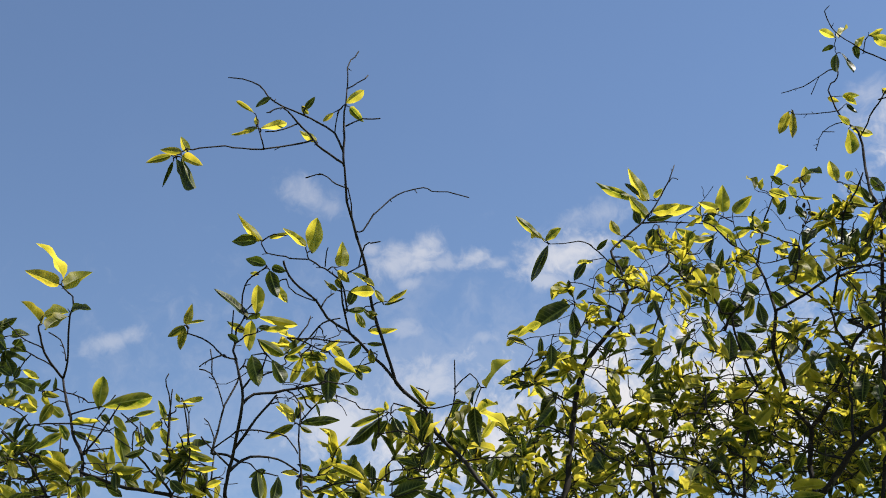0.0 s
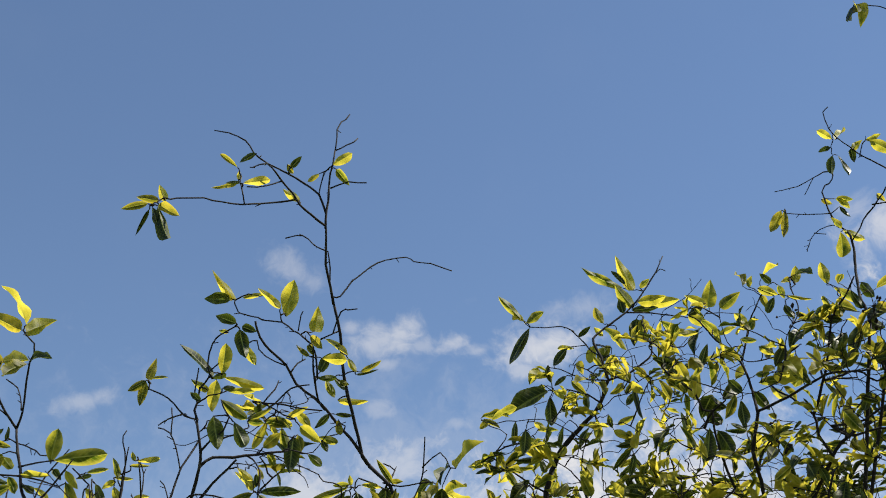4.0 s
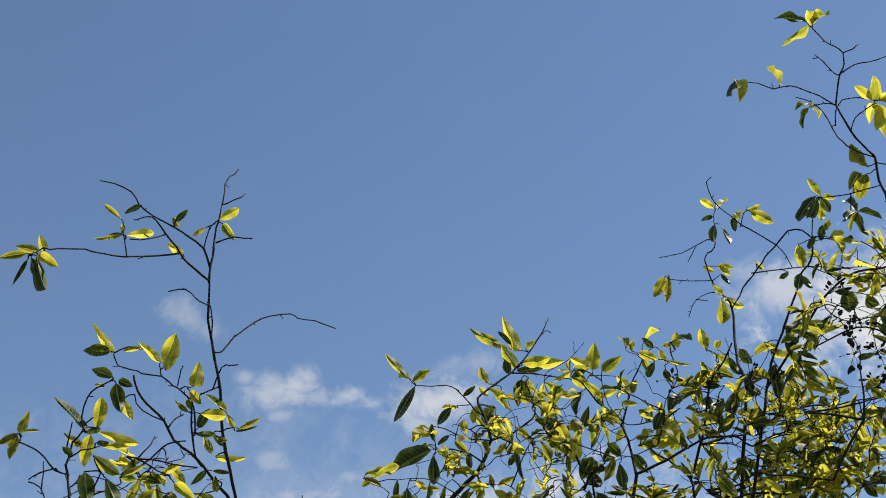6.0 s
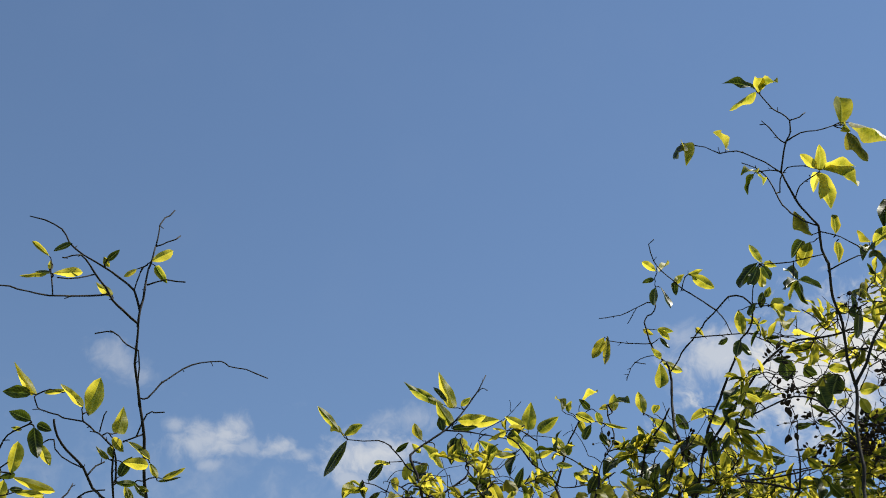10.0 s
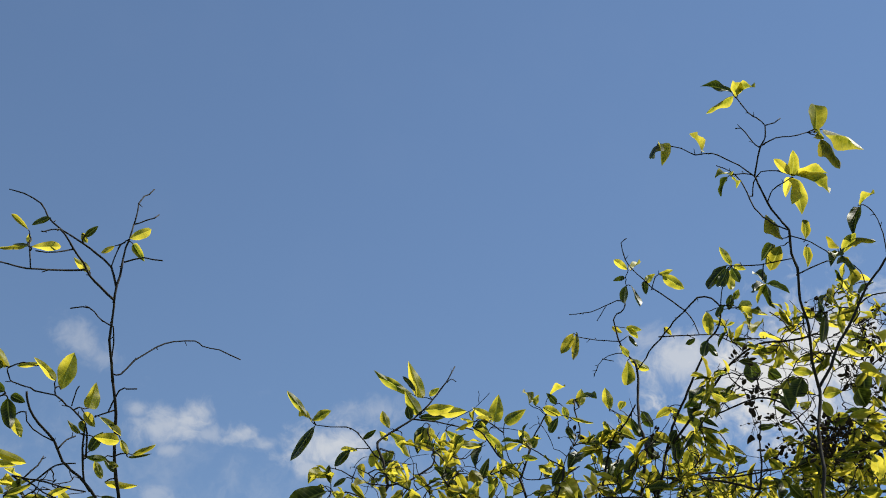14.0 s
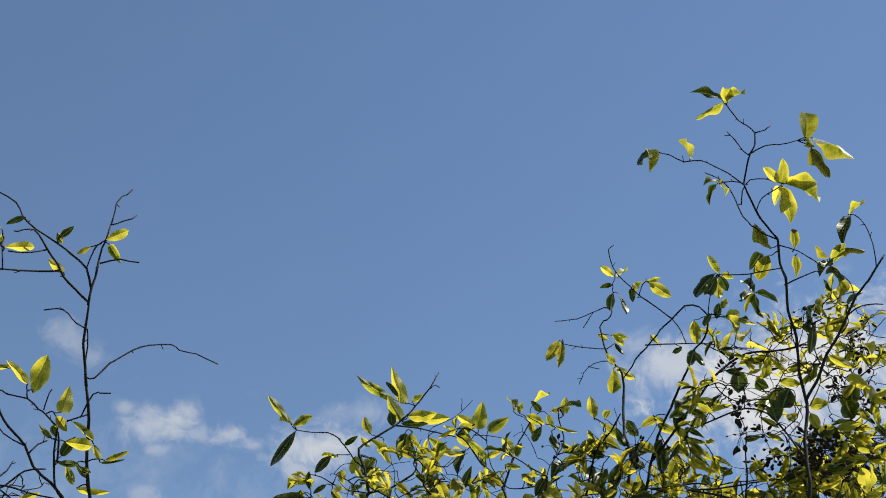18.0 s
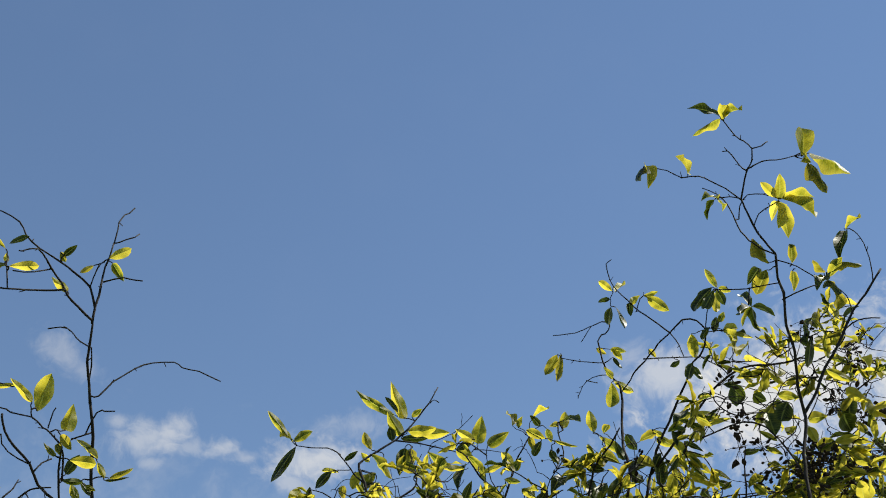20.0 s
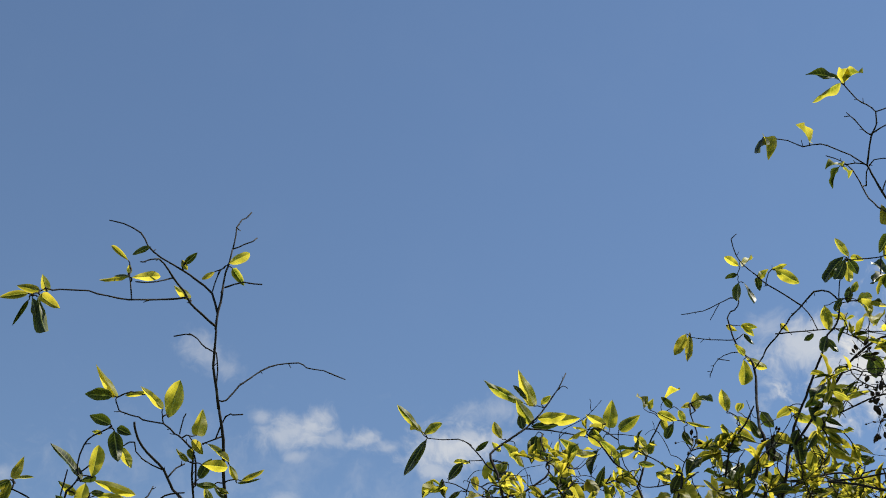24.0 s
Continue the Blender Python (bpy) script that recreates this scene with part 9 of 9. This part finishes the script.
twig(tree, (1.398, 3.275, 3.901), (1.397, 3.276, 3.912))
leaf(tree, OLD_SHADED, (1.397, 3.276, 3.912), (1.335, 3.212, 3.813), 0.046, -24)
leaf(tree, OLD_SHADED, (1.401, 3.273, 3.900), (1.398, 3.192, 3.794), 0.046, -15)
grow_down(tree)
finish(tree)

# ---------------------------------------------------------------- darker bush behind the sapling
backbush = Plant("background_bush", (-2.35, 4.3, 0.0), "dark green bush with small rounded leaves behind the sapling", "bush", 15)
limb(backbush, 5.6, 3.2, (-2.171, 3.905, 2.744), (-2.218, 3.952, 2.956), (-2.272, 3.982, 3.134), (-2.296, 4.021, 3.299), (-2.308, 4.052, 3.423))
limb(backbush, 3.2, 1.6, (-2.287, 4.006, 3.237), (-2.320, 3.977, 3.252), (-2.359, 3.944, 3.264), (-2.409, 3.901, 3.247))
limb(backbush, 2.4, 1.6, (-2.272, 3.982, 3.134), (-2.310, 3.943, 3.164), (-2.360, 3.894, 3.171), (-2.425, 3.828, 3.152))
limb(backbush, 2.4, 1.6, (-2.305, 4.044, 3.392), (-2.252, 4.045, 3.438), (-2.202, 4.049, 3.458))
limb(backbush, 2.4, 1.6, (-2.304, 4.040, 3.376), (-2.233, 4.060, 3.409), (-2.184, 4.072, 3.416))
limb(backbush, 2.4, 1.6, (-2.299, 4.029, 3.330), (-2.358, 4.040, 3.422), (-2.413, 4.041, 3.483))
limb(backbush, 2.4, 1.6, (-2.325, 3.973, 3.253), (-2.356, 3.979, 3.202), (-2.376, 3.994, 3.145))
limb(backbush, 2.4, 1.6, (-2.308, 4.052, 3.423), (-2.337, 4.018, 3.501), (-2.367, 3.988, 3.546))
limb(backbush, 2.4, 1.6, (-2.224, 3.759, 3.286), (-2.183, 3.714, 3.432), (-2.160, 3.676, 3.541), (-2.136, 3.656, 3.612))
leaf(backbush, OLD_SHADED, (-2.367, 3.988, 3.546), (-2.376, 3.889, 3.509), 0.042, 61)
twig(backbush, (-2.367, 3.988, 3.546), (-2.361, 3.992, 3.549))
leaf(backbush, OLD_SHADED, (-2.361, 3.992, 3.549), (-2.357, 4.059, 3.566), 0.025, -43)
leaf(backbush, OLD_SHADED, (-2.205, 3.744, 3.341), (-2.296, 3.784, 3.364), 0.048, 87)
twig(backbush, (-2.326, 4.031, 3.472), (-2.295, 4.049, 3.488))
leaf(backbush, OLD_SHADED, (-2.295, 4.049, 3.488), (-2.192, 4.054, 3.531), 0.042, -76)
twig(backbush, (-2.246, 4.046, 3.440), (-2.252, 4.042, 3.448))
leaf(backbush, OLD_SHADED, (-2.252, 4.042, 3.448), (-2.183, 3.989, 3.376), 0.060, 73)
twig(backbush, (-2.239, 4.046, 3.443), (-2.239, 4.047, 3.449))
leaf(backbush, OLD_SHADED, (-2.239, 4.047, 3.449), (-2.228, 3.990, 3.458), 0.046, 47)
leaf(backbush, OLD_SHADED, (-2.202, 4.049, 3.458), (-2.182, 4.147, 3.497), 0.039, -56)
leaf(backbush, OLD_SHADED, (-2.202, 4.049, 3.458), (-2.160, 4.024, 3.455), 0.032, -37)
twig(backbush, (-2.196, 4.069, 3.414), (-2.200, 4.067, 3.420))
leaf(backbush, OLD_SHADED, (-2.200, 4.067, 3.420), (-2.193, 4.157, 3.433), 0.055, -46)
twig(backbush, (-2.190, 4.070, 3.415), (-2.195, 4.068, 3.425))
leaf(backbush, OLD_SHADED, (-2.195, 4.068, 3.425), (-2.156, 4.029, 3.435), 0.037, -10)
leaf(backbush, OLD_SHADED, (-2.227, 4.061, 3.409), (-2.241, 4.125, 3.357), 0.037, -35)
twig(backbush, (-2.259, 4.052, 3.397), (-2.262, 4.051, 3.408))
leaf(backbush, OLD_SHADED, (-2.262, 4.051, 3.408), (-2.287, 4.132, 3.386), 0.055, -36)
leaf(backbush, OLD_SHADED, (-2.281, 4.043, 3.417), (-2.248, 4.008, 3.312), 0.051, 36)
twig(backbush, (-2.312, 4.048, 3.433), (-2.324, 4.041, 3.420))
leaf(backbush, OLD_SHADED, (-2.324, 4.041, 3.420), (-2.375, 4.105, 3.393), 0.055, -6)
twig(backbush, (-2.319, 4.039, 3.452), (-2.334, 4.031, 3.439))
leaf(backbush, OLD_SHADED, (-2.334, 4.031, 3.439), (-2.257, 3.990, 3.361), 0.055, 45)
leaf(backbush, OLD_SHADED, (-2.391, 3.917, 3.256), (-2.484, 3.950, 3.269), 0.036, -94)
twig(backbush, (-2.349, 3.952, 3.261), (-2.345, 3.955, 3.278))
leaf(backbush, OLD_SHADED, (-2.345, 3.955, 3.278), (-2.346, 3.884, 3.272), 0.041, 42)
leaf(backbush, OLD_SHADED, (-2.341, 3.960, 3.258), (-2.423, 4.000, 3.275), 0.034, -71)
twig(backbush, (-2.330, 3.969, 3.255), (-2.323, 3.973, 3.283))
leaf(backbush, OLD_SHADED, (-2.323, 3.973, 3.283), (-2.318, 4.067, 3.296), 0.036, -48)
twig(backbush, (-2.349, 3.977, 3.215), (-2.356, 3.973, 3.221))
leaf(backbush, OLD_SHADED, (-2.356, 3.973, 3.221), (-2.448, 4.009, 3.267), 0.039, -40)
twig(backbush, (-2.356, 3.979, 3.202), (-2.364, 3.974, 3.201))
leaf(backbush, OLD_SHADED, (-2.364, 3.974, 3.201), (-2.373, 4.054, 3.263), 0.041, 39)
twig(backbush, (-2.335, 3.918, 3.168), (-2.335, 3.919, 3.174))
leaf(backbush, OLD_SHADED, (-2.335, 3.919, 3.174), (-2.339, 3.831, 3.147), 0.033, 42)
leaf(backbush, OLD_SHADED, (-2.399, 3.854, 3.160), (-2.486, 3.897, 3.214), 0.053, -61)
twig(backbush, (-2.409, 3.844, 3.157), (-2.404, 3.847, 3.147))
leaf(backbush, OLD_SHADED, (-2.404, 3.847, 3.147), (-2.478, 3.883, 3.155), 0.031, 82)
twig(backbush, (-2.409, 3.844, 3.157), (-2.410, 3.844, 3.136))
leaf(backbush, OLD_SHADED, (-2.410, 3.844, 3.136), (-2.389, 3.772, 3.069), 0.049, -17)
twig(backbush, (-2.299, 4.029, 3.330), (-2.277, 4.041, 3.327))
leaf(backbush, OLD_SHADED, (-2.277, 4.041, 3.327), (-2.267, 3.973, 3.268), 0.037, -29)
twig(backbush, (-2.316, 3.981, 3.250), (-2.313, 3.983, 3.253))
leaf(backbush, OLD_SHADED, (-2.313, 3.983, 3.253), (-2.362, 4.007, 3.277), 0.032, -72)
twig(backbush, (-2.287, 4.006, 3.237), (-2.263, 4.020, 3.231))
leaf(backbush, OLD_SHADED, (-2.263, 4.020, 3.231), (-2.328, 4.071, 3.201), 0.032, -22)
twig(backbush, (-2.136, 3.656, 3.612), (-2.138, 3.655, 3.627))
leaf(backbush, OLD_SHADED, (-2.138, 3.655, 3.627), (-2.086, 3.597, 3.652), 0.043, 3)
twig(backbush, (-2.136, 3.656, 3.612), (-2.133, 3.658, 3.617))
leaf(backbush, MID, (-2.133, 3.658, 3.617), (-2.062, 3.621, 3.596), 0.039, -47)
leaf(backbush, OLD_SHADED, (-2.136, 3.656, 3.612), (-2.134, 3.716, 3.624), 0.039, -42)
leaf(backbush, OLD_SHADED, (-2.140, 3.658, 3.607), (-2.161, 3.739, 3.589), 0.031, -43)
leaf(backbush, OLD_SHADED, (-2.144, 3.660, 3.597), (-2.176, 3.716, 3.584), 0.026, -18)
twig(backbush, (-2.227, 4.047, 3.448), (-2.245, 4.037, 3.490))
leaf(backbush, OLD_SHADED, (-2.245, 4.037, 3.490), (-2.248, 4.099, 3.540), 0.032, 43)
twig(backbush, (-2.242, 4.057, 3.405), (-2.231, 4.063, 3.388))
leaf(backbush, OLD_SHADED, (-2.231, 4.063, 3.388), (-2.178, 4.049, 3.290), 0.040, -69)
leaf(backbush, OLD_SHADED, (-2.223, 4.062, 3.409), (-2.131, 4.047, 3.351), 0.039, 31)
leaf(backbush, OLD_SHADED, (-2.134, 3.914, 3.214), (-2.124, 4.013, 3.261), 0.039, -42)
leaf(backbush, OLD_SHADED, (-2.281, 4.047, 3.407), (-2.210, 4.010, 3.375), 0.041, 78)
twig(backbush, (-2.304, 4.040, 3.376), (-2.315, 4.034, 3.383))
leaf(backbush, OLD_SHADED, (-2.315, 4.034, 3.383), (-2.253, 3.999, 3.375), 0.046, -43)
twig(backbush, (-2.250, 4.055, 3.401), (-2.238, 4.062, 3.365))
leaf(backbush, OLD_SHADED, (-2.238, 4.062, 3.365), (-2.275, 4.127, 3.327), 0.050, -17)
twig(backbush, (-2.296, 4.021, 3.299), (-2.278, 4.031, 3.291))
leaf(backbush, OLD_SHADED, (-2.278, 4.031, 3.291), (-2.268, 4.111, 3.254), 0.050, -59)
thicket(backbush, (-2.236, 3.972, 3.076), (0.23, 0.30, 0.25), 24, 0.55)
thicket(backbush, (-2.251, 3.964, 2.932), (0.25, 0.30, 0.15), 16, 0.55)
grow_down(backbush)
finish(backbush)


# ---------------------------------------------------------------- dry seed heads
def capsule_mesh():
    """A withered seed capsule: an egg with five ribs and a short beak."""
    verts, faces, rows, sides = [], [], 5, 6
    for i in range(rows):
        v = i / (rows - 1)
        r = 0.5 * math.sin(math.pi * (0.06 + 0.9 * v)) ** 0.8
        for k in range(sides):
            a = k * math.tau / sides
            verts.append((r * math.cos(a) * (1.0 + 0.25 * (k % 2)), r * math.sin(a) * (1.0 + 0.25 * (k % 2)), v * 1.2))
    for i in range(rows - 1):
        for k in range(sides):
            a, b = i * sides + k, i * sides + (k + 1) % sides
            faces.append((a, b, b + sides, a + sides))
    faces.append(tuple(range(sides))[::-1])
    faces.append(tuple(range((rows - 1) * sides, rows * sides)))
    return mesh_of("capsule", verts, faces, None, [HUSK])


CAPSULE = capsule_mesh()
head_rng = random.Random(21)


def seed_head(base, tip, capsules):
    """A dry panicle: a thin stalk with side stalks, and a shrivelled capsule at the end of each."""
    base, tip = Vector(base), Vector(tip)
    top = tagged(new("dry_seed_head"), "withered dark brown seed head of small capsules on a thin stalk", "seed head", "dry seed heads on the bush")
    top.location = base
    rng, d = head_rng, tip - base
    side = d.orthogonal().normalized() * d.length * 0.15
    line = smooth_line([base, base + d * 0.5 + side, tip], 0.015)
    verts, faces = tube(line, 0.0016, 0.0008, 5, rng)
    for k in range(capsules):
        at = line[int(len(line) * rng.uniform(0.35, 0.999))]
        end = at + Vector((rng.gauss(0, 1), rng.gauss(0, 1), rng.gauss(0.1, 1))).normalized() * rng.uniform(0.012, 0.045)
        v, f = tube([at, at.lerp(end, 0.5) + Vector((0, 0, 0.003)), end], 0.0008, 0.0006, 4, rng)
        o = len(verts)
        verts += v
        faces += [tuple(i + o for i in face) for face in f]
        cap = new("capsule", CAPSULE)
        cap.parent = top
        size = rng.uniform(0.007, 0.016)
        cap.matrix_basis = Matrix.Translation(end - base) @ (end - at).to_track_quat("Z", "Y").to_matrix().to_4x4() @ Matrix.Diagonal((size, size * rng.uniform(0.25, 0.9), size * rng.uniform(0.7, 1.7), 1))
    stalk = new("stalk", mesh_of("stalk", verts, faces, None, [HUSK]))
    stalk.parent = top
    stalk.matrix_basis = Matrix.Translation(-base)


seed_head((1.216, 3.675, 3.516), (1.157, 3.642, 3.616), 15)
seed_head((1.246, 3.710, 3.624), (1.251, 3.730, 3.659), 11)
seed_head((1.216, 3.675, 3.516), (1.179, 3.642, 3.478), 13)
seed_head((1.272, 3.687, 3.605), (1.302, 3.684, 3.428), 23)
seed_head((1.427, 3.692, 3.866), (1.442, 3.648, 3.983), 8)
seed_head((1.639, 3.682, 3.776), (1.641, 3.711, 3.957), 27)
seed_head((1.667, 3.669, 3.912), (1.666, 3.677, 4.006), 6)
seed_head((1.349, 3.570, 3.377), (1.402, 3.543, 3.443), 27)
seed_head((1.407, 3.754, 3.438), (1.512, 3.713, 3.495), 30)
seed_head((1.407, 3.754, 3.438), (1.482, 3.720, 3.398), 27)
seed_head((1.573, 3.711, 3.419), (1.553, 3.663, 3.513), 27)
seed_head((1.609, 3.695, 3.453), (1.597, 3.666, 3.497), 20)
seed_head((1.302, 3.742, 3.400), (1.251, 3.722, 3.442), 20)
seed_head((1.392, 3.753, 3.433), (1.377, 3.812, 3.493), 23)
seed_head((0.944, 4.125, 3.630), (0.978, 4.151, 3.706), 17)
seed_head((0.642, 3.854, 3.486), (0.650, 4.012, 3.592), 8)
seed_head((1.228, 3.890, 3.876), (1.218, 3.852, 3.842), 11)
seed_head((1.348, 3.573, 3.385), (1.374, 3.528, 3.340), 23)
seed_head((1.508, 3.739, 3.408), (1.570, 3.777, 3.489), 23)
seed_head((1.346, 3.580, 3.403), (1.458, 3.533, 3.423), 23)
seed_head((1.476, 3.780, 3.557), (1.443, 3.740, 3.566), 24)
seed_head((1.522, 3.780, 3.530), (1.508, 3.740, 3.542), 18)
seed_head((1.492, 3.780, 3.478), (1.462, 3.740, 3.413), 18)
seed_head((1.590, 3.780, 3.505), (1.548, 3.740, 3.474), 22)
seed_head((1.683, 3.780, 3.562), (1.694, 3.740, 3.566), 22)
seed_head((1.449, 3.780, 3.505), (1.398, 3.740, 3.466), 24)
seed_head((1.655, 3.780, 3.685), (1.641, 3.740, 3.688), 25)
seed_head((1.733, 3.780, 3.755), (1.688, 3.740, 3.681), 26)
seed_head((1.555, 3.780, 3.731), (1.574, 3.740, 3.753), 22)
